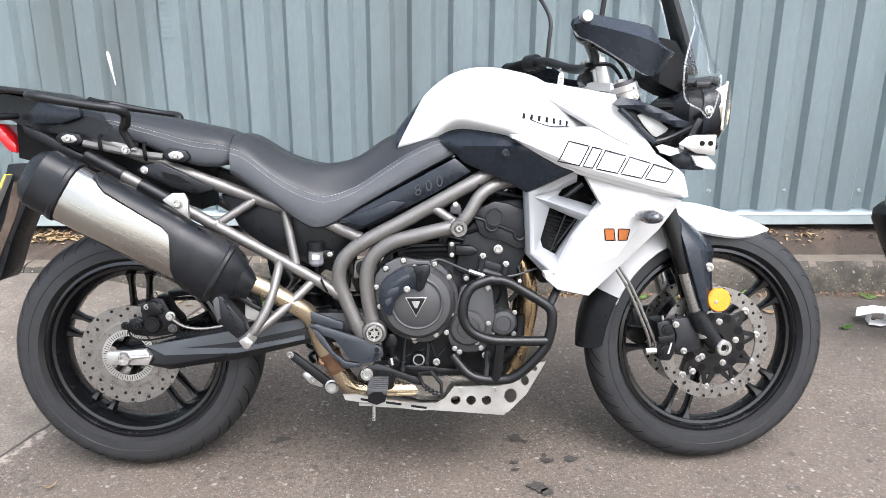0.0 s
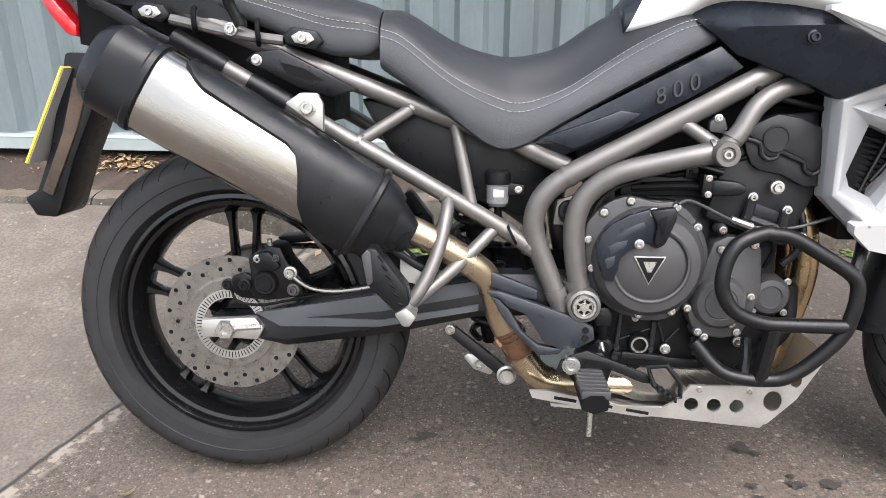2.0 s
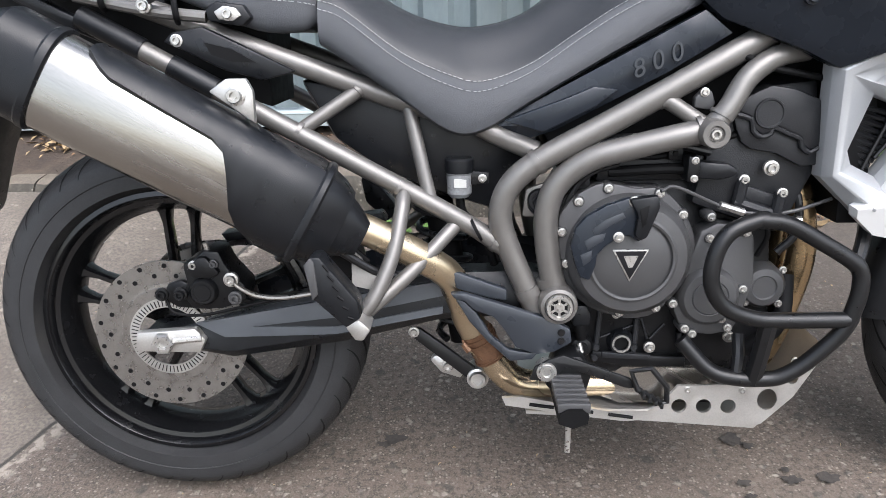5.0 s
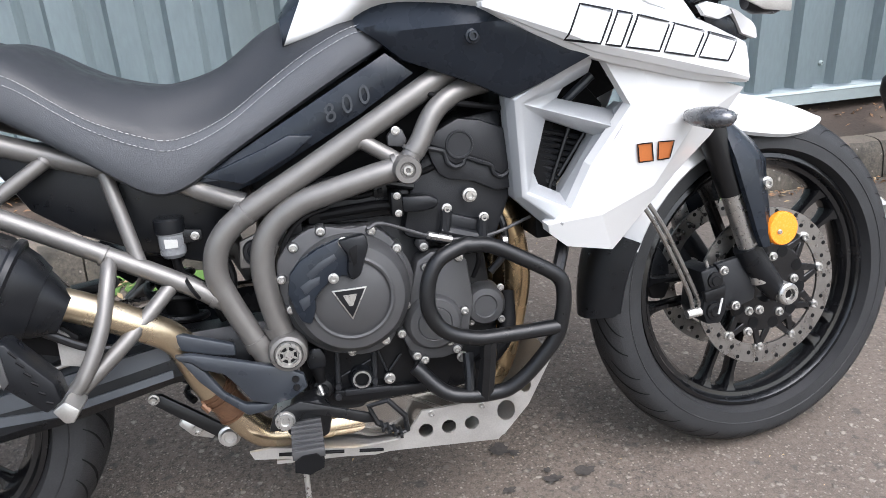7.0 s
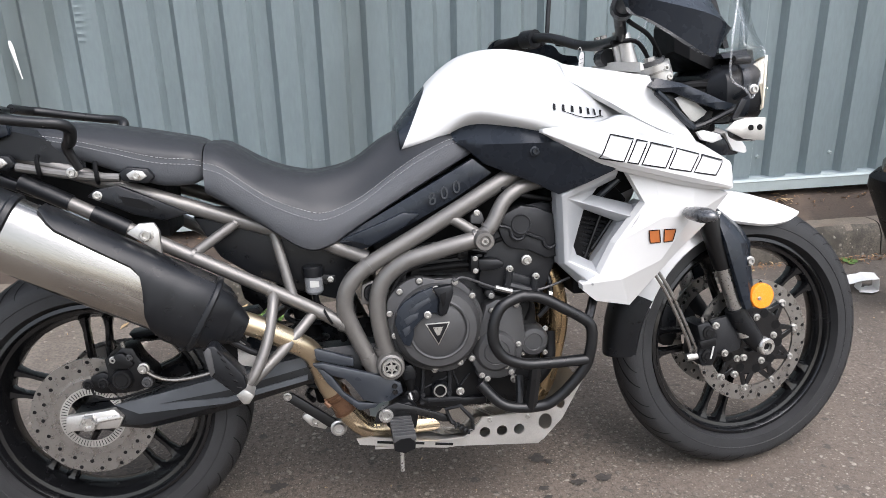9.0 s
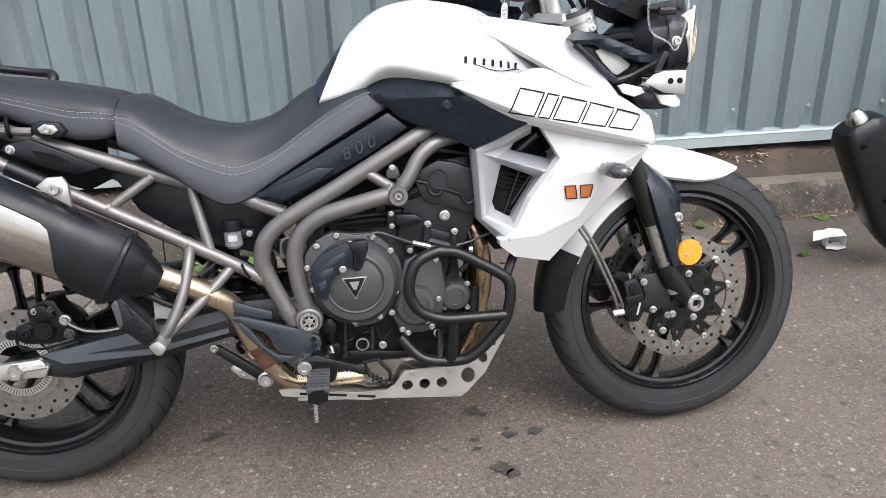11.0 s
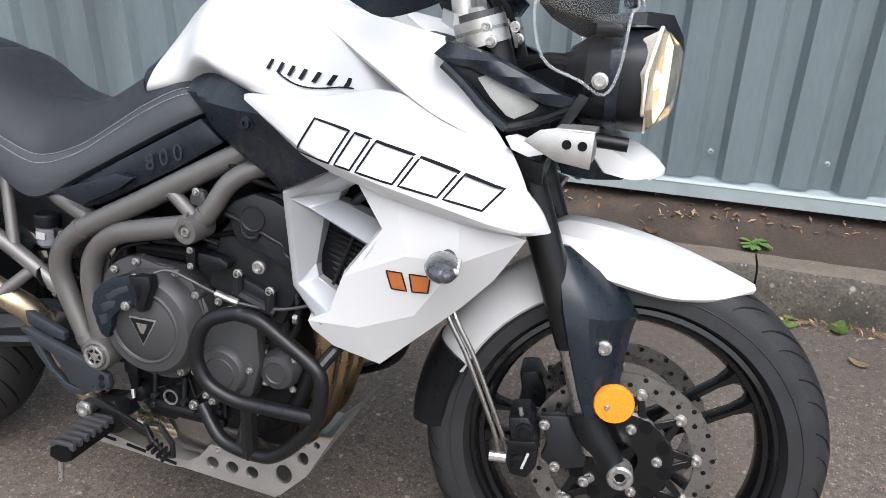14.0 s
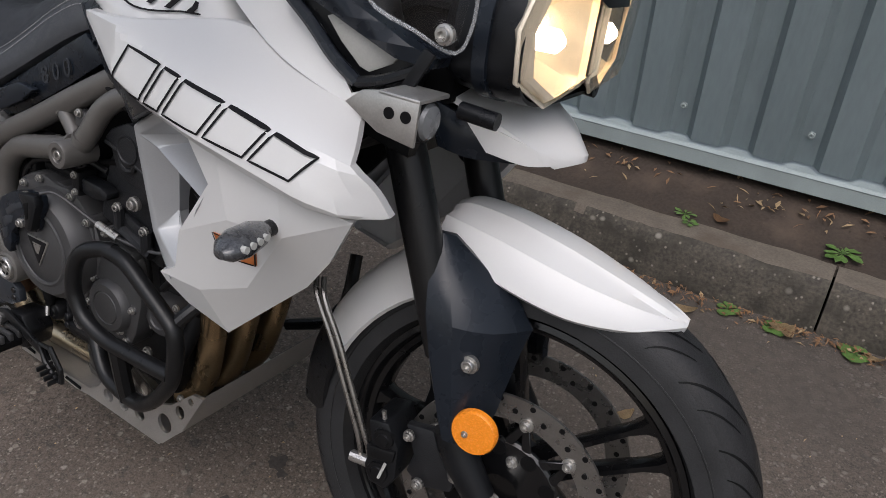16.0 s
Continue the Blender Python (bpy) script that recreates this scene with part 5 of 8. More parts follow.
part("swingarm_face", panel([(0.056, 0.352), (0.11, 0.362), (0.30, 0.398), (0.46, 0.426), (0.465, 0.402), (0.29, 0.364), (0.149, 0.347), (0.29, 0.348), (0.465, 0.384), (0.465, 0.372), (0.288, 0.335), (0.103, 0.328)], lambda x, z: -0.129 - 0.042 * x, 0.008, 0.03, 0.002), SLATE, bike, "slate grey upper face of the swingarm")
def front_lamp():
    """Twin headlamp: black shell, bright bowls behind two faceted lenses."""
    shell = [(1.40, 0.11, 0.885, 0.985), (1.43, 0.145, 0.875, 1.005), (1.47, 0.152, 0.872, 1.015), (1.50, 0.150, 0.870, 1.018), (1.515, 0.148, 0.871, 1.018), (1.514, 0.144, 0.875, 1.014), (1.455, 0.120, 0.890, 1.000)]
    rows = []
    for x, w, lo, hi in shell:
        mid, h = (lo + hi) / 2, (hi - lo) / 2
        rows.append([(x, w * math.copysign(abs(math.cos(q)) ** 0.5, math.cos(q)), mid + h * math.copysign(abs(math.sin(q)) ** 0.6, math.sin(q))) for q in (2 * math.pi * j / 32 for j in range(32))])
    root = part("headlamp", loft(rows), PLASTIC, bike, "black twin headlamp with clear faceted lenses")
    part("lamp_band", loft([[(x, p[1] * 1.035, 0.945 + (p[2] - 0.945) * 1.035) for p in rows[2]] for x in (1.462, 1.478)]), SHEEN, root)
    for s in (-1, 1):
        outline = [(1.535, 0.015, 1.0), (1.526, 0.142, 1.018), (1.514, 0.156, 0.96), (1.515, 0.148, 0.907), (1.519, 0.072, 0.873), (1.535, 0.014, 0.895)]
        peak = [(1.556, 0.032, 0.985), (1.549, 0.10, 0.998), (1.541, 0.122, 0.955), (1.544, 0.106, 0.920), (1.549, 0.072, 0.903), (1.555, 0.030, 0.920)]
        lens = part("lens", loft([[(x, s * y, z) for x, y, z in outline], [(x, s * y, z) for x, y, z in peak]]), LENS, root, "clear faceted lamp lens", angle=10)
        lens.visible_shadow = False
        cx, cy, cz = 1.498, s * 0.084, 0.947
        bowl = bmesh.new()
        rim_ring = [Vector(p).lerp(Vector(q), 0.4) for p, q in zip(outline, peak)]
        rim_ring = [Vector((p.x - 0.003, s * p.y * 0.985, p.z)) for p in rim_ring]
        rings_ = [[bowl.verts.new(p.lerp(q, k / 4)) for p, q in zip(rim_ring, rim_ring[1:] + rim_ring[:1]) for k in range(4)]]
        ring_ = [Vector((x - 0.004, s * y, z)) for x, y, z in outline]
        dense = [p.lerp(q, k / 4) for p, q in zip(ring_, ring_[1:] + ring_[:1]) for k in range(4)]
        for depth, k in ((0.0, 0.97), (-0.016, 0.80), (-0.030, 0.5), (-0.034, 0.2)):
            rings_.append([bowl.verts.new((p.x * k + cx * (1 - k) + depth, cy + (p.y - cy) * k, cz + (p.z - cz) * k)) for p in dense])
        for a, b in zip(rings_, rings_[1:]):
            for j in range(24):
                bowl.faces.new((a[j], a[(j + 1) % 24], b[(j + 1) % 24], b[j]))
        bowl.faces.new(rings_[-1])
        part("bowl", bowl, CHROME, root, "bright metal lamp bowl", angle=15)
        bulb = part("bulb", loft([[(x, cy + r * math.cos(q), cz + r * math.sin(q)) for q in (2 * math.pi * j / 14 for j in range(14))] for x, r in ((1.480, 0.009), (1.500, 0.0135), (1.524, 0.0130), (1.532, 0.005))]), GLOW, root, "lit lamp bulb")
        part("lens_rim", tube([(x - 0.003, s * y, z) for x, y, z in outline], 0.0030, 8, 1, True), CHROME, root)
    part("lamp_brow", loft([[(x, -w, z0), (x, w, z0), (x, w * 0.9, z1), (x, -w * 0.9, z1)] for x, w, z0, z1 in ((1.43, 0.125, 1.018, 1.028), (1.50, 0.105, 1.021, 1.038), (1.535, 0.07, 1.012, 1.036), (1.552, 0.045, 0.992, 1.008), (1.556, 0.035, 0.986, 0.990))]), PLASTIC, root, "black brow over the lamps", angle=20)
    for s in (-1, 1):
        part("adjuster", tube([(1.44, s * 0.152, 1.012), (1.475, s * 0.154, 1.012)], 0.010, 12), PLASTIC, root)
        part("adjuster", tube([(1.455, s * 0.150, 0.865), (1.50, s * 0.148, 0.862)], 0.010, 12), PLASTIC, root)
    return root


GLOW = bpy.data.materials.new("lit_bulb")
GLOW.use_nodes = True
GLOW.node_tree.nodes["Principled BSDF"].inputs["Emission Color"].default_value = (1.0, 0.78, 0.5, 1)
GLOW.node_tree.nodes["Principled BSDF"].inputs["Emission Strength"].default_value = 30
front_lamp()


def grid_shell(rows, thick, material, name, label, parent=None, ku=5, kv=5, angle=40):
    """A smooth double-skinned sheet through rows of points; thick is the offset of its inner skin."""
    g = [spline(r, ku) for r in rows]
    g = [spline(c, kv) for c in zip(*g)]
    outer = [list(r) for r in zip(*g)]
    off = Vector(thick)
    bm = bmesh.new()
    A = [[bm.verts.new(p) for p in r] for r in outer]
    B = [[bm.verts.new(p + off) for p in r] for r in outer]
    for G in (A, B):
        for a, b in zip(G, G[1:]):
            for j in range(len(a) - 1):
                bm.faces.new((a[j], a[j + 1], b[j + 1], b[j]))
    for a, b in ((A[0], B[0]), (A[-1], B[-1])):
        for j in range(len(a) - 1):
            bm.faces.new((a[j], a[j + 1], b[j + 1], b[j]))
    for j in (0, -1):
        for i in range(len(A) - 1):
            bm.faces.new((A[i][j], A[i + 1][j], B[i + 1][j], B[i][j]))
    return part(name, bm, material, parent or bike, label, angle)


def grid_shell_bm(top, bottom):
    """A narrow curved strip between two edges, with thickness."""
    a, b = spline(top, 5), spline(bottom, 5)
    return loft([[p, q, q + Vector((-0.004, 0.006, 0)), p + Vector((-0.004, 0.006, 0))] for p, q in zip(a, b)])


# windscreen: two clear curved halves joined by a black mount
def screen_half(s, name, parent=None):
    rows = [[(1.384, -0.243, 0.974), (1.374, -0.264, 1.05), (1.405, -0.228, 1.14), (1.398, -0.195, 1.23), (1.35, -0.16, 1.34)],
            [(1.43, -0.222, 0.948), (1.432, -0.238, 1.04), (1.445, -0.190, 1.14), (1.420, -0.165, 1.235), (1.36, -0.13, 1.345)],
            [(1.462, -0.192, 0.930), (1.484, -0.198, 1.03), (1.472, -0.125, 1.10), (1.434, -0.105, 1.22), (1.37, -0.09, 1.35)]]
    rows = [[(x, -s * y, z) for x, y, z in r] for r in rows]
    ob = grid_shell(rows, (-0.0035, 0.001 * -s, -0.001), GLASS, name, "clear plastic windscreen", parent)
    ob.visible_shadow = False
    line = [rows[0][2], rows[0][1], rows[0][0], rows[1][0], rows[2][0], (1.478, s * 0.192, 0.965), rows[2][1], (1.488, s * 0.112, 1.046), rows[2][2], rows[2][3], rows[2][4]]
    part("screen_edge", tube(line, 0.0021, 8, 4), EDGE, ob, "bright cut edge")
    return ob


screen = screen_half(-1, "windscreen")
screen_half(1, "screen_half", screen)
grid_shell([
    [(1.478, -0.060, 1.045), (1.458, -0.055, 1.12), (1.418, -0.045, 1.25)],
    [(1.487, 0.0, 1.05), (1.468, 0.0, 1.125), (1.425, 0.0, 1.26)],
    [(1.478, 0.060, 1.045), (1.458, 0.055, 1.12), (1.418, 0.045, 1.25)]], (-0.012, 0, -0.003), PLASTIC, "screen_mount", "black screen mount", screen)
bolt(screen, 1.456, -0.208, 0.948, 0.008)
part("screen_arm", tube([(1.44, -0.16, 0.93), (1.452, -0.19, 0.944)], 0.008, 8), PLASTIC, screen)
part("dash", loft([[(x, -w, z0), (x, w, z0), (x, w * 0.9, z1), (x, -w * 0.9, z1)] for x, w, z0, z1 in ((1.345, 0.06, 1.04, 1.10), (1.37, 0.085, 1.02, 1.135), (1.41, 0.09, 1.0, 1.125), (1.45, 0.07, 0.99, 1.07))]), DARK, bike, "black instrument housing")
part("lamp_frame", tube([(1.30, -0.07, 0.93), (1.36, -0.09, 0.96), (1.43, -0.10, 0.96)], 0.012, 10), DARK, bike)
part("front_core", loft([[(x, -w, z0), (x, w, z0), (x, w, z1), (x, -w, z1)] for x, w, z0, z1 in ((1.13, 0.10, 0.70, 0.93), (1.24, 0.085, 0.74, 0.94), (1.34, 0.09, 0.82, 0.96), (1.42, 0.11, 0.86, 0.98))]), DARK, bike, "black front carrier")

# dark cockpit panel beside the lamp, with a white insert
COCK = [(1.24, 0.957), (1.30, 0.945), (1.395, 0.903), (1.387, 0.870), (1.362, 0.850), (1.333, 0.868), (1.285, 0.918)]
cockpit_y = lambda x, z: -0.178 + 0.25 * (x - 1.29)
both(lambda: panel(COCK, cockpit_y, 0.03, 0.018, 0.004), "cockpit_panel", PLASTIC, bike, "black cockpit side panel")
BEAM = [(1.229, 0.964), (1.246, 0.981), (1.30, 0.969), (1.36, 0.944), (1.40, 0.926), (1.433, 0.917), (1.430, 0.906), (1.385, 0.909), (1.33, 0.930), (1.28, 0.950), (1.25, 0.952)]
both(lambda: panel(BEAM, lambda x, z: -0.200 + 0.08 * max(0, x - 1.25) + 0.5 * max(0, z - 0.96), 0.034, 0.018, 0.006), "cockpit_beam", SHEEN, bike, "satin black beam towards the lamp")
both(lambda: tube([(1.335, -0.178, 0.872), (1.365, -0.176, 0.880), (1.395, -0.178, 0.893), (1.425, -0.184, 0.908)], 0.0065, 8), "panel_lip", PLASTIC, bike)
both(lambda: tube([(1.243, -0.192, 0.952), (1.275, -0.188, 0.925), (1.305, -0.184, 0.895), (1.335, -0.178, 0.872)], 0.0075, 8), "panel_lip", SHEEN, bike)
both(lambda: panel([(1.290, 0.936), (1.302, 0.941), (1.345, 0.925), (1.374, 0.905), (1.368, 0.897), (1.343, 0.884), (1.332, 0.888), (1.308, 0.912)], lambda x, z: cockpit_y(x, z) - 0.007, 0.012, 0.015, 0.004), "panel_insert", MILK, bike, "pale grey panel insert")
both(lambda: panel([(1.338, 0.862), (1.352, 0.866), (1.388, 0.856), (1.395, 0.845), (1.372, 0.838), (1.348, 0.846)], lambda x, z: -0.196, 0.012, 0.015, 0.004), "lower_insert", WHITE, bike, "white lower insert")

# beak below the lamp
BEAK = [(1.385, 0.862), (1.43, 0.850), (1.485, 0.832), (1.505, 0.818), (1.508, 0.808), (1.495, 0.800), (1.455, 0.800), (1.41, 0.806)]
both(lambda: panel(BEAK, lambda x, z: -0.115 + 0.62 * max(0, x - 1.44), 0.012, 0.015, 0.004), "beak_cheek", SHEEN, bike, "dark beak cheek")
grid_shell([[(1.41, -0.10, 0.868), (1.46, -0.098, 0.852), (1.515, -0.07, 0.822), (1.535, -0.045, 0.806)],
            [(1.41, 0.0, 0.885), (1.46, 0.0, 0.868), (1.53, 0.0, 0.835), (1.556, 0.0, 0.812)],
            [(1.41, 0.10, 0.868), (1.46, 0.098, 0.852), (1.515, 0.07, 0.822), (1.535, 0.045, 0.806)]], (0, 0, -0.008), WHITE, "beak", "white beak below the headlamp")
both(lambda: grid_shell_bm([(1.44, -0.118, 0.853), (1.50, -0.085, 0.830), (1.536, -0.045, 0.808)], [(1.47, -0.102, 0.812), (1.51, -0.078, 0.802), (1.538, -0.043, 0.802)]), "beak_edge", WHITE, bike)


# auxiliary lamps in alloy brackets
def aux_lamp(s):
    poly = [(1.372, 0.868), (1.392, 0.884), (1.415, 0.889), (1.462, 0.887), (1.460, 0.840), (1.415, 0.846)]
    bm = plate(poly, -0.248, -0.243, 0.0015)
    plate([(1.412, 0.884), (1.462, 0.884), (1.462, 0.889), (1.412, 0.889)], -0.248, -0.190, 0.0015, bm)
    if s > 0:
        bmesh.ops.scale(bm, vec=(1, -1, 1), verts=bm.verts)
    root = part("aux_lamp", bm, ALU, bike, "auxiliary lamp in a bare alloy bracket")
    for x in (1.428, 1.448):
        part("bracket_hole", lathe([(0, -0.2490), (0.0062, -0.2490), (0.0062, -0.24)], x, 0.869, 16) if s < 0 else lathe([(0, 0.2490), (0.0062, 0.2490), (0.0062, 0.24)], x, 0.869, 16), DARK, root)
    y = s * 0.217
    part("lamp_body", loft([[(x, y + r * math.cos(q), 0.862 + r * math.sin(q)) for q in (2 * math.pi * j / 20 for j in range(20))] for x, r in ((1.40, 0.014), (1.415, 0.022), (1.450, 0.024), (1.456, 0.022))]), PLASTIC, root)
    part("lamp_glass", loft([[(x, y + r * math.cos(q), 0.862 + r * math.sin(q)) for q in (2 * math.pi * j / 20 for j in range(20))] for x, r in ((1.455, 0.020), (1.460, 0.017), (1.463, 0.008))]), CLOUDY, root)
    part("lamp_stem", plate([(1.405, 0.880), (1.42, 0.880), (1.445, 0.925), (1.432, 0.930)], s * 0.200 - 0.003, s * 0.200 + 0.003, 0.001), PLASTIC, root)
    return root


for s in (-1, 1):
    aux_lamp(s)


def indicator(s):
    root = part("indicator", tube([(1.284, s * 0.232, 0.700), (1.287, s * 0.262, 0.700)], 0.010, 12), PLASTIC, bike, "small dark indicator with a smoked lens")
    rows = []
    for t, r in ((0, 0.010), (0.22, 0.016), (0.6, 0.018), (0.85, 0.014), (1, 0.006)):
        c = Vector((1.284, s * 0.262, 0.701)).lerp(Vector((1.300, s * 0.345, 0.700)), t)
        rows.append([c + Vector((r * 1.35 * math.cos(q), 0, r * 0.9 * math.sin(q))) for q in (2 * math.pi * j / 20 for j in range(20))])
    part("indicator_lens", loft(rows), SMOKE, root, "smoked lens", angle=60)
    for k in range(4):
        t = 0.28 + 0.16 * k
        c = Vector((1.284, s * 0.262, 0.701)).lerp(Vector((1.300, s * 0.345, 0.700)), t)
        part("diode", tube([c + Vector((0.014, 0, 0.004)), c + Vector((0.0245, 0, 0.005))], 0.0042, 10), MILK, root)
    part("socket", lathe([(0, 0), (0.022, 0), (0.024, 0.004), (0.022, 0.010)], 1.279, 0.701, 24, y=-0.240) if s < 0 else lathe([(0, 0), (0.022, 0), (0.024, -0.004), (0.022, -0.010)], 1.279, 0.701, 24, y=0.240), PLASTIC, root)


SMOKE = mat("smoked_lens", (0.04, 0.042, 0.046), 0.28, scale=150, vary=0.4, bump=0.25, coat=0.8)
for s in (-1, 1):
    indicator(s)

HAND_GUARD = [
    ((1.083, -0.432, 1.124), (1.078, -0.444, 1.113), (1.084, -0.436, 1.098)),
    ((1.092, -0.428, 1.133), (1.090, -0.450, 1.113), (1.094, -0.440, 1.087)),
    ((1.110, -0.424, 1.137), (1.114, -0.455, 1.110), (1.116, -0.446, 1.078)),
    ((1.160, -0.420, 1.130), (1.162, -0.457, 1.099), (1.164, -0.448, 1.050)),
    ((1.210, -0.412, 1.122), (1.212, -0.453, 1.087), (1.210, -0.443, 1.023)),
    ((1.254, -0.398, 1.113), (1.252, -0.438, 1.076), (1.241, -0.434, 1.009)),
    ((1.270, -0.384, 1.088), (1.286, -0.410, 1.064), (1.266, -0.404, 1.016)),
    ((1.300, -0.352, 1.078), (1.316, -0.366, 1.064), (1.296, -0.356, 1.034)),
]


def hand_guard():
    """A long tapered shell with a sharp fold along it, hung from the bar end."""
    rows = []
    for k, (top, fold, low) in enumerate(HAND_GUARD):
        ring_ = [Vector(p) for p in (top, fold, low)]
        depth = Vector((-0.004, 0.030 if k else 0.012, 0))
        rows.append([ring_[0] + Vector((0, 0.012, -0.001)), ring_[0], ring_[1], ring_[2], ring_[2] + depth * 0.8 + Vector((0, 0, 0.004)), ring_[1] + depth, ring_[0] + depth])
    bm = loft([list(r) for r in zip(*[spline(c, 3) for c in zip(*rows)])])
    bmesh.ops.transform(bm, matrix=STEER.inverted(), verts=bm.verts)
    return bm


# yokes, bars and controls, turned with the steering
yoke = part("top_yoke", turned(loft([[(x, -w, z0), (x, w, z0), (x, w, z1), (x, -w, z1)] for x, w, z0, z1 in ((1.195, 0.06, 1.002, 1.022), (1.225, 0.125, 0.992, 1.014), (1.275, 0.125, 0.978, 1.0), (1.30, 0.10, 0.972, 0.992))])), ALU, bike, "bare alloy top yoke")
for s in (-1, 1):
    part("yoke_clamp", turned(tube([(1.259, s * 0.112, 1.009), (1.271, s * 0.110, 0.974)], 0.0385, 36)), ALU, yoke)
    part("clamp_groove", turned(tube([(1.264, s * 0.111, 0.9945), (1.2655, s * 0.111, 0.990)], 0.0389, 36)), DISC, yoke)
    part("fork_cap", turned(tube([(1.256, s * 0.112, 1.017), (1.259, s * 0.112, 1.007)], 0.0290, 28)), COVER, yoke)
    part("cap_nut", turned(tube([(1.254, s * 0.112, 1.024), (1.256, s * 0.112, 1.016)], 0.0130, 6)), ALU, yoke)
    for ry in (0.033, 0.066):
        part("riser", turned(tube([(1.232, s * ry, 1.005), (1.222, s * ry, 1.050), (1.214, s * ry, 1.082)], [0.0185, 0.0165, 0.0150], 18, 3)), ALU, yoke, "bare alloy bar riser")
        part("riser_bolt", turned(tube([(1.214, s * ry, 1.082), (1.2125, s * ry, 1.090)], 0.0085, 12)), DISC, yoke)
    for bx, bz in ((1.287, 1.003), (1.295, 0.984)):
        bolt(yoke, bx, s * 0.105 - 0.036, bz, 0.0068)
part("lower_yoke", turned(loft([[(x, -0.14, z), (x, 0.14, z), (x, 0.14, z + 0.03), (x, -0.14, z + 0.03)] for x, z in ((1.31, 0.80), (1.375, 0.785))])), BAR, yoke)
bar = part("handlebar", turned(tube([(1.065, -0.395, 1.112), (1.105, -0.29, 1.112), (1.14, -0.20, 1.106), (1.19, -0.10, 1.074), (1.205, 0.0, 1.068), (1.19, 0.10, 1.074), (1.14, 0.20, 1.106), (1.105, 0.29, 1.112), (1.065, 0.395, 1.112)], 0.0125, 14)), BAR, bike, "black handlebar with grips and guards")
for s in (-1, 1):
    part("grip", turned(tube([(1.070, s * 0.395, 1.106), (1.103, s * 0.295, 1.110)], 0.0165, 16)), DARK, bar, "black rubber grip")
    part("switch_box", turned(tube([(1.106, s * 0.288, 1.112), (1.122, s * 0.248, 1.110)], 0.024, 14)), PLASTIC, bar)
    part("lever", turned(tube([(1.145, s * 0.25, 1.105), (1.155, s * 0.30, 1.10), (1.12, s * 0.40, 1.095)], 0.007, 8)), BAR, bar)
    part("mirror_stem", turned(tube([(1.155, s * 0.25, 1.118), (1.160, s * 0.252, 1.165), (1.165, s * 0.262, 1.24), (1.135, s * 0.31, 1.32), (1.11, s * 0.35, 1.36)], 0.006, 10)), BAR, bar)
    rows = []
    for t, r in ((-0.018, 0.045), (0, 0.062), (0.012, 0.055), (0.022, 0.02)):
        rows.append([(1.095 + t, s * (0.38 + 1.25 * r * math.cos(q)), 1.38 + r * 0.9 * math.sin(q)) for q in (2 * math.pi * j / 24 for j in range(24))])
    part("mirror_head", turned(loft(rows)), PLASTIC, bar, "black oval mirror")
    g = hand_guard()
    if s > 0:
        bmesh.ops.scale(g, vec=(1, -1, 1), verts=g.verts)
    part("hand_guard", turned(g), SHEEN, bar, "faceted black plastic hand guard", angle=24)
    part("bar_end", turned(lathe([(0, s * 0.452), (0.0105, s * 0.452), (0.0125, s * 0.449), (0.0125, s * 0.43)], 1.066, 1.114, 20)), ALU, bar, "alloy bar end")
part("master_cylinder", turned(box(1.135, 1.185, -0.275, -0.235, 1.10, 1.14, 0.006)), PLASTIC, bar)
for a, b in (((1.15, -0.22, 1.09), 0.0), ((1.16, 0.2, 1.09), 0.03), ((1.17, -0.1, 1.06), 0.01)):
    part("cable", turned(tube([a, (1.25, a[1] * 0.6 - b, 1.06), (1.30, a[1] * 0.4, 0.98), (1.30, 0.02, 0.88)], 0.005, 8)), DARK, bar)
part("key_block", turned(lathe([(0, -0.02), (0.02, -0.02), (0.02, 0.02), (0, 0.02)], 1.20, 1.035, 16)), PLASTIC, yoke)

# front brake
for s in (-1, 1):
    y0, y1 = (-0.128, -0.055) if s < 0 else (0.055, 0.128)
    cal = part("front_caliper", turned(plate([(1.362, 0.404), (1.394, 0.410), (1.414, 0.375), (1.416, 0.325), (1.402, 0.300), (1.374, 0.303), (1.364, 0.327), (1.371, 0.366)], y0, y1, 0.005)), PLASTIC, bike, "black radial brake caliper")
    part("caliper_arm", turned(plate([(1.410, 0.405), (1.458, 0.412), (1.500, 0.385), (1.492, 0.325), (1.443, 0.312), (1.420, 0.330), (1.428, 0.36)], s * 0.098 - 0.008, s * 0.098 + 0.008, 0.004)), CASE, cal)
    if s < 0:
        for x, z in ((1.430, 0.397), (1.454, 0.326), (1.503, 0.310), (1.480, 0.270), (1.378, 0.345)):
            bolt(cal, x, -0.116, z, 0.0065)
        for x, z, r in ((1.391, 0.384, 0.0155), (1.388, 0.327, 0.0165)):
            part("piston_cap", turned(lathe([(0, -0.134), (r * 0.55, -0.134), (r * 0.62, -0.132), (r * 0.95, -0.1315), (r, -0.129), (r, -0.12)], x, z, 24)), ENGINE, cal)
        part("caliper_bridge", turned(plate([(1.366, 0.366), (1.412, 0.372), (1.410, 0.352), (1.370, 0.345)], -0.1325, -0.12, 0.003)), ENGINE, cal)
        part("bleed_nipple", turned(tube([(1.384, -0.118, 0.404), (1.380, -0.118, 0.420)], 0.0035, 8)), BOLT, cal)
        part("maker_mark", turned(plate([(1.391, 0.322), (1.395, 0.321), (1.403, 0.350), (1.399, 0.351)], -0.1352, -0.1335, 0)), MILK, cal, "white maker's mark")
part("axle_nut", turned(lathe([(0, -0.126), (0.010, -0.126), (0.011, -0.134), (0.018, -0.134), (0.021, -0.130), (0.021, -0.10)], 1.548, 0.331, 24)), BOLT, bike, "steel axle nut")
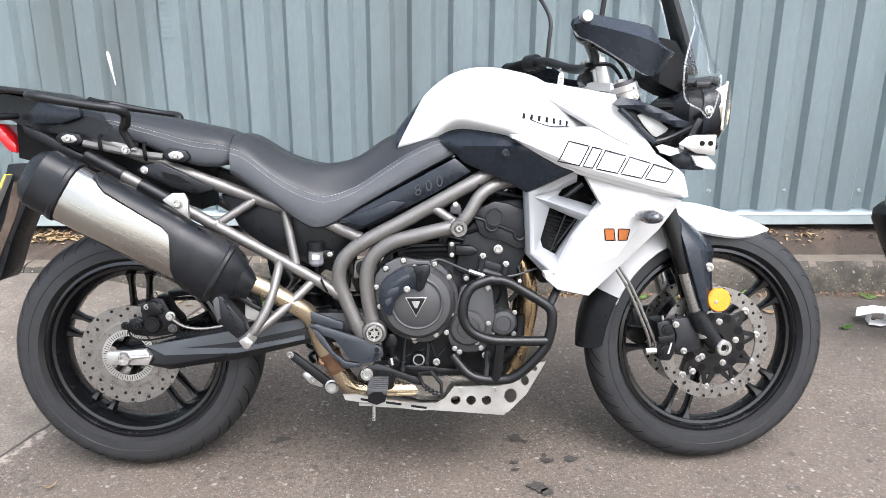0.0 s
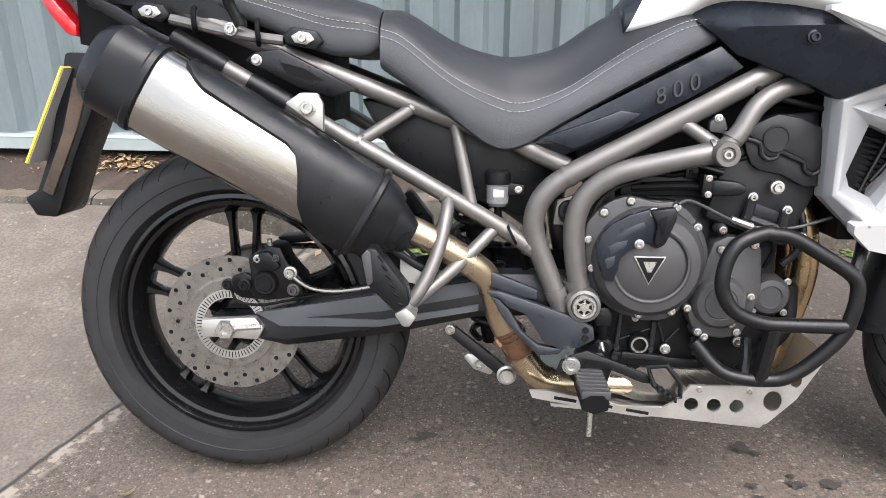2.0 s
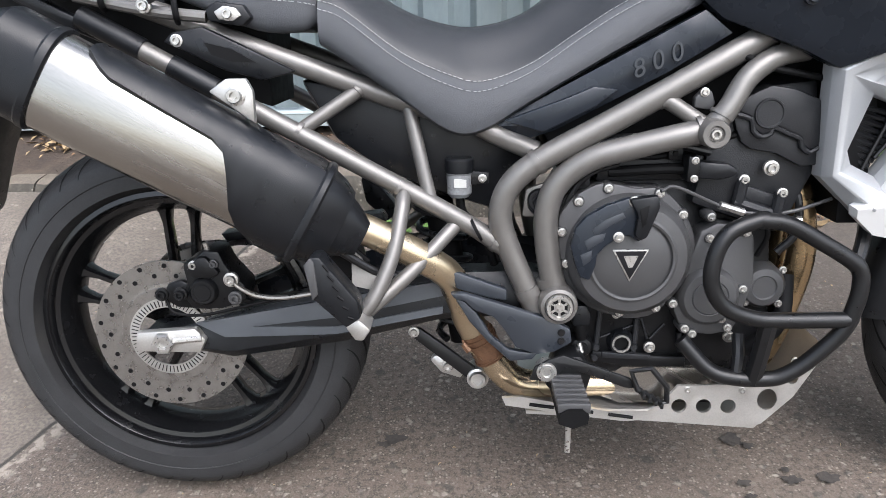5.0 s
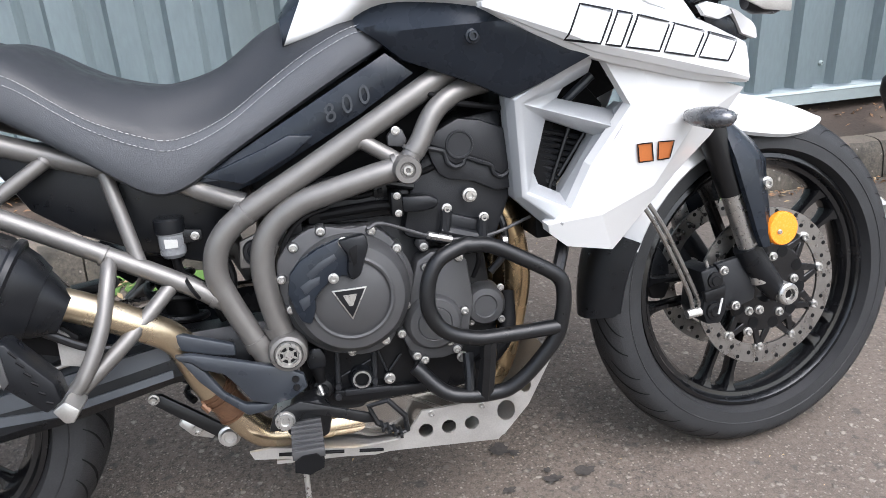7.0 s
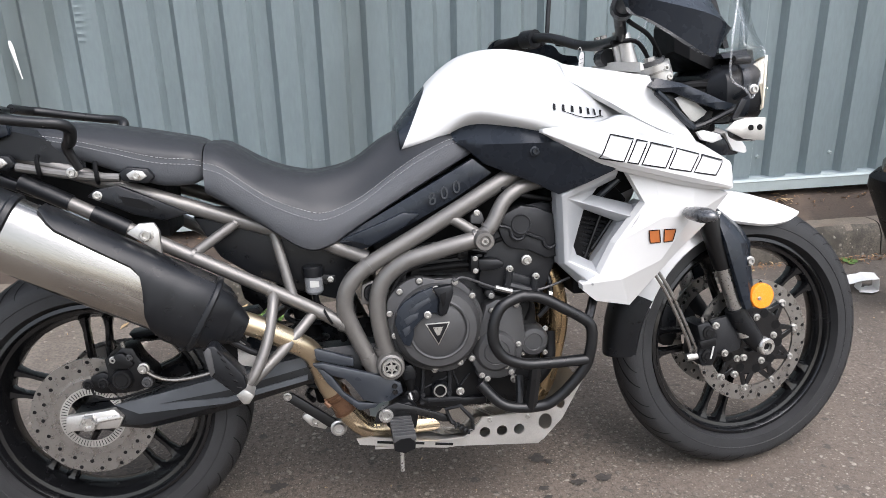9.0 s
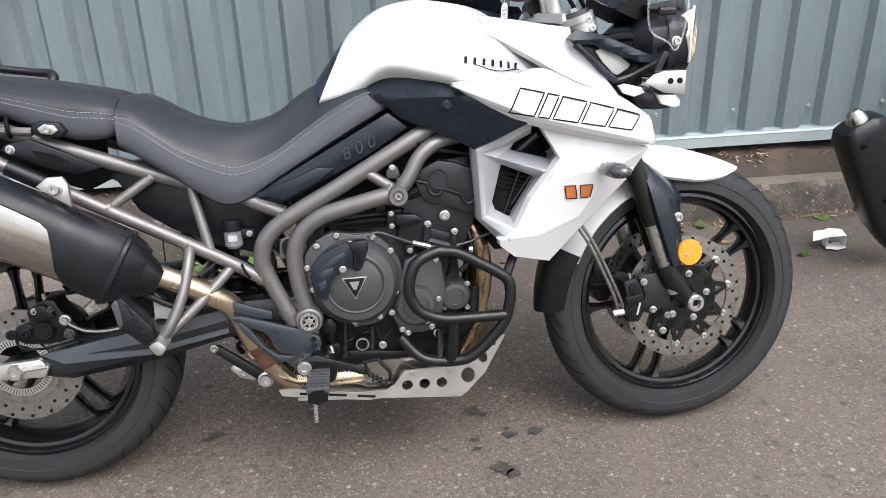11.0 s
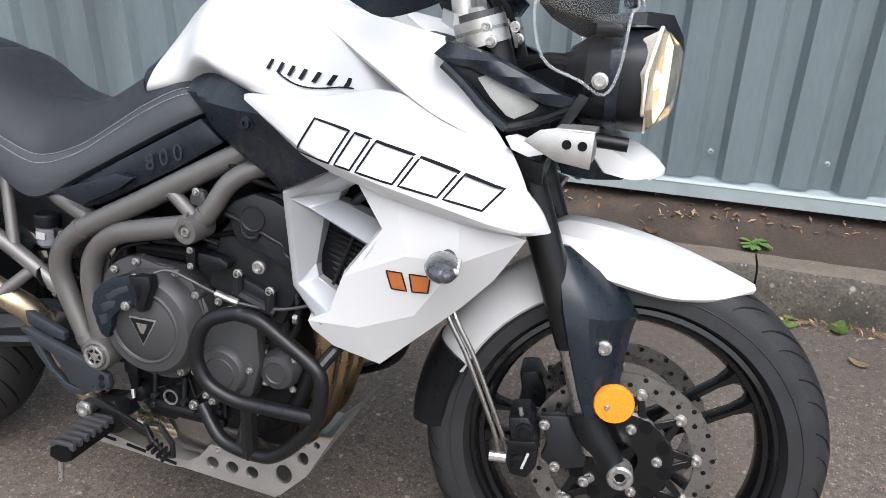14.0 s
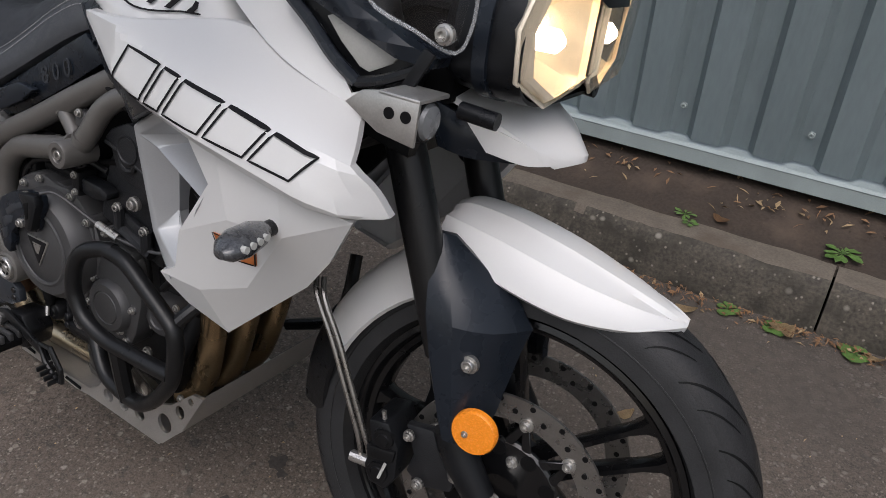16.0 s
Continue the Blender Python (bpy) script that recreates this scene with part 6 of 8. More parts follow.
part("axle_hole", turned(lathe([(0, -0.1275), (0.009, -0.1275)], 1.548, 0.331, 6)), DARK, bike)
part("disc_carrier", turned(lathe([(0.030, -0.072), (0.084, -0.072), (0.088, -0.069), (0.088, -0.064), (0.030, -0.064)], 1.548, 0.331, 48, True)), RIM, front, "black disc carrier")
for i in range(10):
    a = 2 * math.pi * (i + 0.25) / 10
    part("carrier_hole", turned(lathe([(0, -0.0728), (0.0115, -0.0728), (0.0115, -0.0715)], 1.548 + 0.074 * math.cos(a + 0.314), 0.331 + 0.074 * math.sin(a + 0.314), 12)), DARK, front)
    for d in (-0.17, 0.17):
        c0 = Vector((0.084 * math.cos(a + d), 0.084 * math.sin(a + d)))
        c1 = Vector((0.122 * math.cos(a), 0.122 * math.sin(a)))
        w = (c1 - c0).normalized()
        n = Vector((-w.y, w.x))
        poly = [c0 + n * 0.007, c1 + n * 0.005, c1 - n * 0.005, c0 - n * 0.007]
        part("carrier_arm", turned(plate([(1.548 + p.x, 0.331 + p.y) for p in poly], -0.0715, -0.0655, 0.0012, None, 1)), RIM, front)
for i in range(10):
    a = 2 * math.pi * (i + 0.25) / 10
    p = STEER @ Vector((1.548 + 0.121 * math.cos(a), -0.070, 0.331 + 0.121 * math.sin(a)))
    bolt(front, p.x, p.y, p.z, 0.0075, BOLT, "disc_bobbin")
for i in range(5):
    a = 2 * math.pi * (i + 0.1) / 5
    q = STEER @ Vector((1.548 + 0.060 * math.cos(a), -0.074, 0.331 + 0.060 * math.sin(a)))
    bolt(front, q.x, q.y, q.z, 0.0065, BOLT, "carrier_bolt")
bolt(bike, 1.506, -0.126, 0.551, 0.009)
bolt(bike, 1.523, -0.143, 0.463, 0.0035)
for d in (0.0, 0.012):
    part("brake_hose", turned(tube([(1.240 + d, -0.10, 0.575), (1.252 + d, -0.112, 0.550), (1.284 + d, -0.116, 0.497), (1.312 + d, -0.118, 0.438), (1.340 + d, -0.118, 0.375), (1.350 + d * 1.2, -0.117, 0.345), (1.351 + d * 1.2, -0.116, 0.328)], 0.0042, 8)), DISC, bike, "braided steel brake hose")
part("banjo", turned(tube([(1.338, -0.118, 0.326), (1.384, -0.118, 0.328)], 0.0085, 10)), BOLT, bike)
for k in range(3):
    z = 0.548 + 0.018 * k
    part("fork_mark", turned(tube([(1.462 - 0.0062 * k, -0.127, z), (1.447 - 0.0062 * k, -0.132, z - 0.004)], 0.0012, 6)), COVER, fork)


# ---- rear of the motorcycle ----
def dashes(line, r, dash=0.0042, gap=0.0022, lift=0.0024):
    """Stitches: short rods along a seam, one bmesh."""
    bm = bmesh.new()
    pts = [Vector(p) for p in line]
    out = []
    for a, b in zip(pts, pts[1:]):
        n = max(1, int((b - a).length / (dash + gap)))
        for k in range(n):
            p, q = a.lerp(b, k / n), a.lerp(b, (k + dash / (dash + gap)) / n)
            up = Vector((0, math.copysign(lift, a.y), lift * 0.8))
            tube([p + up, q + up], r, 5, 1, False, bm)
    return bm


for ob, key in ((seat, "rider_seat"), (pillion, "pillion_seat")):
    for k, ln in enumerate(SEAMS[key]):
        tagged(part("stitching", dashes([p + Vector((0, 0, -0.003 * k)) for p in ln], 0.0006), THREAD, ob, "pale thread stitching"), kind="stuff")

both(lambda: tube([(-0.165, -0.15, 0.985), (-0.155, -0.205, 0.980), (-0.135, -0.232, 0.977), (-0.05, -0.232, 0.962), (0.015, -0.230, 0.952), (0.052, -0.222, 0.947), (0.064, -0.205, 0.936), (0.058, -0.19, 0.915), (0.047, -0.178, 0.90), (0.062, -0.165, 0.858)], [0.011, 0.011, 0.011, 0.010, 0.010, 0.011, 0.012, 0.012, 0.010, 0.009], 12), "grab_rail", BAR, bike, "black passenger grab rail")
tail = part("tail_unit", loft([[(x, -w, z0), (x, -w * 0.98, z1 - 0.012), (x, -w * 0.8, z1), (x, w * 0.8, z1), (x, w * 0.98, z1 - 0.012), (x, w, z0)] for x, w, z0, z1 in ((-0.325, 0.06, 0.965, 1.0), (-0.28, 0.075, 0.93, 1.003), (-0.21, 0.10, 0.90, 0.99), (-0.12, 0.125, 0.89, 0.965), (-0.02, 0.13, 0.875, 0.935), (0.06, 0.12, 0.85, 0.90))]), PLASTIC, bike, "black plastic tail unit")
part("rack_plate", plate([(-0.31, 0.995), (-0.20, 0.985), (-0.16, 0.972), (-0.155, 0.985), (-0.20, 1.0), (-0.31, 1.012)], -0.13, 0.13, 0.005), BAR, tail, "black luggage plate")
part("tail_lower", loft([[(x, -w, z0), (x, w, z0), (x, w, z1), (x, -w, z1)] for x, w, z0, z1 in ((-0.27, 0.05, 0.83, 0.95), (-0.22, 0.06, 0.82, 0.94), (-0.14, 0.075, 0.81, 0.92), (0.0, 0.085, 0.77, 0.90), (0.2, 0.085, 0.70, 0.86))]), DARK, tail, "black inner tail")
both(lambda: plate([(-0.212, 0.914), (-0.156, 0.890), (-0.091, 0.851), (-0.032, 0.823), (-0.021, 0.811), (-0.034, 0.802), (-0.105, 0.834), (-0.163, 0.867), (-0.208, 0.892)], -0.142, -0.118, 0.004), "tail_strut", PLASTIC, tail, "black plastic tail strut")
both(lambda: plate([(-0.168, 0.969), (-0.072, 0.957), (-0.068, 0.930), (-0.117, 0.915), (-0.185, 0.914), (-0.192, 0.945)], -0.140, -0.11, 0.005), "tail_cheek", SHEEN, tail, "satin black tail cheek")
lamp_r = part("tail_lamp", plate([(-0.340, 0.918), (-0.316, 0.917), (-0.292, 0.886), (-0.272, 0.864), (-0.271, 0.842), (-0.292, 0.848), (-0.320, 0.882)], -0.058, 0.058, 0.005), RED, bike, "angular red tail lamp")
part("upper_lens", plate([(-0.34, 0.965), (-0.287, 0.967), (-0.290, 0.947), (-0.34, 0.938)], -0.058, 0.058, 0.004), RED, lamp_r)
part("rear_indicator", tube([(-0.24, -0.10, 0.935), (-0.28, -0.16, 0.93), (-0.30, -0.20, 0.928)], [0.008, 0.010, 0.013], 12), PLASTIC, bike, "black rear indicator")
hold = part("plate_holder", plate([(-0.30, 0.815), (-0.225, 0.815), (-0.262, 0.70), (-0.30, 0.62), (-0.335, 0.525), (-0.345, 0.508), (-0.385, 0.510), (-0.405, 0.545), (-0.378, 0.560), (-0.345, 0.64)], -0.055, 0.055, 0.006), PLASTIC, bike, "black plastic number plate holder with dried mud")
part("holder_rib", plate([(-0.285, 0.77), (-0.255, 0.77), (-0.285, 0.68), (-0.345, 0.55), (-0.365, 0.56), (-0.315, 0.67)], -0.061, -0.052, 0.003), SOIL, hold, "caked mud")
pl = [(-0.292, 0.790), (-0.288, 0.788), (-0.372, 0.614), (-0.376, 0.616)]
plate_ob = part("number_plate", plate(pl, -0.088, 0.112, 0.0008), YELLOW, bike, "yellow rear number plate, grey on its inner face")
part("plate_back", plate([(-0.2875, 0.788), (-0.2865, 0.7875), (-0.3705, 0.6135), (-0.3715, 0.614)], -0.085, 0.110, 0), MILK, plate_ob, "pale grey plate back")
for x, z in ((-0.090, 0.879), (0.165, 0.839)):
    part("mount_pad", plate([(x - 0.034, z + 0.006), (x - 0.018, z + 0.018), (x + 0.022, z + 0.012), (x + 0.033, z - 0.006), (x + 0.018, z - 0.018), (x - 0.03, z - 0.010)], -0.160, -0.140, 0.004), PLASTIC, bike, "black luggage mount pad")
    part("mount_washer", plate([(x - 0.020, z + 0.003), (x - 0.006, z + 0.011), (x + 0.012, z + 0.008), (x + 0.020, z - 0.003), (x + 0.006, z - 0.011), (x - 0.014, z - 0.008)], -0.164, -0.156, 0.002), ALU, bike)
    bolt(bike, x, -0.164, z, 0.0075)
part("luggage_rail", tube([(-0.06, -0.150, 0.868), (0.05, -0.152, 0.845), (0.13, -0.15, 0.835)], 0.009, 10), FRAME, bike)
bolt(bike, 0.046, -0.166, 0.852, 0.008)
for x, z in ((-0.02, 0.867), (0.086, 0.848)):
    part("strap_loop", tube([(x, -0.145, z + 0.02), (x + 0.004, -0.165, z + 0.012), (x + 0.006, -0.167, z - 0.012), (x + 0.002, -0.15, z - 0.02)], 0.0045, 8), DARK, bike)
for p, q in (((-0.06, -0.14, 0.839), (0.03, -0.145, 0.790)), ((0.07, -0.148, 0.767), (0.135, -0.15, 0.731))):
    part("tube_sleeve", tube([p, q], 0.0172, 14), PLASTIC, sub, "black sleeve")
part("side_bracket", plate([(0.064, 0.802), (0.080, 0.815), (0.124, 0.822), (0.19, 0.790), (0.257, 0.756), (0.207, 0.744), (0.150, 0.760), (0.10, 0.785)], -0.158, -0.142, 0.004), PLASTIC, bike, "black tail bracket")
part("bracket_recess", plate([(0.125, 0.800), (0.165, 0.790), (0.20, 0.770), (0.165, 0.772), (0.135, 0.782)], -0.1592, -0.150, 0), DARK, bike)
bolt(bike, 0.085, -0.158, 0.803, 0.007)
part("battery_cover", plate([(0.25, 0.742), (0.42, 0.72), (0.60, 0.67), (0.612, 0.605), (0.552, 0.532), (0.45, 0.565), (0.362, 0.605), (0.30, 0.65)], -0.105, 0.105, 0.010), PLASTIC, bike, "matt black battery cover")
part("seat_base", plate([(0.31, 0.78), (0.50, 0.68), (0.62, 0.69), (0.84, 0.82), (0.72, 0.79), (0.6, 0.73), (0.4, 0.75)], -0.10, 0.10, 0.006), DARK, bike, "black seat base")
part("airbox", plate([(0.62, 0.66), (0.66, 0.58), (0.80, 0.60), (0.93, 0.72), (1.02, 0.78), (1.05, 0.84), (0.90, 0.85), (0.75, 0.78)], -0.12, 0.12, 0.008), DARK, bike, "black airbox")
part("intake_block", plate([(0.70, 0.585), (0.86, 0.585), (0.865, 0.625), (0.71, 0.63)], -0.15, 0.12, 0.006), ENGINE, bike)
cap = part("intake_cap", plate([(0.845, 0.620), (0.888, 0.616), (0.904, 0.608), (0.902, 0.596), (0.879, 0.591), (0.845, 0.593)], -0.184, -0.158, 0.006), PLASTIC, bike, "black moulded intake connector")
part("collar", plate([(0.829, 0.628), (0.846, 0.627), (0.846, 0.588), (0.828, 0.590)], -0.188, -0.155, 0.003), ENGINE, cap)
for z in (0.622, 0.595):
    bolt(cap, 0.838, -0.190, z, 0.0042)
part("intake_tube", tube([(0.72, -0.15, 0.60), (0.80, -0.158, 0.605), (0.835, -0.16, 0.604)], 0.008, 10), DARK, bike)
hp = part("heat_plate", plate([(0.595, 0.575), (0.64, 0.59), (0.654, 0.556), (0.636, 0.528), (0.590, 0.532)], -0.150, -0.142, 0.003), FRAME, bike, "grey metal frame plate")
part("plate_cap", lathe([(0, -0.154), (0.010, -0.154), (0.011, -0.156), (0.016, -0.156), (0.018, -0.152), (0.018, -0.145)], 0.616, 0.558, 28), PLASTIC, hp, "black round cap")
part("plate_plug", lathe([(0, -0.156), (0.010, -0.156), (0.012, -0.153), (0.018, -0.155), (0.020, -0.15)], 0.618, 0.553, 20), PLASTIC, bike)

# rear mudguard, chain and brake
hug = []
for k in range(9):
    q = radians(18 + 52 * k / 8)
    row = [(0.003 + (0.338 - 0.03 * abs(v) ** 3) * math.cos(q), 0.085 * v, 0.322 + (0.338 - 0.03 * abs(v) ** 3) * math.sin(q)) for v in (-1, -0.6, -0.2, 0.2, 0.6, 1)]
    hug.append(row + [(0.003 + (x - 0.003) * 0.985, y * 0.95, 0.322 + (z - 0.322) * 0.985) for x, y, z in row[::-1]])
part("hugger", loft(hug), PLASTIC, bike, "black rear hugger")
part("sprocket", lathe([(0.06, 0.082), (0.102, 0.082), (0.102, 0.088), (0.06, 0.088)], 0.003, 0.322, 60, True), DISC, rear, "steel rear sprocket")
chain = bmesh.new()
loop = [Vector((0.003 + 0.108 * math.cos(q), 0.085, 0.322 + 0.108 * math.sin(q))) for q in (math.pi / 2 + math.pi * j / 24 for j in range(25))]
loop = [Vector((0.60, 0.085, 0.445)) + (loop[0] - Vector((0.60, 0.085, 0.445))) * t / 36 for t in range(36)] + loop + [loop[-1] + (Vector((0.60, 0.085, 0.375)) - loop[-1]) * t / 36 for t in range(1, 36)]
for i, p in enumerate(loop[:-1]):
    q = loop[i + 1]
    off = 0.004 if i % 2 else 0.007
    for s in (-1, 1):
        tube([p + Vector((0, s * off, 0)), q + Vector((0, s * off, 0))], 0.0055, 6, 1, False, chain)
tagged(part("chain", chain, DISC, bike, "dull steel drive chain"), kind="stuff")
part("chain_guard", plate([(0.05, 0.455), (0.35, 0.49), (0.36, 0.475), (0.06, 0.44)], 0.06, 0.105, 0.003), PLASTIC, bike)
part("disc_carrier", lathe([(0.066, -0.104), (0.084, -0.104), (0.086, -0.1005), (0.086, -0.097), (0.066, -0.097)], 0.003, 0.322, 64, True), DISC, rear, "dull steel disc carrier")
part("abs_ring", lathe([(0.052, -0.111), (0.068, -0.111), (0.068, -0.108), (0.052, -0.108)], 0.003, 0.322, 64, True), ALU, rear, "slotted sensor ring")
slots = bmesh.new()
for i in range(60):
    a = 2 * math.pi * i / 60
    tube([(0.003 + 0.054 * math.cos(a), -0.1115, 0.322 + 0.054 * math.sin(a)), (0.003 + 0.065 * math.cos(a), -0.1115, 0.322 + 0.065 * math.sin(a))], 0.0009, 4, 1, False, slots)
tagged(part("ring_slots", slots, DARK, rear), kind="stuff")
part("disc_face", lathe([(0.064, -0.104), (0.090, -0.102), (0.090, -0.098), (0.064, -0.098)], 0.003, 0.322, 64, True), DISC, rear)
part("axle_block", plate([(-0.048, 0.305), (-0.043, 0.338), (0.055, 0.345), (0.072, 0.325), (0.060, 0.302)], -0.136, -0.118, 0.003), ALU, bike, "bare alloy axle block")
part("rear_axle_nut", lathe([(0, -0.142), (0.008, -0.142), (0.009, -0.150), (0.016, -0.150), (0.019, -0.146), (0.019, -0.13)], 0.003, 0.322, 6), BOLT, bike, "steel rear axle nut", 20)
part("chain_adjuster", tube([(0.015, -0.136, 0.324), (0.066, -0.134, 0.328)], 0.006, 10), BOLT, bike)
cal = part("rear_caliper", plate([(0.051, 0.460), (0.072, 0.470), (0.088, 0.483), (0.112, 0.481), (0.122, 0.456), (0.136, 0.438), (0.150, 0.424), (0.150, 0.398), (0.110, 0.384), (0.062, 0.384), (0.050, 0.400), (0.056, 0.426)], -0.150, -0.085, 0.006), ENGINE, bike, "black rear brake caliper")
part("caliper_piston", lathe([(0, -0.163), (0.013, -0.163), (0.0145, -0.161), (0.0185, -0.161), (0.022, -0.157), (0.024, -0.145)], 0.084, 0.416, 28), ENGINE, cal)
part("caliper_bracket", plate([(0.005, 0.396), (0.016, 0.420), (0.040, 0.428), (0.062, 0.416), (0.13, 0.402), (0.157, 0.388), (0.08, 0.376), (0.030, 0.380)], -0.130, -0.116, 0.004), ENGINE, cal)
part("caliper_bridge", plate([(0.060, 0.452), (0.080, 0.474), (0.094, 0.474), (0.114, 0.448), (0.100, 0.438), (0.072, 0.440)], -0.160, -0.145, 0.004), ENGINE, cal)
part("bleed_nipple", tube([(0.092, -0.140, 0.480), (0.090, -0.142, 0.494)], 0.0045, 8), BOLT, cal)
for x, z, r, m in ((0.046, 0.412, 0.0085, ENGINE), (0.130, 0.436, 0.009, BOLT), (0.134, 0.405, 0.0085, COVER), (0.016, 0.412, 0.008, ENGINE), (0.072, 0.460, 0.006, BOLT), (0.104, 0.462, 0.0055, COVER)):
    bolt(cal, x, -0.156, z, r, m)
part("sensor_lead", tube([(0.016, -0.140, 0.400), (0.030, -0.146, 0.378), (0.074, -0.146, 0.373), (0.130, -0.146, 0.384), (0.206, -0.142, 0.400)], 0.0026, 8), DARK, cal)
part("rear_hose", tube([(0.130, -0.156, 0.434), (0.148, -0.154, 0.418), (0.172, -0.150, 0.406), (0.214, -0.148, 0.403), (0.285, -0.145, 0.414), (0.38, -0.13, 0.43)], 0.0042, 8), DISC, bike, "braided rear brake hose")


# foot controls
def peg_block():
    return plate([(0.285, 0.512), (0.295, 0.522), (0.306, 0.522), (0.354, 0.460), (0.358, 0.434), (0.337, 0.420), (0.294, 0.462)], -0.328, -0.286, 0.004)


both(peg_block, "pillion_peg", PLASTIC, bike, "folded black passenger footrest")
part("peg_tip", plate([(0.2845, 0.511), (0.294, 0.5215), (0.299, 0.515), (0.302, 0.470), (0.2935, 0.4615)], -0.3295, -0.326, 0.001), COVER, bike, "bright worn edge of the footrest")
for k in range(6):
    t = k / 5
    part("peg_rib", tube([(0.310 + 0.030 * t, -0.3285, 0.512 - 0.075 * t), (0.318 + 0.030 * t, -0.3285, 0.502 - 0.068 * t)], 0.0018, 6), DARK, bike)
both(lambda: plate([(0.330, 0.406), (0.348, 0.419), (0.366, 0.402), (0.354, 0.385), (0.343, 0.386)], -0.290, -0.240, 0.003), "peg_mount", ALU, bike, "bare alloy footrest mount")
part("heel_plate", panel([(0.333, 0.500), (0.348, 0.486), (0.352, 0.470), (0.374, 0.455), (0.388, 0.440), (0.362, 0.436), (0.331, 0.444)], lambda x, z: -0.215, 0.004, 0.02, 0.001), ALU, bike, "slotted alloy heel plate")
part("stay_rod", tube([(0.225, -0.225, 0.49), (0.265, -0.235, 0.528), (0.285, -0.235, 0.527), (0.36, -0.215, 0.47), (0.40, -0.20, 0.452)], 0.0065, 10), BAR, bike, "black stay rod")
part("hanger_gusset", plate([(0.21, 0.525), (0.31, 0.525), (0.36, 0.48), (0.34, 0.45), (0.27, 0.47)], -0.205, -0.198, 0.003), DARK, bike)
peg = part("rider_peg", loft([[(x0, y, z) for x0, z in ((0.634, 0.260), (0.636, 0.276), (0.648, 0.283), (0.668, 0.283), (0.678, 0.272), (0.676, 0.260), (0.655, 0.252))] for y in (-0.305, -0.298, -0.20, -0.19)]), DARK, bike, "black serrated rider footrest")
for i in range(7):
    part("peg_tooth", box(0.633, 0.680, -0.302 + 0.016 * i, -0.295 + 0.016 * i, 0.276, 0.290, 0.001), COVER, peg)
part("feeler", tube([(0.649, -0.298, 0.255), (0.648, -0.300, 0.212)], 0.0042, 8), BOLT, peg, "steel wear peg")
part("peg_bracket", plate([(0.625, 0.27), (0.64, 0.315), (0.68, 0.32), (0.70, 0.29), (0.69, 0.255), (0.65, 0.245)], -0.20, -0.15, 0.006), ENGINE, bike)
pedal = part("brake_pedal", plate([(0.600, 0.284), (0.608, 0.306), (0.630, 0.318), (0.652, 0.325), (0.700, 0.307), (0.757, 0.285), (0.766, 0.268), (0.747, 0.270), (0.700, 0.289), (0.657, 0.305), (0.640, 0.290), (0.626, 0.281)], -0.210, -0.203, 0.002), BAR, bike, "black brake pedal")
toe = part("pedal_toe", tube([(0.756, -0.214, 0.300), (0.786, -0.217, 0.306), (0.811, -0.218, 0.275), (0.812, -0.218, 0.250), (0.800, -0.218, 0.248), (0.766, -0.216, 0.270)], 0.0048, 8, 1, True), BAR, pedal)
for k in range(4):
    t = k / 3
    part("tooth", box(0.770 + 0.028 * t, 0.775 + 0.028 * t, -0.236, -0.206, 0.262 - 0.016 * t, 0.270 - 0.016 * t, 0.001), BAR, toe)
part("pedal_pivot", lathe([(0, -0.213), (0.006, -0.213), (0.007, -0.217), (0.012, -0.217), (0.0135, -0.213), (0.0155, -0.213), (0.0165, -0.19)], 0.626, 0.298, 24), BOLT, pedal)
part("lower_link", plate([(0.404, 0.302), (0.412, 0.316), (0.424, 0.314), (0.528, 0.232), (0.532, 0.214), (0.520, 0.206)], -0.068, -0.056, 0.003), BAR, bike, "black suspension link")
part("link_end", lathe([(0, -0.076), (0.008, -0.076), (0.009, -0.080), (0.013, -0.080), (0.015, -0.074), (0.019, -0.072), (0.020, -0.03)], 0.522, 0.221, 24), ALU, bike)
part("link_plate", plate([(0.438, 0.246), (0.446, 0.256), (0.470, 0.250), (0.500, 0.226), (0.492, 0.210), (0.458, 0.222)], -0.048, -0.030, 0.004), ALU, bike)
bolt(bike, 0.470, -0.050, 0.236, 0.009)
bolt(bike, 0.412, -0.070, 0.309, 0.007)
part("shock", tube([(0.44, 0.0, 0.62), (0.50, 0.0, 0.27)], 0.026, 14), DARK, bike)
part("shock_spring", tube([(0.445 + 0.050 * k / 60 + 0.040 * math.cos(k * 0.8), 0.040 * math.sin(k * 0.8), 0.58 - 0.30 * k / 60) for k in range(61)], 0.0065, 8, 2), PLASTIC, bike, "black coil spring")
clamp = part("exhaust_clamp", tube([(0.517, -0.116, 0.331), (0.544, -0.109, 0.281)], 0.0268, 24), RUST, bike, "rust-brown exhaust clamp")
for k in (0.12, 0.30, 0.92):
    p, q = Vector((0.517, -0.116, 0.331)).lerp(Vector((0.544, -0.109, 0.281)), k), Vector((0.517, -0.116, 0.331)).lerp(Vector((0.544, -0.109, 0.281)), k + 0.07)
    part("clamp_band", tube([p, q], 0.0292, 24), RUST, clamp)
part("clamp_bolt", tube([(0.498, -0.128, 0.312), (0.508, -0.132, 0.300)], 0.0065, 8), RUST, clamp)
part("clamp_lug", plate([(0.494, 0.318), (0.512, 0.322), (0.518, 0.306), (0.500, 0.300)], -0.130, -0.118, 0.002), RUST, clamp)

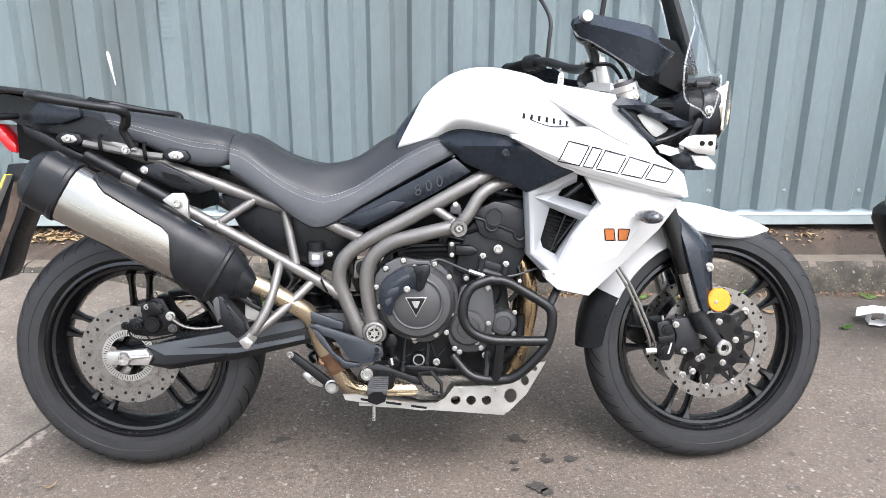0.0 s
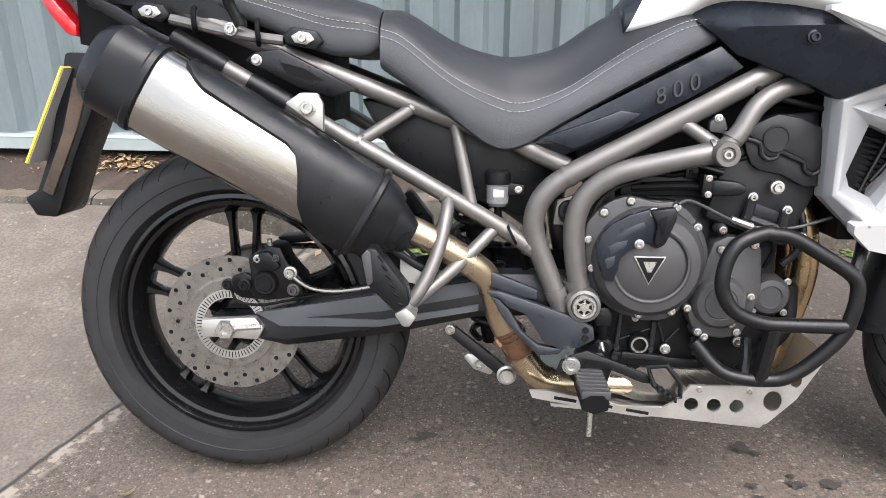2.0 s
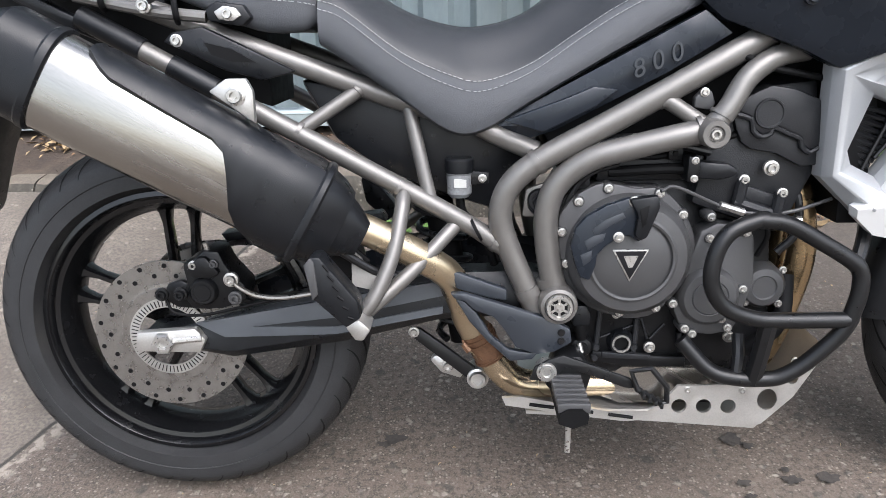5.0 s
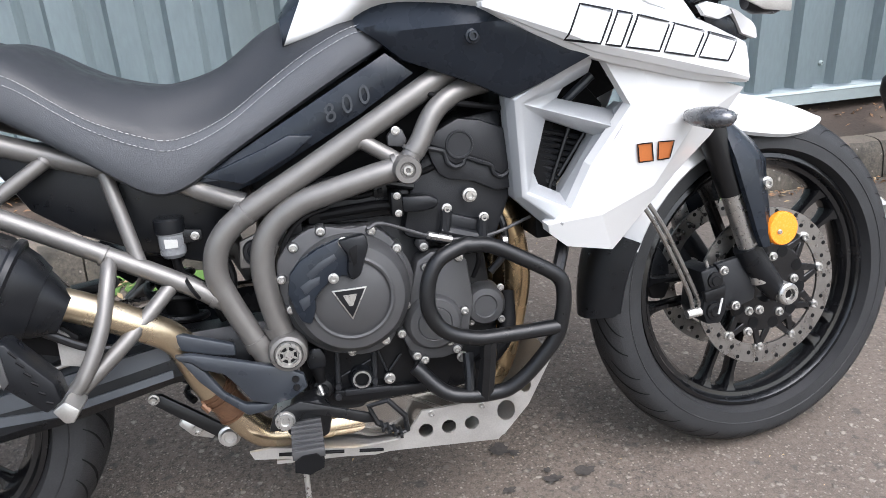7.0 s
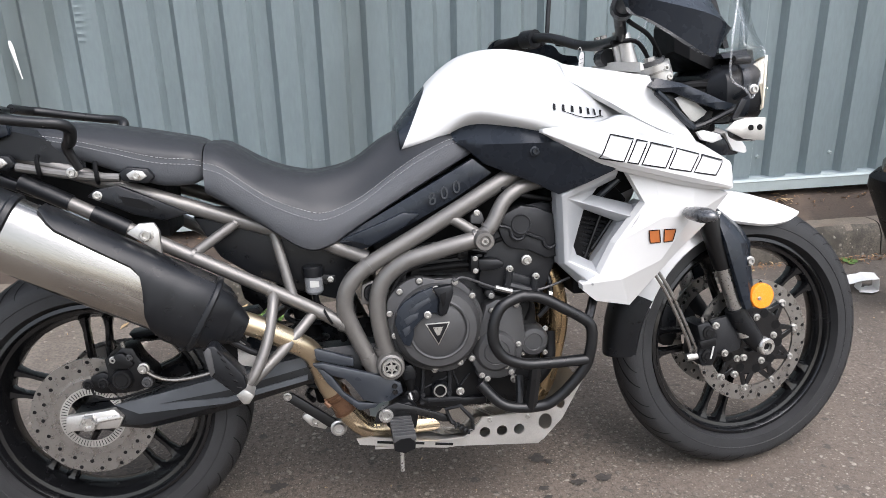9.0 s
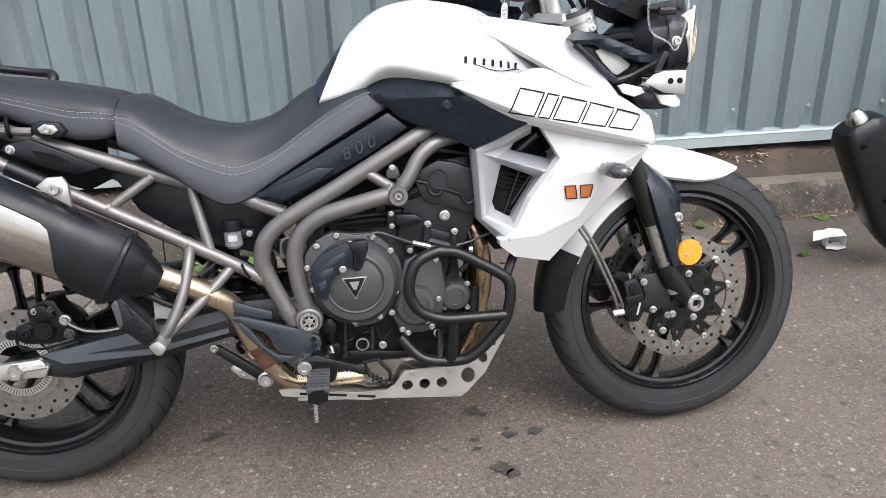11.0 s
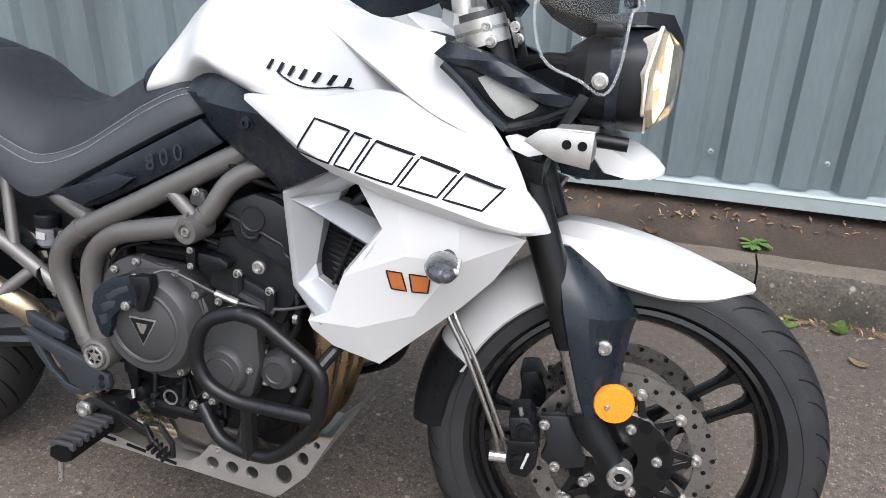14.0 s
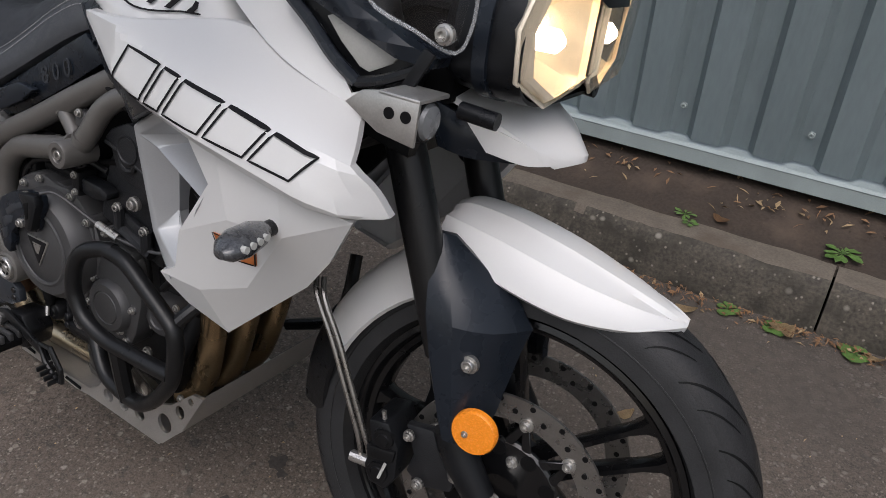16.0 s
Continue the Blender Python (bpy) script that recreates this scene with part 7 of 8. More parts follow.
# reservoir
res = part("fluid_reservoir", loft([[(0.494 + r * math.cos(q), -0.118 + r * math.sin(q), z) for q in (2 * math.pi * j / 24 for j in range(24))] for z, r in ((0.558, 0.015), (0.564, 0.0195), (0.594, 0.0200), (0.596, 0.0215), (0.599, 0.0215))]), CLOUDY, bike, "cloudy plastic brake fluid reservoir")
part("reservoir_cap", loft([[(0.494 + r * math.cos(q), -0.118 + r * math.sin(q), z) for q in (2 * math.pi * j / 20 for j in range(20))] for z, r in ((0.597, 0.022), (0.600, 0.0228), (0.617, 0.0228), (0.620, 0.020))]), PLASTIC, res, "black ribbed cap")
part("reservoir_arm", plate([(0.51, 0.60), (0.54, 0.596), (0.54, 0.580), (0.51, 0.578)], -0.125, -0.121, 0.001), BAR, res)
part("reservoir_label", plate([(0.486, 0.590), (0.505, 0.588), (0.505, 0.576), (0.486, 0.576)], -0.1392, -0.1376, 0), MILK, res)
part("fluid_hose", tube([(0.494, -0.118, 0.562), (0.50, -0.115, 0.53), (0.53, -0.11, 0.50), (0.55, -0.10, 0.44)], 0.007, 10), DARK, bike)
bolt(bike, 0.530, -0.126, 0.588, 0.005)

# engine details
def capped(parent, places, y, r, material):
    """Bolts on raised bosses round the edge of a casting."""
    for x, z in places:
        part("boss", lathe([(0, y - 0.001), (r * 1.55, y - 0.001), (r * 1.9, y + 0.002), (r * 2.0, y + 0.03)], x, z, 16), material, parent)
        bolt(parent, x, y - 0.003, z, r)


capped(clutch, ((0.674, 0.558), (0.718, 0.578), (0.795, 0.569), (0.832, 0.536), (0.838, 0.480), (0.799, 0.387), (0.743, 0.380), (0.690, 0.416), (0.658, 0.461), (0.650, 0.511)), -0.167, 0.0050, COVER)
capped(bike, ((0.875, 0.532), (0.875, 0.498), (0.838, 0.441), (0.826, 0.393), (0.847, 0.351), (0.903, 0.367), (0.932, 0.416), (0.930, 0.507), (0.914, 0.352), (0.859, 0.342)), -0.166, 0.0048, COVER)
for x, z in ((0.945, 0.442), (1.002, 0.438), (0.948, 0.385), (1.0, 0.382)):
    bolt(bike, x, -0.142, z, 0.0046)
for x, z in ((0.954, 0.607), (0.916, 0.590), (0.974, 0.569)):
    bolt(bike, x, -0.176, z, 0.0085 if z > 0.6 else 0.006)
for x, z in ((0.916, 0.590), (0.974, 0.569)):
    part("head_lug", tube([(x, -0.172, z), (x - 0.004, -0.168, z - 0.036)], 0.009, 10), CASE, bike)
part("lug_web", tube([(0.905, -0.166, 0.556), (0.980, -0.166, 0.530)], 0.010, 8), CASE, bike)
part("lug_web", plate([(0.916, 0.582), (0.970, 0.563), (0.966, 0.546), (0.912, 0.562)], -0.168, -0.158, 0.002), CASE, bike)
part("cam_boss", lathe([(0, -0.1770), (0.018, -0.1770), (0.0195, -0.1785), (0.0215, -0.1785), (0.023, -0.174)], 0.944, 0.687, 32), CASE, bike)
part("clutch_rim", lathe([(0.060, -0.2015), (0.0635, -0.2025), (0.067, -0.2005)], 0.752, 0.475, 64), COVER, clutch)
FLANGE = spline([(x, 0, z) for x, z in ((0.644, 0.526), (0.657, 0.553), (0.674, 0.570), (0.711, 0.586), (0.761, 0.577), (0.796, 0.576), (0.831, 0.545), (0.847, 0.493), (0.834, 0.435), (0.803, 0.378), (0.742, 0.370), (0.688, 0.410), (0.652, 0.457))], 4, True)
part("clutch_flange", plate([(p.x, p.z) for p in FLANGE], -0.166, -0.12, 0.004), COVER, clutch)
arm = part("clutch_guard", plate([(0.657, 0.500), (0.664, 0.528), (0.680, 0.546), (0.708, 0.562), (0.739, 0.572), (0.781, 0.575), (0.783, 0.556), (0.774, 0.532), (0.764, 0.510), (0.757, 0.505), (0.742, 0.516), (0.724, 0.509), (0.710, 0.500), (0.697, 0.486), (0.696, 0.470), (0.687, 0.446), (0.672, 0.452), (0.664, 0.474)], -0.212, -0.196, 0.004), SHEEN, bike, "black plastic clutch cover guard")
for poly in ([(0.688, 0.526), (0.708, 0.541), (0.732, 0.551), (0.736, 0.543), (0.714, 0.531), (0.694, 0.516)], [(0.677, 0.508), (0.690, 0.516), (0.708, 0.520), (0.705, 0.508), (0.694, 0.502), (0.683, 0.494)], [(0.672, 0.487), (0.689, 0.494), (0.688, 0.478), (0.677, 0.470)], [(0.750, 0.556), (0.764, 0.562), (0.764, 0.532), (0.757, 0.524)]):
    part("slot", plate(poly, -0.2126, -0.209, 0.0006), GUARD, arm)
part("clutch_lever", plate([(0.738, 0.572), (0.781, 0.578), (0.785, 0.560), (0.768, 0.514), (0.757, 0.508), (0.748, 0.518), (0.752, 0.548)], -0.222, -0.204, 0.006), PLASTIC, bike, "black clutch release arm")
part("lever_slot", plate([(0.754, 0.558), (0.768, 0.564), (0.764, 0.535), (0.758, 0.530)], -0.2226, -0.219, 0.001), DARK, bike)
bolt(bike, 0.727, -0.213, 0.514, 0.006)
bolt(bike, 0.748, -0.213, 0.567, 0.006)
part("clutch_cable", tube([(0.785, -0.212, 0.582), (0.81, -0.20, 0.585), (0.873, -0.185, 0.556), (0.915, -0.178, 0.541), (0.985, -0.17, 0.538), (1.055, -0.16, 0.556)], 0.0028, 8), COVER, bike, "steel clutch cable")
part("cable_end", tube([(0.880, -0.184, 0.554), (0.918, -0.178, 0.541)], 0.006, 8), BOLT, bike)
sight = part("sight_glass", lathe([(0.012, -0.1255), (0.0125, -0.140), (0.0175, -0.140), (0.019, -0.137), (0.021, -0.131), (0.023, -0.12)], 0.755, 0.314, 32), PLASTIC, bike, "oil sight glass in a black boss")
part("glass_rim", lathe([(0.0115, -0.1385), (0.0120, -0.1412), (0.0150, -0.1412), (0.0155, -0.1395)], 0.755, 0.314, 32), BOLT, sight, "bright metal rim")
part("glass_disc", lathe([(0, -0.1335), (0.012, -0.1335)], 0.755, 0.314, 24), DARK, sight)
for line, r in (([(0.720, -0.130, 0.372), (0.717, -0.131, 0.330), (0.713, -0.131, 0.286)], 0.0045), ([(0.780, -0.130, 0.356), (0.778, -0.131, 0.320), (0.775, -0.131, 0.288)], 0.0050),
                ([(0.787, -0.129, 0.355), (0.799, -0.129, 0.318)], 0.0020), ([(0.825, -0.129, 0.344), (0.803, -0.129, 0.318)], 0.0020), ([(0.721, -0.127, 0.320), (0.776, -0.127, 0.342)], 0.0018),
                ([(0.849, -0.131, 0.330), (0.853, -0.131, 0.296)], 0.0045), ([(0.862, -0.131, 0.326), (0.862, -0.131, 0.292)], 0.0035)):
    part("case_rib", tube(line, r, 8), CASE, bike)
for x, z in ((0.715, 0.306), (0.776, 0.306), (0.853, 0.304), (0.713, 0.288)):
    part("rib_boss", lathe([(0, -0.138), (0.0050, -0.138), (0.0068, -0.135), (0.0072, -0.12)], x, z, 14), CASE, bike)
part("case_ledge", plate([(0.708, 0.300), (0.806, 0.291), (0.862, 0.288), (0.862, 0.270), (0.757, 0.272), (0.708, 0.282)], -0.136, -0.118, 0.004), ENGINE, bike)
part("case_step", plate([(0.724, 0.300), (0.804, 0.294), (0.800, 0.284), (0.724, 0.288)], -0.139, -0.130, 0.003), CASE, bike)
for x, z in ((0.801, 0.307), (0.928, 0.324), (0.745, 0.364)):
    bolt(bike, x, -0.138, z, 0.007 if z < 0.36 else 0.005)
sensor = part("oil_switch", lathe([(0, -0.150), (0.009, -0.150), (0.010, -0.148), (0.016, -0.146), (0.0195, -0.140), (0.021, -0.12)], 0.689, 0.311, 28), ENGINE, bike, "black oil pressure switch")
part("terminal", tube([(0.684, -0.152, 0.322), (0.688, -0.156, 0.306)], 0.0042, 10), BOLT, sensor)
part("boot", plate([(0.670, 0.372), (0.678, 0.388), (0.694, 0.388), (0.702, 0.370), (0.700, 0.352), (0.672, 0.352)], -0.158, -0.130, 0.005), PLASTIC, bike, "black rubber boot")
part("boot_neck", tube([(0.686, -0.146, 0.352), (0.687, -0.148, 0.340), (0.688, -0.148, 0.326)], [0.013, 0.010, 0.008], 12), DARK, bike)
part("water_hose", tube([(0.955, -0.13, 0.30), (0.985, -0.14, 0.325), (1.01, -0.135, 0.36), (1.02, -0.11, 0.42)], 0.014, 12), DARK, bike)
part("bar_upright", tube([(0.949, -0.194, 0.272), (0.953, -0.205, 0.32), (0.957, -0.216, 0.378)], 0.014, 8), BAR, bike)
part("bar_foot", tube([(0.932, -0.165, 0.340), (0.929, -0.182, 0.31), (0.925, -0.190, 0.280)], 0.0095, 10), BAR, bike)
part("bar_stay", tube([(1.076, -0.214, 0.465), (1.10, -0.18, 0.50), (1.13, -0.12, 0.53)], 0.0105, 10), BAR, bike)
part("far_bar", tube([(1.09, 0.21, 0.45), (1.10, 0.18, 0.38), (1.06, 0.20, 0.30), (0.95, 0.19, 0.25)], 0.0125, 10), BAR, bike)
tri_b = [(0.7215, 0.491), (0.7765, 0.491), (0.749, 0.440)]
part("badge_rim", plate(tri_b, -0.2005, -0.196, 0.0015), BOLT, clutch, "silver rim of a triangular badge")
part("badge", plate([(0.7255, 0.4887), (0.7725, 0.4887), (0.749, 0.445)], -0.2018, -0.196, 0.0008), DECAL, clutch, "black triangular badge")
part("badge_mark", plate([(0.738, 0.482), (0.760, 0.482), (0.752, 0.464), (0.746, 0.464)], -0.2024, -0.2010, 0), BOLT, clutch)


# ---- marks on the panels ----
def ribbon(pts, width, yf, closed=True, lift=0.0016):
    """A flat stripe along a line in x-z, laid on the surface y = yf."""
    dense = []
    m = len(pts)
    for i in range(m if closed else m - 1):
        a, b = Vector(pts[i]), Vector(pts[(i + 1) % m])
        n = max(1, int((b - a).length / 0.006))
        dense += [a.lerp(b, k / n) for k in range(n)]
    if not closed:
        dense.append(Vector(pts[-1]))
    bm = bmesh.new()
    rows = []
    c = len(dense)
    for i, p in enumerate(dense):
        a = dense[i - 1] if (i or closed) else p
        b = dense[(i + 1) % c] if (i + 1 < c or closed) else p
        d = (b - a).normalized() if (b - a).length else Vector((1, 0))
        nrm = Vector((-d.y, d.x)) * width / 2
        rows.append([bm.verts.new((q.x, yf(q.x, q.y) - lift, q.y)) for q in (p + nrm, p - nrm)])
    for i in range(c if closed else c - 1):
        a, b = rows[i], rows[(i + 1) % c]
        bm.faces.new((a[0], a[1], b[1], b[0]))
    return bm


def slab_at(u, v):
    """A place in the slanted band of the large mark; u runs along it, v up it."""
    x = 1.078 + 0.262 * u + 0.024 * v
    top = 0.874 - 0.060 * u - 0.010 * u * u
    low = 0.828 - 0.052 * u
    return (x, low + (top - low) * v)


MARKS = [[(u, 1.0), (u + w, 1.0), (u + w, 0.0), (u, 0.0)] for u, w in ((0.0, 0.185), (0.215, 0.085), (0.33, 0.195), (0.555, 0.195), (0.78, 0.195))]
for o in bpy.data.objects[:]:
    if o.name == "side_shroud":
        for outline in MARKS:
            part("outline_mark", ribbon([slab_at(u, v) for u, v in outline], 0.0029, shroud_y), DECAL, o, "black outlined block mark")
bpy.context.view_layer.update()


SKINS = [o for o in bpy.data.objects if o.name in ("fuel_tank", "upper_fairing", "side_shroud", "lower_cowl")]


def tank_y(px, pz):
    """The white bodywork's right skin at a place, a hair proud."""
    ys = [-0.2]
    for o in SKINS:
        hit, at, _, _ = o.ray_cast(Vector((px, -1, pz)), Vector((0, 1, 0)))
        if hit:
            ys.append(at.y)
    return min(ys) - 0.0045


for i in range(7):
    x, z = 1.004 + 0.0178 * i, 0.933 - 0.0030 * i
    part("maker_mark", ribbon([(x, z - 0.0065), (x + 0.003, z + 0.0065)], 0.0058, tank_y, False, 0.0), DECAL, bike, "small dark maker's mark")
part("mark_underline", ribbon([(1.022 + 0.098 * t, 0.9235 - 0.016 * t - 0.008 * math.sin(math.pi * min(1, t * 1.15))) for t in (k / 12 for k in range(13))], 0.0020, tank_y, False, 0.0), DECAL, bike, "thin dark curved underline")
for poly in ([(1.199, 0.667), (1.222, 0.667), (1.228, 0.638), (1.205, 0.638)], [(1.233, 0.667), (1.262, 0.665), (1.258, 0.638), (1.236, 0.638)]):
    part("copper_mark", panel(poly, lambda x, z: tank_y(x, z) + 0.003, 0.0015, 0.012, 0.0), DECAL_O, bike, "copper-coloured model mark")
    part("mark_edge", ribbon(poly, 0.0022, lambda x, z: tank_y(x, z) + 0.003), DECAL, bike)


def numerals(text, size):
    cu = bpy.data.curves.new("numerals", "FONT")
    cu.body, cu.size, cu.extrude, cu.space_character, cu.shear = text, size, 0.0008, 1.55, 0.25
    tmp = new("numerals", cu)
    dg = bpy.context.evaluated_depsgraph_get()
    me = bpy.data.meshes.new_from_object(tmp.evaluated_get(dg))
    bpy.data.objects.remove(tmp)
    me.materials.clear()
    me.materials.append(GUARD)
    return me


for i, digit in enumerate("800"):
    num = new("numeral", numerals(digit, 0.037))
    num.parent = bike
    num.matrix_local = Matrix.Translation((0.748, -0.1695, 0.738)) @ Matrix.Rotation(radians(-22), 4, "Y") @ Matrix.Rotation(radians(90), 4, "X") @ Matrix.Translation((0.02867 * i, 0, 0))
    tagged(num, "raised grey numeral")


# hoses, wiring and small fittings round the engine
def sleeve(parent, p, q, r, material, name="weld_bead"):
    """A short collar round a tube, from p to q."""
    return part(name, tube([p, q], r, 16), material, parent)


for p, q, r in (((0.553, -0.158, 0.492), (0.546, -0.158, 0.497), 0.0168), ((0.452, -0.1555, 0.553), (0.4505, -0.1545, 0.558), 0.0132), ((0.405, -0.158, 0.581), (0.400, -0.158, 0.584), 0.0165),
                ((0.258, -0.1515, 0.666), (0.252, -0.1510, 0.669), 0.0165), ((0.343, -0.1255, 0.726), (0.340, -0.127, 0.723), 0.0130), ((0.614, -0.1655, 0.622), (0.607, -0.1655, 0.617), 0.0205),
                ((0.795, -0.168, 0.708), (0.799, -0.169, 0.705), 0.0142), ((0.845, -0.188, 0.668), (0.838, -0.188, 0.666), 0.0205), ((0.872, -0.190, 0.690), (0.869, -0.1905, 0.685), 0.0182),
                ((0.636, -0.160, 0.425), (0.631, -0.161, 0.440), 0.0208), ((0.603, -0.158, 0.405), (0.597, -0.158, 0.420), 0.0208)):
    sleeve(frame_part, p, q, r, FRAME)
for pts, r, m in (([(0.690, -0.150, 0.640), (0.740, -0.156, 0.652), (0.800, -0.158, 0.645), (0.870, -0.152, 0.628)], 0.0065, BAR),
                  ([(0.680, -0.142, 0.612), (0.720, -0.150, 0.628), (0.790, -0.150, 0.622), (0.860, -0.150, 0.640), (0.905, -0.158, 0.655)], 0.0050, DARK),
                  ([(0.652, -0.150, 0.505), (0.660, -0.158, 0.560), (0.690, -0.158, 0.598), (0.735, -0.152, 0.612)], 0.0048, BAR),
                  ([(0.985, -0.150, 0.470), (1.010, -0.152, 0.500), (1.012, -0.150, 0.545), (1.0, -0.140, 0.585)], 0.0062, BAR),
                  ([(0.560, -0.112, 0.560), (0.575, -0.125, 0.520), (0.570, -0.128, 0.470), (0.590, -0.120, 0.430)], 0.0070, DARK),
                  ([(0.900, -0.172, 0.770), (0.940, -0.178, 0.752), (0.985, -0.176, 0.742), (1.02, -0.170, 0.735)], 0.0048, DARK)):
    part("engine_hose", tube(pts, r, 10), m, bike)
for x0, x1, z0, z1, y in ((0.700, 0.735, 0.612, 0.634, -0.158), (0.752, 0.782, 0.622, 0.648, -0.160), (0.806, 0.828, 0.618, 0.640, -0.162), (0.668, 0.692, 0.575, 0.600, -0.158), (0.658, 0.676, 0.375, 0.402, -0.160)):
    body_ = part("connector", box(x0, x1, y, y + 0.03, z0, z1, 0.003), ENGINE, bike)
    part("clip", box(x0 + 0.006, x1 - 0.008, y - 0.003, y + 0.004, z0 + 0.006, z1 - 0.008, 0.001), DARK, body_)
for x, y, z in ((0.757, -0.156, 0.648), (1.011, -0.152, 0.520), (0.700, -0.150, 0.642)):
    part("hose_clamp", tube([(x - 0.004, y, z), (x + 0.004, y, z)], 0.0105, 14), BOLT, bike, "small steel hose clamp")
for x, y, z in ((0.520, -0.157, 0.516),):
    part("cable_tie", tube([(x - 0.002, y, z - 0.002), (x + 0.002, y, z)], 0.0215, 14), DARK, bike)
for x, z in ((0.862, 0.240), (0.950, 0.239), (1.03, 0.290)):
    bolt(bike, x, -0.158, z, 0.0048)
part("starter_lead", tube([(0.955, -0.150, 0.465), (0.965, -0.160, 0.500), (0.955, -0.160, 0.530)], 0.0042, 8), DARK, bike)


def key_tag():
    """A small paper tag on a wire, tied to the key."""
    root = part("key_tag", plate([(-0.019, 0.0), (-0.016, 0.004), (-0.015, 0.034), (-0.008, 0.042), (0.008, 0.042), (0.015, 0.034), (0.017, 0.004), (0.014, 0.0)], -0.0005, 0.0005, 0), PAPER)
    for k in range(3):
        part("scribble", plate([(-0.011, 0.008 + 0.009 * k), (0.009 - 0.003 * (k % 2), 0.009 + 0.009 * k), (0.009 - 0.003 * (k % 2), 0.0102 + 0.009 * k), (-0.011, 0.0092 + 0.009 * k)], -0.0009, -0.0004, 0), COVER, root)
    part("wire", tube([(0.0, 0.0, 0.042), (0.004, 0.006, 0.052), (0.006, 0.012, 0.046)], 0.0008, 6), BOLT, root)
    root.matrix_world = bike.matrix_world @ pose(*TAG_AT, 8, -6, 52)
    return tagged(root, "small white paper tag tied to the ignition key", "key tag")


TAG_AT = (1.12, -0.062, 1.006)
key_tag()

# ---- loose things on the ground ----
def leaf_mesh(length, width, curl, seed):
    """A thin curled leaf with a pointed tip, a stalk and a folded midrib."""
    rnd = random.Random(seed)
    bm = bmesh.new()
    rows = []
    for i in range(7):
        t = i / 6
        w = width * math.sin(math.pi * min(1, t * 0.95 + 0.03)) ** 0.8 * (1 + 0.15 * rnd.uniform(-1, 1))
        x = length * (t - 0.5)
        z = curl * (t - 0.5) ** 2 * 4 + 0.002
        rows.append([bm.verts.new((x, s * w / 2, z + (0.004 if s else 0) * curl * 30 + 0.002 * rnd.random())) for s in (-1, 0, 1)])
    for a, b in zip(rows, rows[1:]):
        for j in range(2):
            bm.faces.new((a[j], a[j + 1], b[j + 1], b[j]))
    bmesh.ops.solidify(bm, geom=bm.faces[:], thickness=0.0006)
    return bm


def surface_z(x, y):
    if y > 1.165:
        return 0.180 + 0.075 * smooth(1.17, 1.42, y)
    if y > 1.03:
        return 0.192
    return ground_height(x, y)


LEAVES = [
    (2.38, 0.71, 0.06, 0.030, GREEN, "small green leaf lying on the tarmac", 20),
    (2.11, 1.00, 0.075, 0.05, GREEN, "yellow-green leaf against the kerb", 70),
    (2.14, 0.84, 0.06, 0.025, PALELEAF, "pale dry leaf on the tarmac", -30),
    (1.568, 1.215, 0.055, 0.030, DRYLEAF, "brown dry leaf beside the kerb", -25),
    (1.576, 0.53, 0.045, 0.025, PALELEAF, "yellow dry leaf on the tarmac", 50),
    (1.581, 0.94, 0.055, 0.028, PALELEAF, "pale dry leaf on the tarmac", 10),
    (2.01, 1.00, 0.05, 0.020, PALELEAF, "pale dry leaf at the foot of the kerb", -10),
    (-0.213, -0.19, 0.035, 0.010, PALELEAF, "pale dry leaf on the tarmac", 35),
    (0.149, 0.296, 0.035, 0.020, DRYLEAF, "brown dry leaf on the tarmac", 0),
    (1.286, 0.83, 0.04, 0.02, PALELEAF, "pale dry leaf on the tarmac", 15),
    (-0.70, 0.80, 0.05, 0.03, DRYLEAF, "brown dry leaf on the tarmac", 40),
    (1.80, 1.00, 0.06, 0.035, PALELEAF, "yellow dry leaf at the foot of the kerb", 15),
    (1.82, 0.985, 0.05, 0.030, PALELEAF, "yellow dry leaf at the foot of the kerb", 80),
]
for i, (x, y, ln, wd, m, lab, rot) in enumerate(LEAVES):
    ob = part("leaf", leaf_mesh(ln, wd, 0.010, i), m)
    ob.matrix_world = pose(x, y, surface_z(x, y) + 0.002, 4, -5, rot)
    tagged(ob, lab, "leaf", "fallen leaves")


def litter(name, count, x0, x1, y_mid, y_spread, size, m, label, seed, clump=0.0, centre=0.0):
    rnd = random.Random(seed)
    bm = bmesh.new()
    for _ in range(count):
        x = rnd.gauss(centre, clump) if clump else rnd.uniform(x0, x1)
        y = rnd.gauss(y_mid, y_spread)
        if 1.025 < y < 1.07:
            y = 1.018
        z = surface_z(x, y) + 0.003
        ln, wd = size * rnd.uniform(0.5, 1.4), size * rnd.uniform(0.12, 0.5)
        M = Matrix.Translation((x, y, z + rnd.uniform(0, 0.008))) @ Euler((rnd.uniform(-0.5, 0.5), rnd.uniform(-0.5, 0.5), rnd.uniform(0, 6.3))).to_matrix().to_4x4()
        c = [M @ Vector(p) for p in ((-ln / 2, 0, 0), (0, -wd / 2, 0.003), (ln / 2, 0, 0.001), (0, wd / 2, 0.004))]
        v = [bm.verts.new(p) for p in c]
        bm.faces.new(v)
    ob = part(name, bm, m)
    return tagged(ob, label, "litter", kind="stuff")


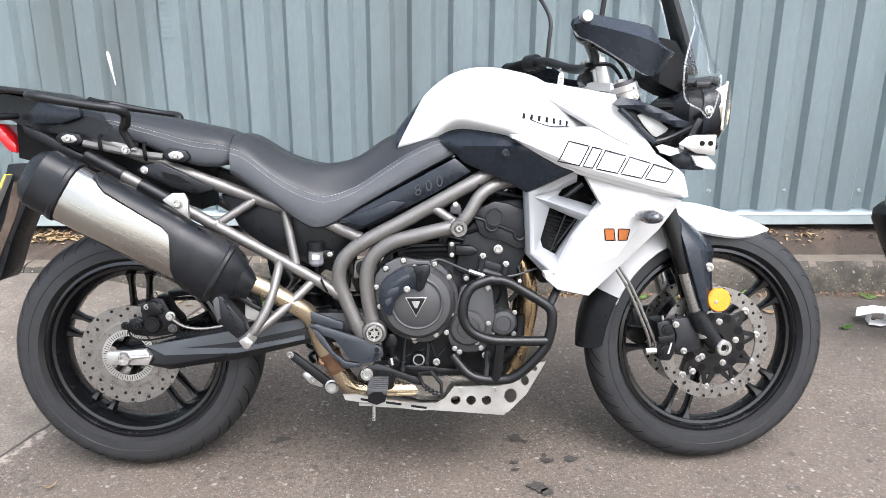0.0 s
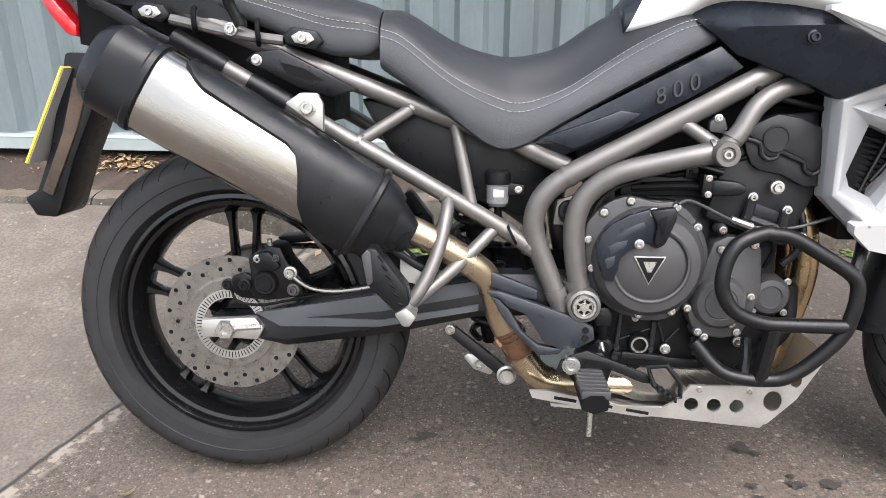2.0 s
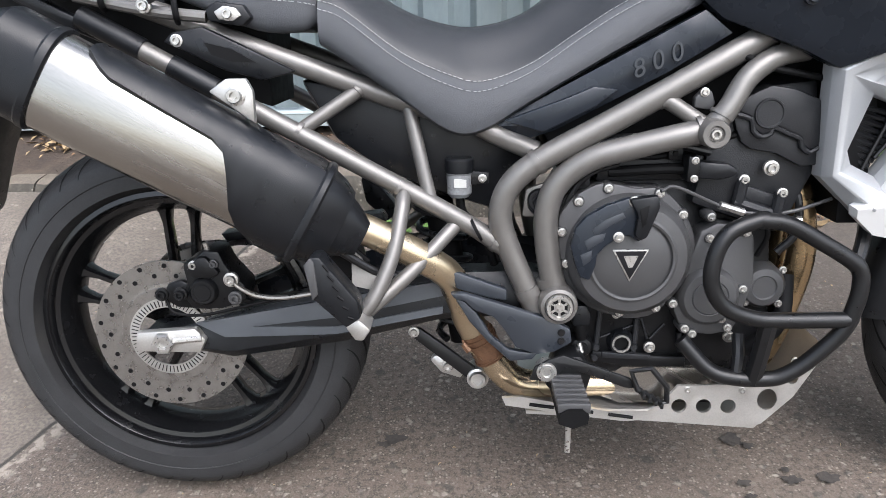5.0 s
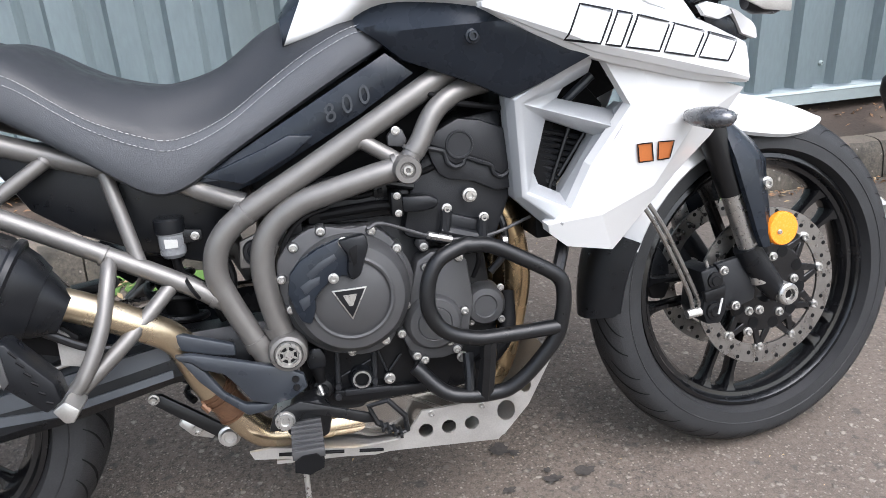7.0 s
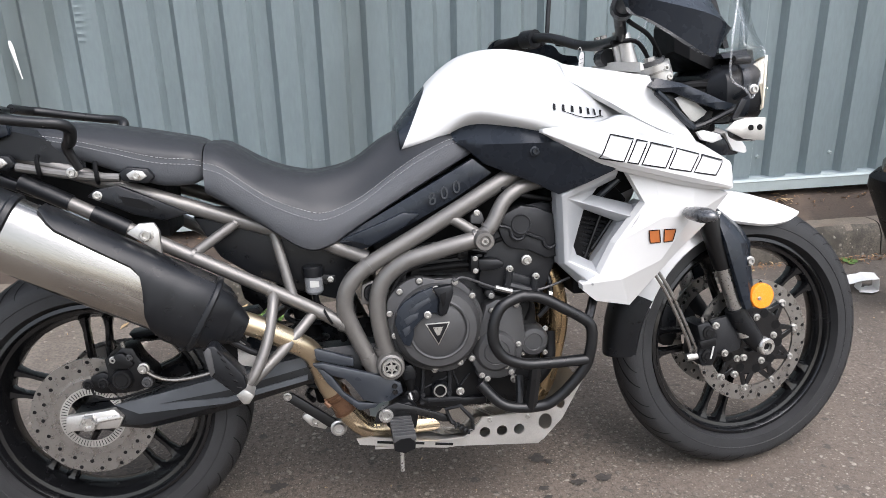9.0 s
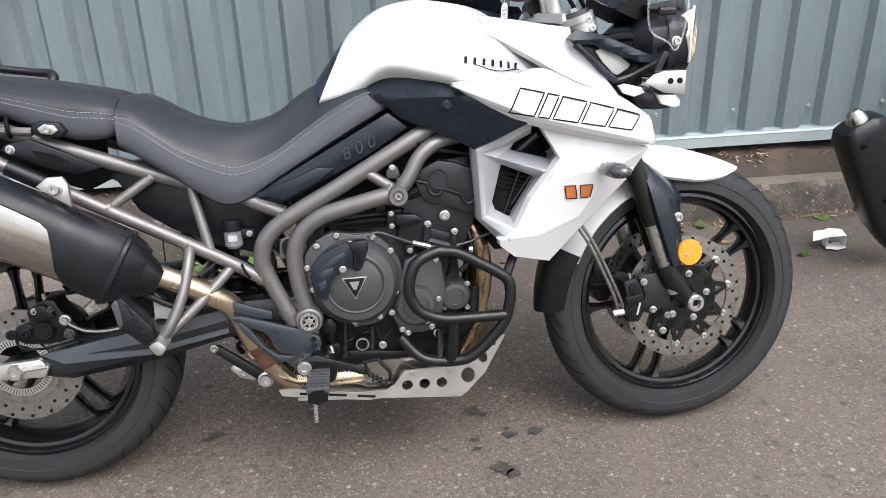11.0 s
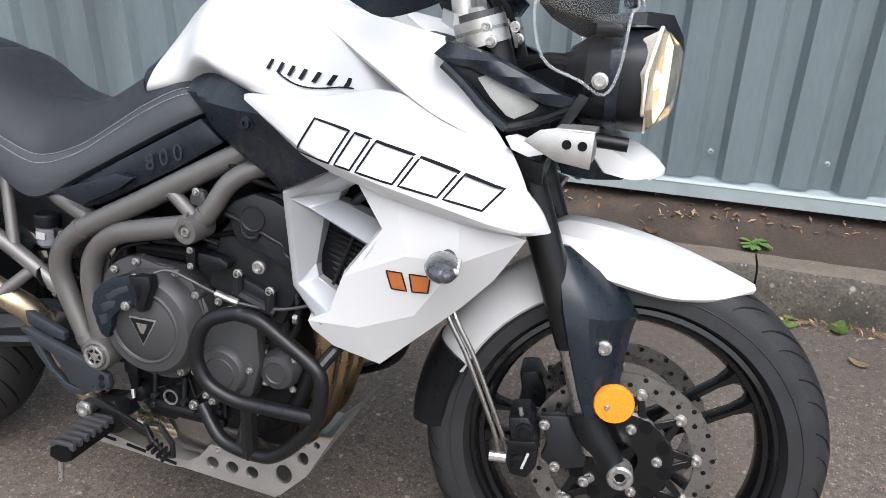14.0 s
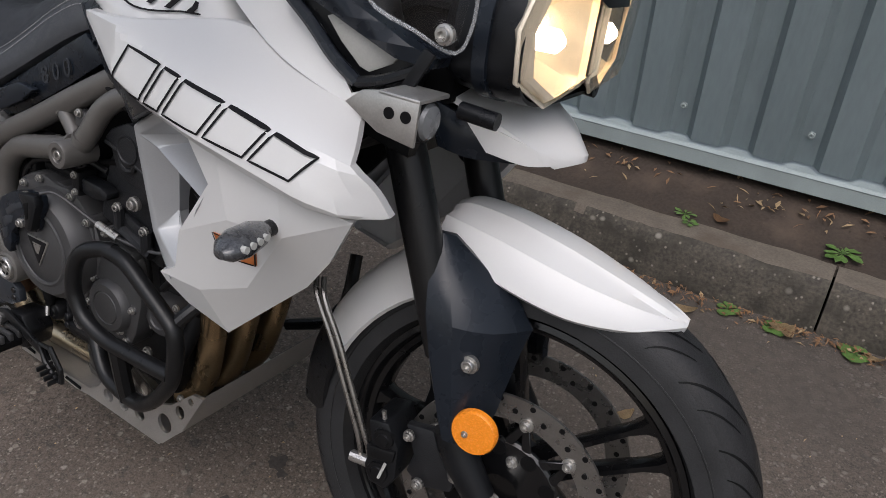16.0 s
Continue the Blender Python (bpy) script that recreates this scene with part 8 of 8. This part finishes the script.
litter("leaf_litter", 420, -1.5, 4.5, 1.33, 0.03, 0.024, DRYLEAF, "brown leaf litter along the foot of the fence", 1)
litter("leaf_litter", 60, -1.5, 4.5, 1.31, 0.04, 0.024, PALELEAF, "pale dry leaf scraps along the fence", 2)
litter("needle_litter", 900, 0.9, 3.2, 1.0, 0.018, 0.016, DRYLEAF, "brown needles and scraps at the foot of the kerb", 3)
litter("needle_litter", 60, 0.9, 3.2, 0.99, 0.03, 0.024, PALELEAF, "pale scraps at the foot of the kerb", 4)
litter("leaf_litter", 90, 0, 0, 1.315, 0.02, 0.045, PALELEAF, "heap of pale dry leaves by the fence", 5, 0.07, -0.84)
litter("leaf_litter", 26, 0, 0, 1.30, 0.025, 0.034, PALELEAF, "heap of pale dry leaves by the fence", 6, 0.07, 2.42)
litter("leaf_litter", 22, 0, 0, 1.30, 0.02, 0.03, PALELEAF, "few pale dry leaves by the fence", 7, 0.10, 1.72)
litter("leaf_litter", 60, 0, 0, 1.0, 0.05, 0.04, PALELEAF, "yellow dry leaves at the kerb", 8, 0.12, 0.05)
litter("soil_crumbs", 700, -1.5, 4.5, 1.25, 0.05, 0.010, SOIL, "crumbs of soil", 9)
litter("pale_specks", 500, -1.0, 3.5, 0.3, 0.5, 0.008, PALELEAF, "pale specks scattered on the tarmac", 10)


def weed(x, y, leaves, size, spread, seed, label, broad=0.5, m=GREEN):
    """A small plant: leaves on short stalks round a root."""
    rnd = random.Random(seed)
    root = tagged(new("weed"), label, "weed", "weeds along the kerb")
    root.location = (x, y, surface_z(x, y))
    for i in range(leaves):
        a = 2 * math.pi * i / leaves + rnd.uniform(-0.3, 0.3)
        ln = size * rnd.uniform(0.7, 1.2)
        lift = rnd.uniform(0.15, 0.6)
        d = Vector((math.cos(a), math.sin(a), lift)).normalized()
        side = Vector((-math.sin(a), math.cos(a), 0))
        bm = bmesh.new()
        rows = []
        for k in range(7):
            t = k / 6
            w = ln * broad * (0.10 if t < 0.3 else math.sin(math.pi * (t - 0.3) / 0.72) ** 0.7) * (1 + 0.2 * rnd.uniform(-1, 1))
            c = d * ln * t * spread + Vector((0, 0, -0.35 * ln * t * t))
            c.z = max(c.z, 0.003)
            rows.append([bm.verts.new(c + side * w * s + Vector((0, 0, 0.003 * abs(s)))) for s in (-0.5, 0, 0.5)])
        for p, q in zip(rows, rows[1:]):
            for j in range(2):
                bm.faces.new((p[j], p[j + 1], q[j + 1], q[j]))
        part("weed_leaf", bm, m, root)
    return root


weed(1.669, 1.005, 6, 0.035, 1.0, 1, "small green weed at the foot of the kerb", 0.8)
weed(1.786, 1.0, 6, 0.038, 1.0, 2, "small green weed at the foot of the kerb", 0.8)
weed(1.972, 1.0, 7, 0.042, 1.0, 3, "small green weed at the foot of the kerb", 0.8)
weed(1.873, 1.225, 16, 0.062, 1.0, 4, "green rosette weed growing behind the kerb", 0.35)
weed(1.473, 1.20, 8, 0.035, 1.0, 5, "tiny green weed behind the kerb", 0.3)
weed(1.50, 1.14, 5, 0.025, 1.0, 6, "tiny yellow-green weed on the kerb", 0.6)
weed(0.30, 0.99, 12, 0.13, 1.0, 7, "bright green weed at the kerb behind the machine", 0.45)
weed(0.16, 1.0, 9, 0.10, 1.0, 8, "bright green weed at the kerb behind the machine", 0.45)
weed(2.62, 0.99, 7, 0.04, 1.0, 9, "small green weed at the foot of the kerb", 0.8)


def paper():
    """A crumpled folded paper cup sleeve lying open."""
    bm = bmesh.new()
    g = [[(-0.07, -0.03, 0.035), (0.0, -0.035, 0.050), (0.055, -0.030, 0.048)],
         [(-0.045, 0.02, 0.052), (0.01, 0.02, 0.060), (0.058, 0.018, 0.058)]]
    top = [[bm.verts.new(p) for p in r] for r in g]
    for a, b in zip(top, top[1:]):
        for j in range(2):
            bm.faces.new((a[j], a[j + 1], b[j + 1], b[j]))
    low = [[bm.verts.new(p) for p in r] for r in ([(0.055, -0.030, 0.048), (0.062, 0.02, 0.058)], [(0.058, -0.035, 0.004), (0.066, 0.02, 0.002)], [(0.02, -0.05, 0.002), (0.03, 0.02, 0.001)], [(-0.02, -0.042, 0.006), (-0.005, 0.02, 0.002)], [(-0.005, -0.02, 0.035), (0.0, 0.02, 0.045)])]
    for a, b in zip(low, low[1:]):
        bm.faces.new((a[0], a[1], b[1], b[0]))
    bmesh.ops.subdivide_edges(bm, edges=bm.edges[:], cuts=2, use_grid_fill=True)
    for v in bm.verts:
        v.co += Vector((0, 0, 0.003)) * noise.noise(v.co * 60)
        v.co.z = max(v.co.z, 0.0008)
    bmesh.ops.solidify(bm, geom=bm.faces[:], thickness=0.0008)
    ob = part("paper_scrap", bm, PAPER, angle=15)
    ob.matrix_world = pose(2.50, 0.765, ground_height(2.5, 0.765), 0, 0, -4)
    return tagged(ob, "crumpled white paper wrapper lying on the tarmac", "litter")


paper()


def stain(x, y, r, seed):
    rnd = random.Random(seed)
    bm = bmesh.new()
    n = 22
    vs = []
    for i in range(n):
        a = 2 * math.pi * i / n
        q = r * (0.75 + 0.5 * noise.noise((math.cos(a) * 1.6 + seed, math.sin(a) * 1.6, 0)) + 0.12 * rnd.uniform(-1, 1))
        px, py = x + q * math.cos(a) * 1.3, y + q * math.sin(a)
        vs.append(bm.verts.new((px, py, ground_height(px, py) + 0.0042)))
    bm.faces.new(vs)
    part("oil_stain", bm, STAIN, ground_ob, "dark oil stain")


STAIN = mat("oil_stain", (0.034, 0.029, 0.025), 0.75, scale=60, vary=0.5, bump=0.5, fine=150)
for i, (x, y, r) in enumerate(((1.037, 0.029, 0.022), (1.060, 0.010, 0.012), (1.112, -0.087, 0.016), (1.108, -0.06, 0.010), (1.18, -0.082, 0.020), (1.019, -0.095, 0.012), (0.355, 0.036, 0.024), (0.335, 0.02, 0.012), (1.068, -0.212, 0.028), (1.09, -0.235, 0.018), (1.02, -0.13, 0.010))):
    stain(x, y, r, i)


def drip(x, z0, z1, w):
    """A run of white paint down the sheet."""
    bm = bmesh.new()
    rows = []
    for k in range(10):
        t = k / 9
        hw = w * (1 - t) ** 1.5 + 0.0016
        hw *= 0.35 + 0.65 * min(1, t * 6) if t < 0.17 else 1
        rows.append([(x + 0.018 * t - hw, 1.3505, z0 + (z1 - z0) * t), (x + 0.018 * t + hw, 1.3505, z0 + (z1 - z0) * t)])
    bm = loft([[a, b, (b[0], 1.3535, b[2]), (a[0], 1.3535, a[2])] for a, b in rows])
    return tagged(part("paint_drip", bm, PAPER), "run of white paint on the fence", "paint")


drip(-0.534, 1.02, 0.886, 0.008)


# ---- the neighbouring machine: only its silencer comes into view ----
def neighbour():
    root = tagged(new("motorcycle"), "second motorcycle with a fat matt black silencer", "motorcycle")
    a, b = Vector((2.400, 0.585, 0.572)), Vector((2.640, 0.585, 0.12))
    d = (b - a).normalized()
    u = Vector((d.z, 0, -d.x))
    rows = []
    for t, hw, hy in ((0.0, 0.050, 0.040), (0.02, 0.068, 0.052), (0.08, 0.082, 0.060), (0.55, 0.082, 0.060), (0.75, 0.078, 0.058), (0.95, 0.05, 0.045), (1.05, 0.03, 0.03)):
        c = a.lerp(b, t)
        rows.append([c + u * hw * math.copysign(abs(math.cos(q)) ** 0.42, math.cos(q)) + Vector((0, hy * math.copysign(abs(math.sin(q)) ** 0.42, math.sin(q)), 0)) for q in (2 * math.pi * j / 28 for j in range(28))])
    sil = part("silencer", loft(rows), PLASTIC, root, "matt black silencer with a bare metal tip")
    tip = []
    for t, k in ((-0.075, 0.35), (-0.06, 0.62), (-0.02, 0.86), (0.0, 0.95)):
        c = a.lerp(b, t)
        tip.append([c + u * 0.038 * k * math.cos(q) + Vector((0, 0.036 * k * math.sin(q), 0)) for q in (2 * math.pi * j / 24 for j in range(24))])
    part("tip", loft(tip), STEEL, sil, "bare metal silencer tip")
    part("slot", tube([a.lerp(b, 0.66) + u * 0.03 + Vector((0, -0.060, 0)), a.lerp(b, 0.66) - u * 0.05 + Vector((0, -0.058, 0))], 0.006, 8), DARK, sil)
    for t, k in ((0.12, 0.035), (0.56, 0.02)):
        p = a.lerp(b, t) + u * k
        bolt(sil, p.x, p.y - 0.061, p.z, 0.008, DARK)
    part("exhaust_pipe", tube([b, (2.75, 0.62, 0.16), (3.3, 0.64, 0.22), (3.7, 0.64, 0.30)], 0.025, 12), DARK, root)
    wheel_b = part("rear_wheel", lathe([(0.16, -0.05), (0.23, -0.06), (0.30, -0.05), (0.32, 0.0), (0.30, 0.05), (0.23, 0.06), (0.16, 0.05)], 3.42, 0.335, 48, True, None, 0.78), RUBBER, root, "black rear wheel")
    part("body", loft([[(x, 0.78 - w, z0), (x, 0.78 + w, z0), (x, 0.78 + w, z1), (x, 0.78 - w, z1)] for x, w, z0, z1 in ((3.1, 0.08, 0.72, 0.86), (3.6, 0.14, 0.40, 0.84), (4.2, 0.16, 0.35, 0.9), (4.5, 0.1, 0.5, 1.0))]), DARK, root, "black bodywork")
    part("rear_fender", plate([(2.70, 0.70), (2.76, 0.69), (2.9, 0.74), (3.2, 0.80), (3.15, 0.86), (2.8, 0.76)], 0.70, 0.86, 0.006), PLASTIC, root, "black tail end")
    return root


neighbour()
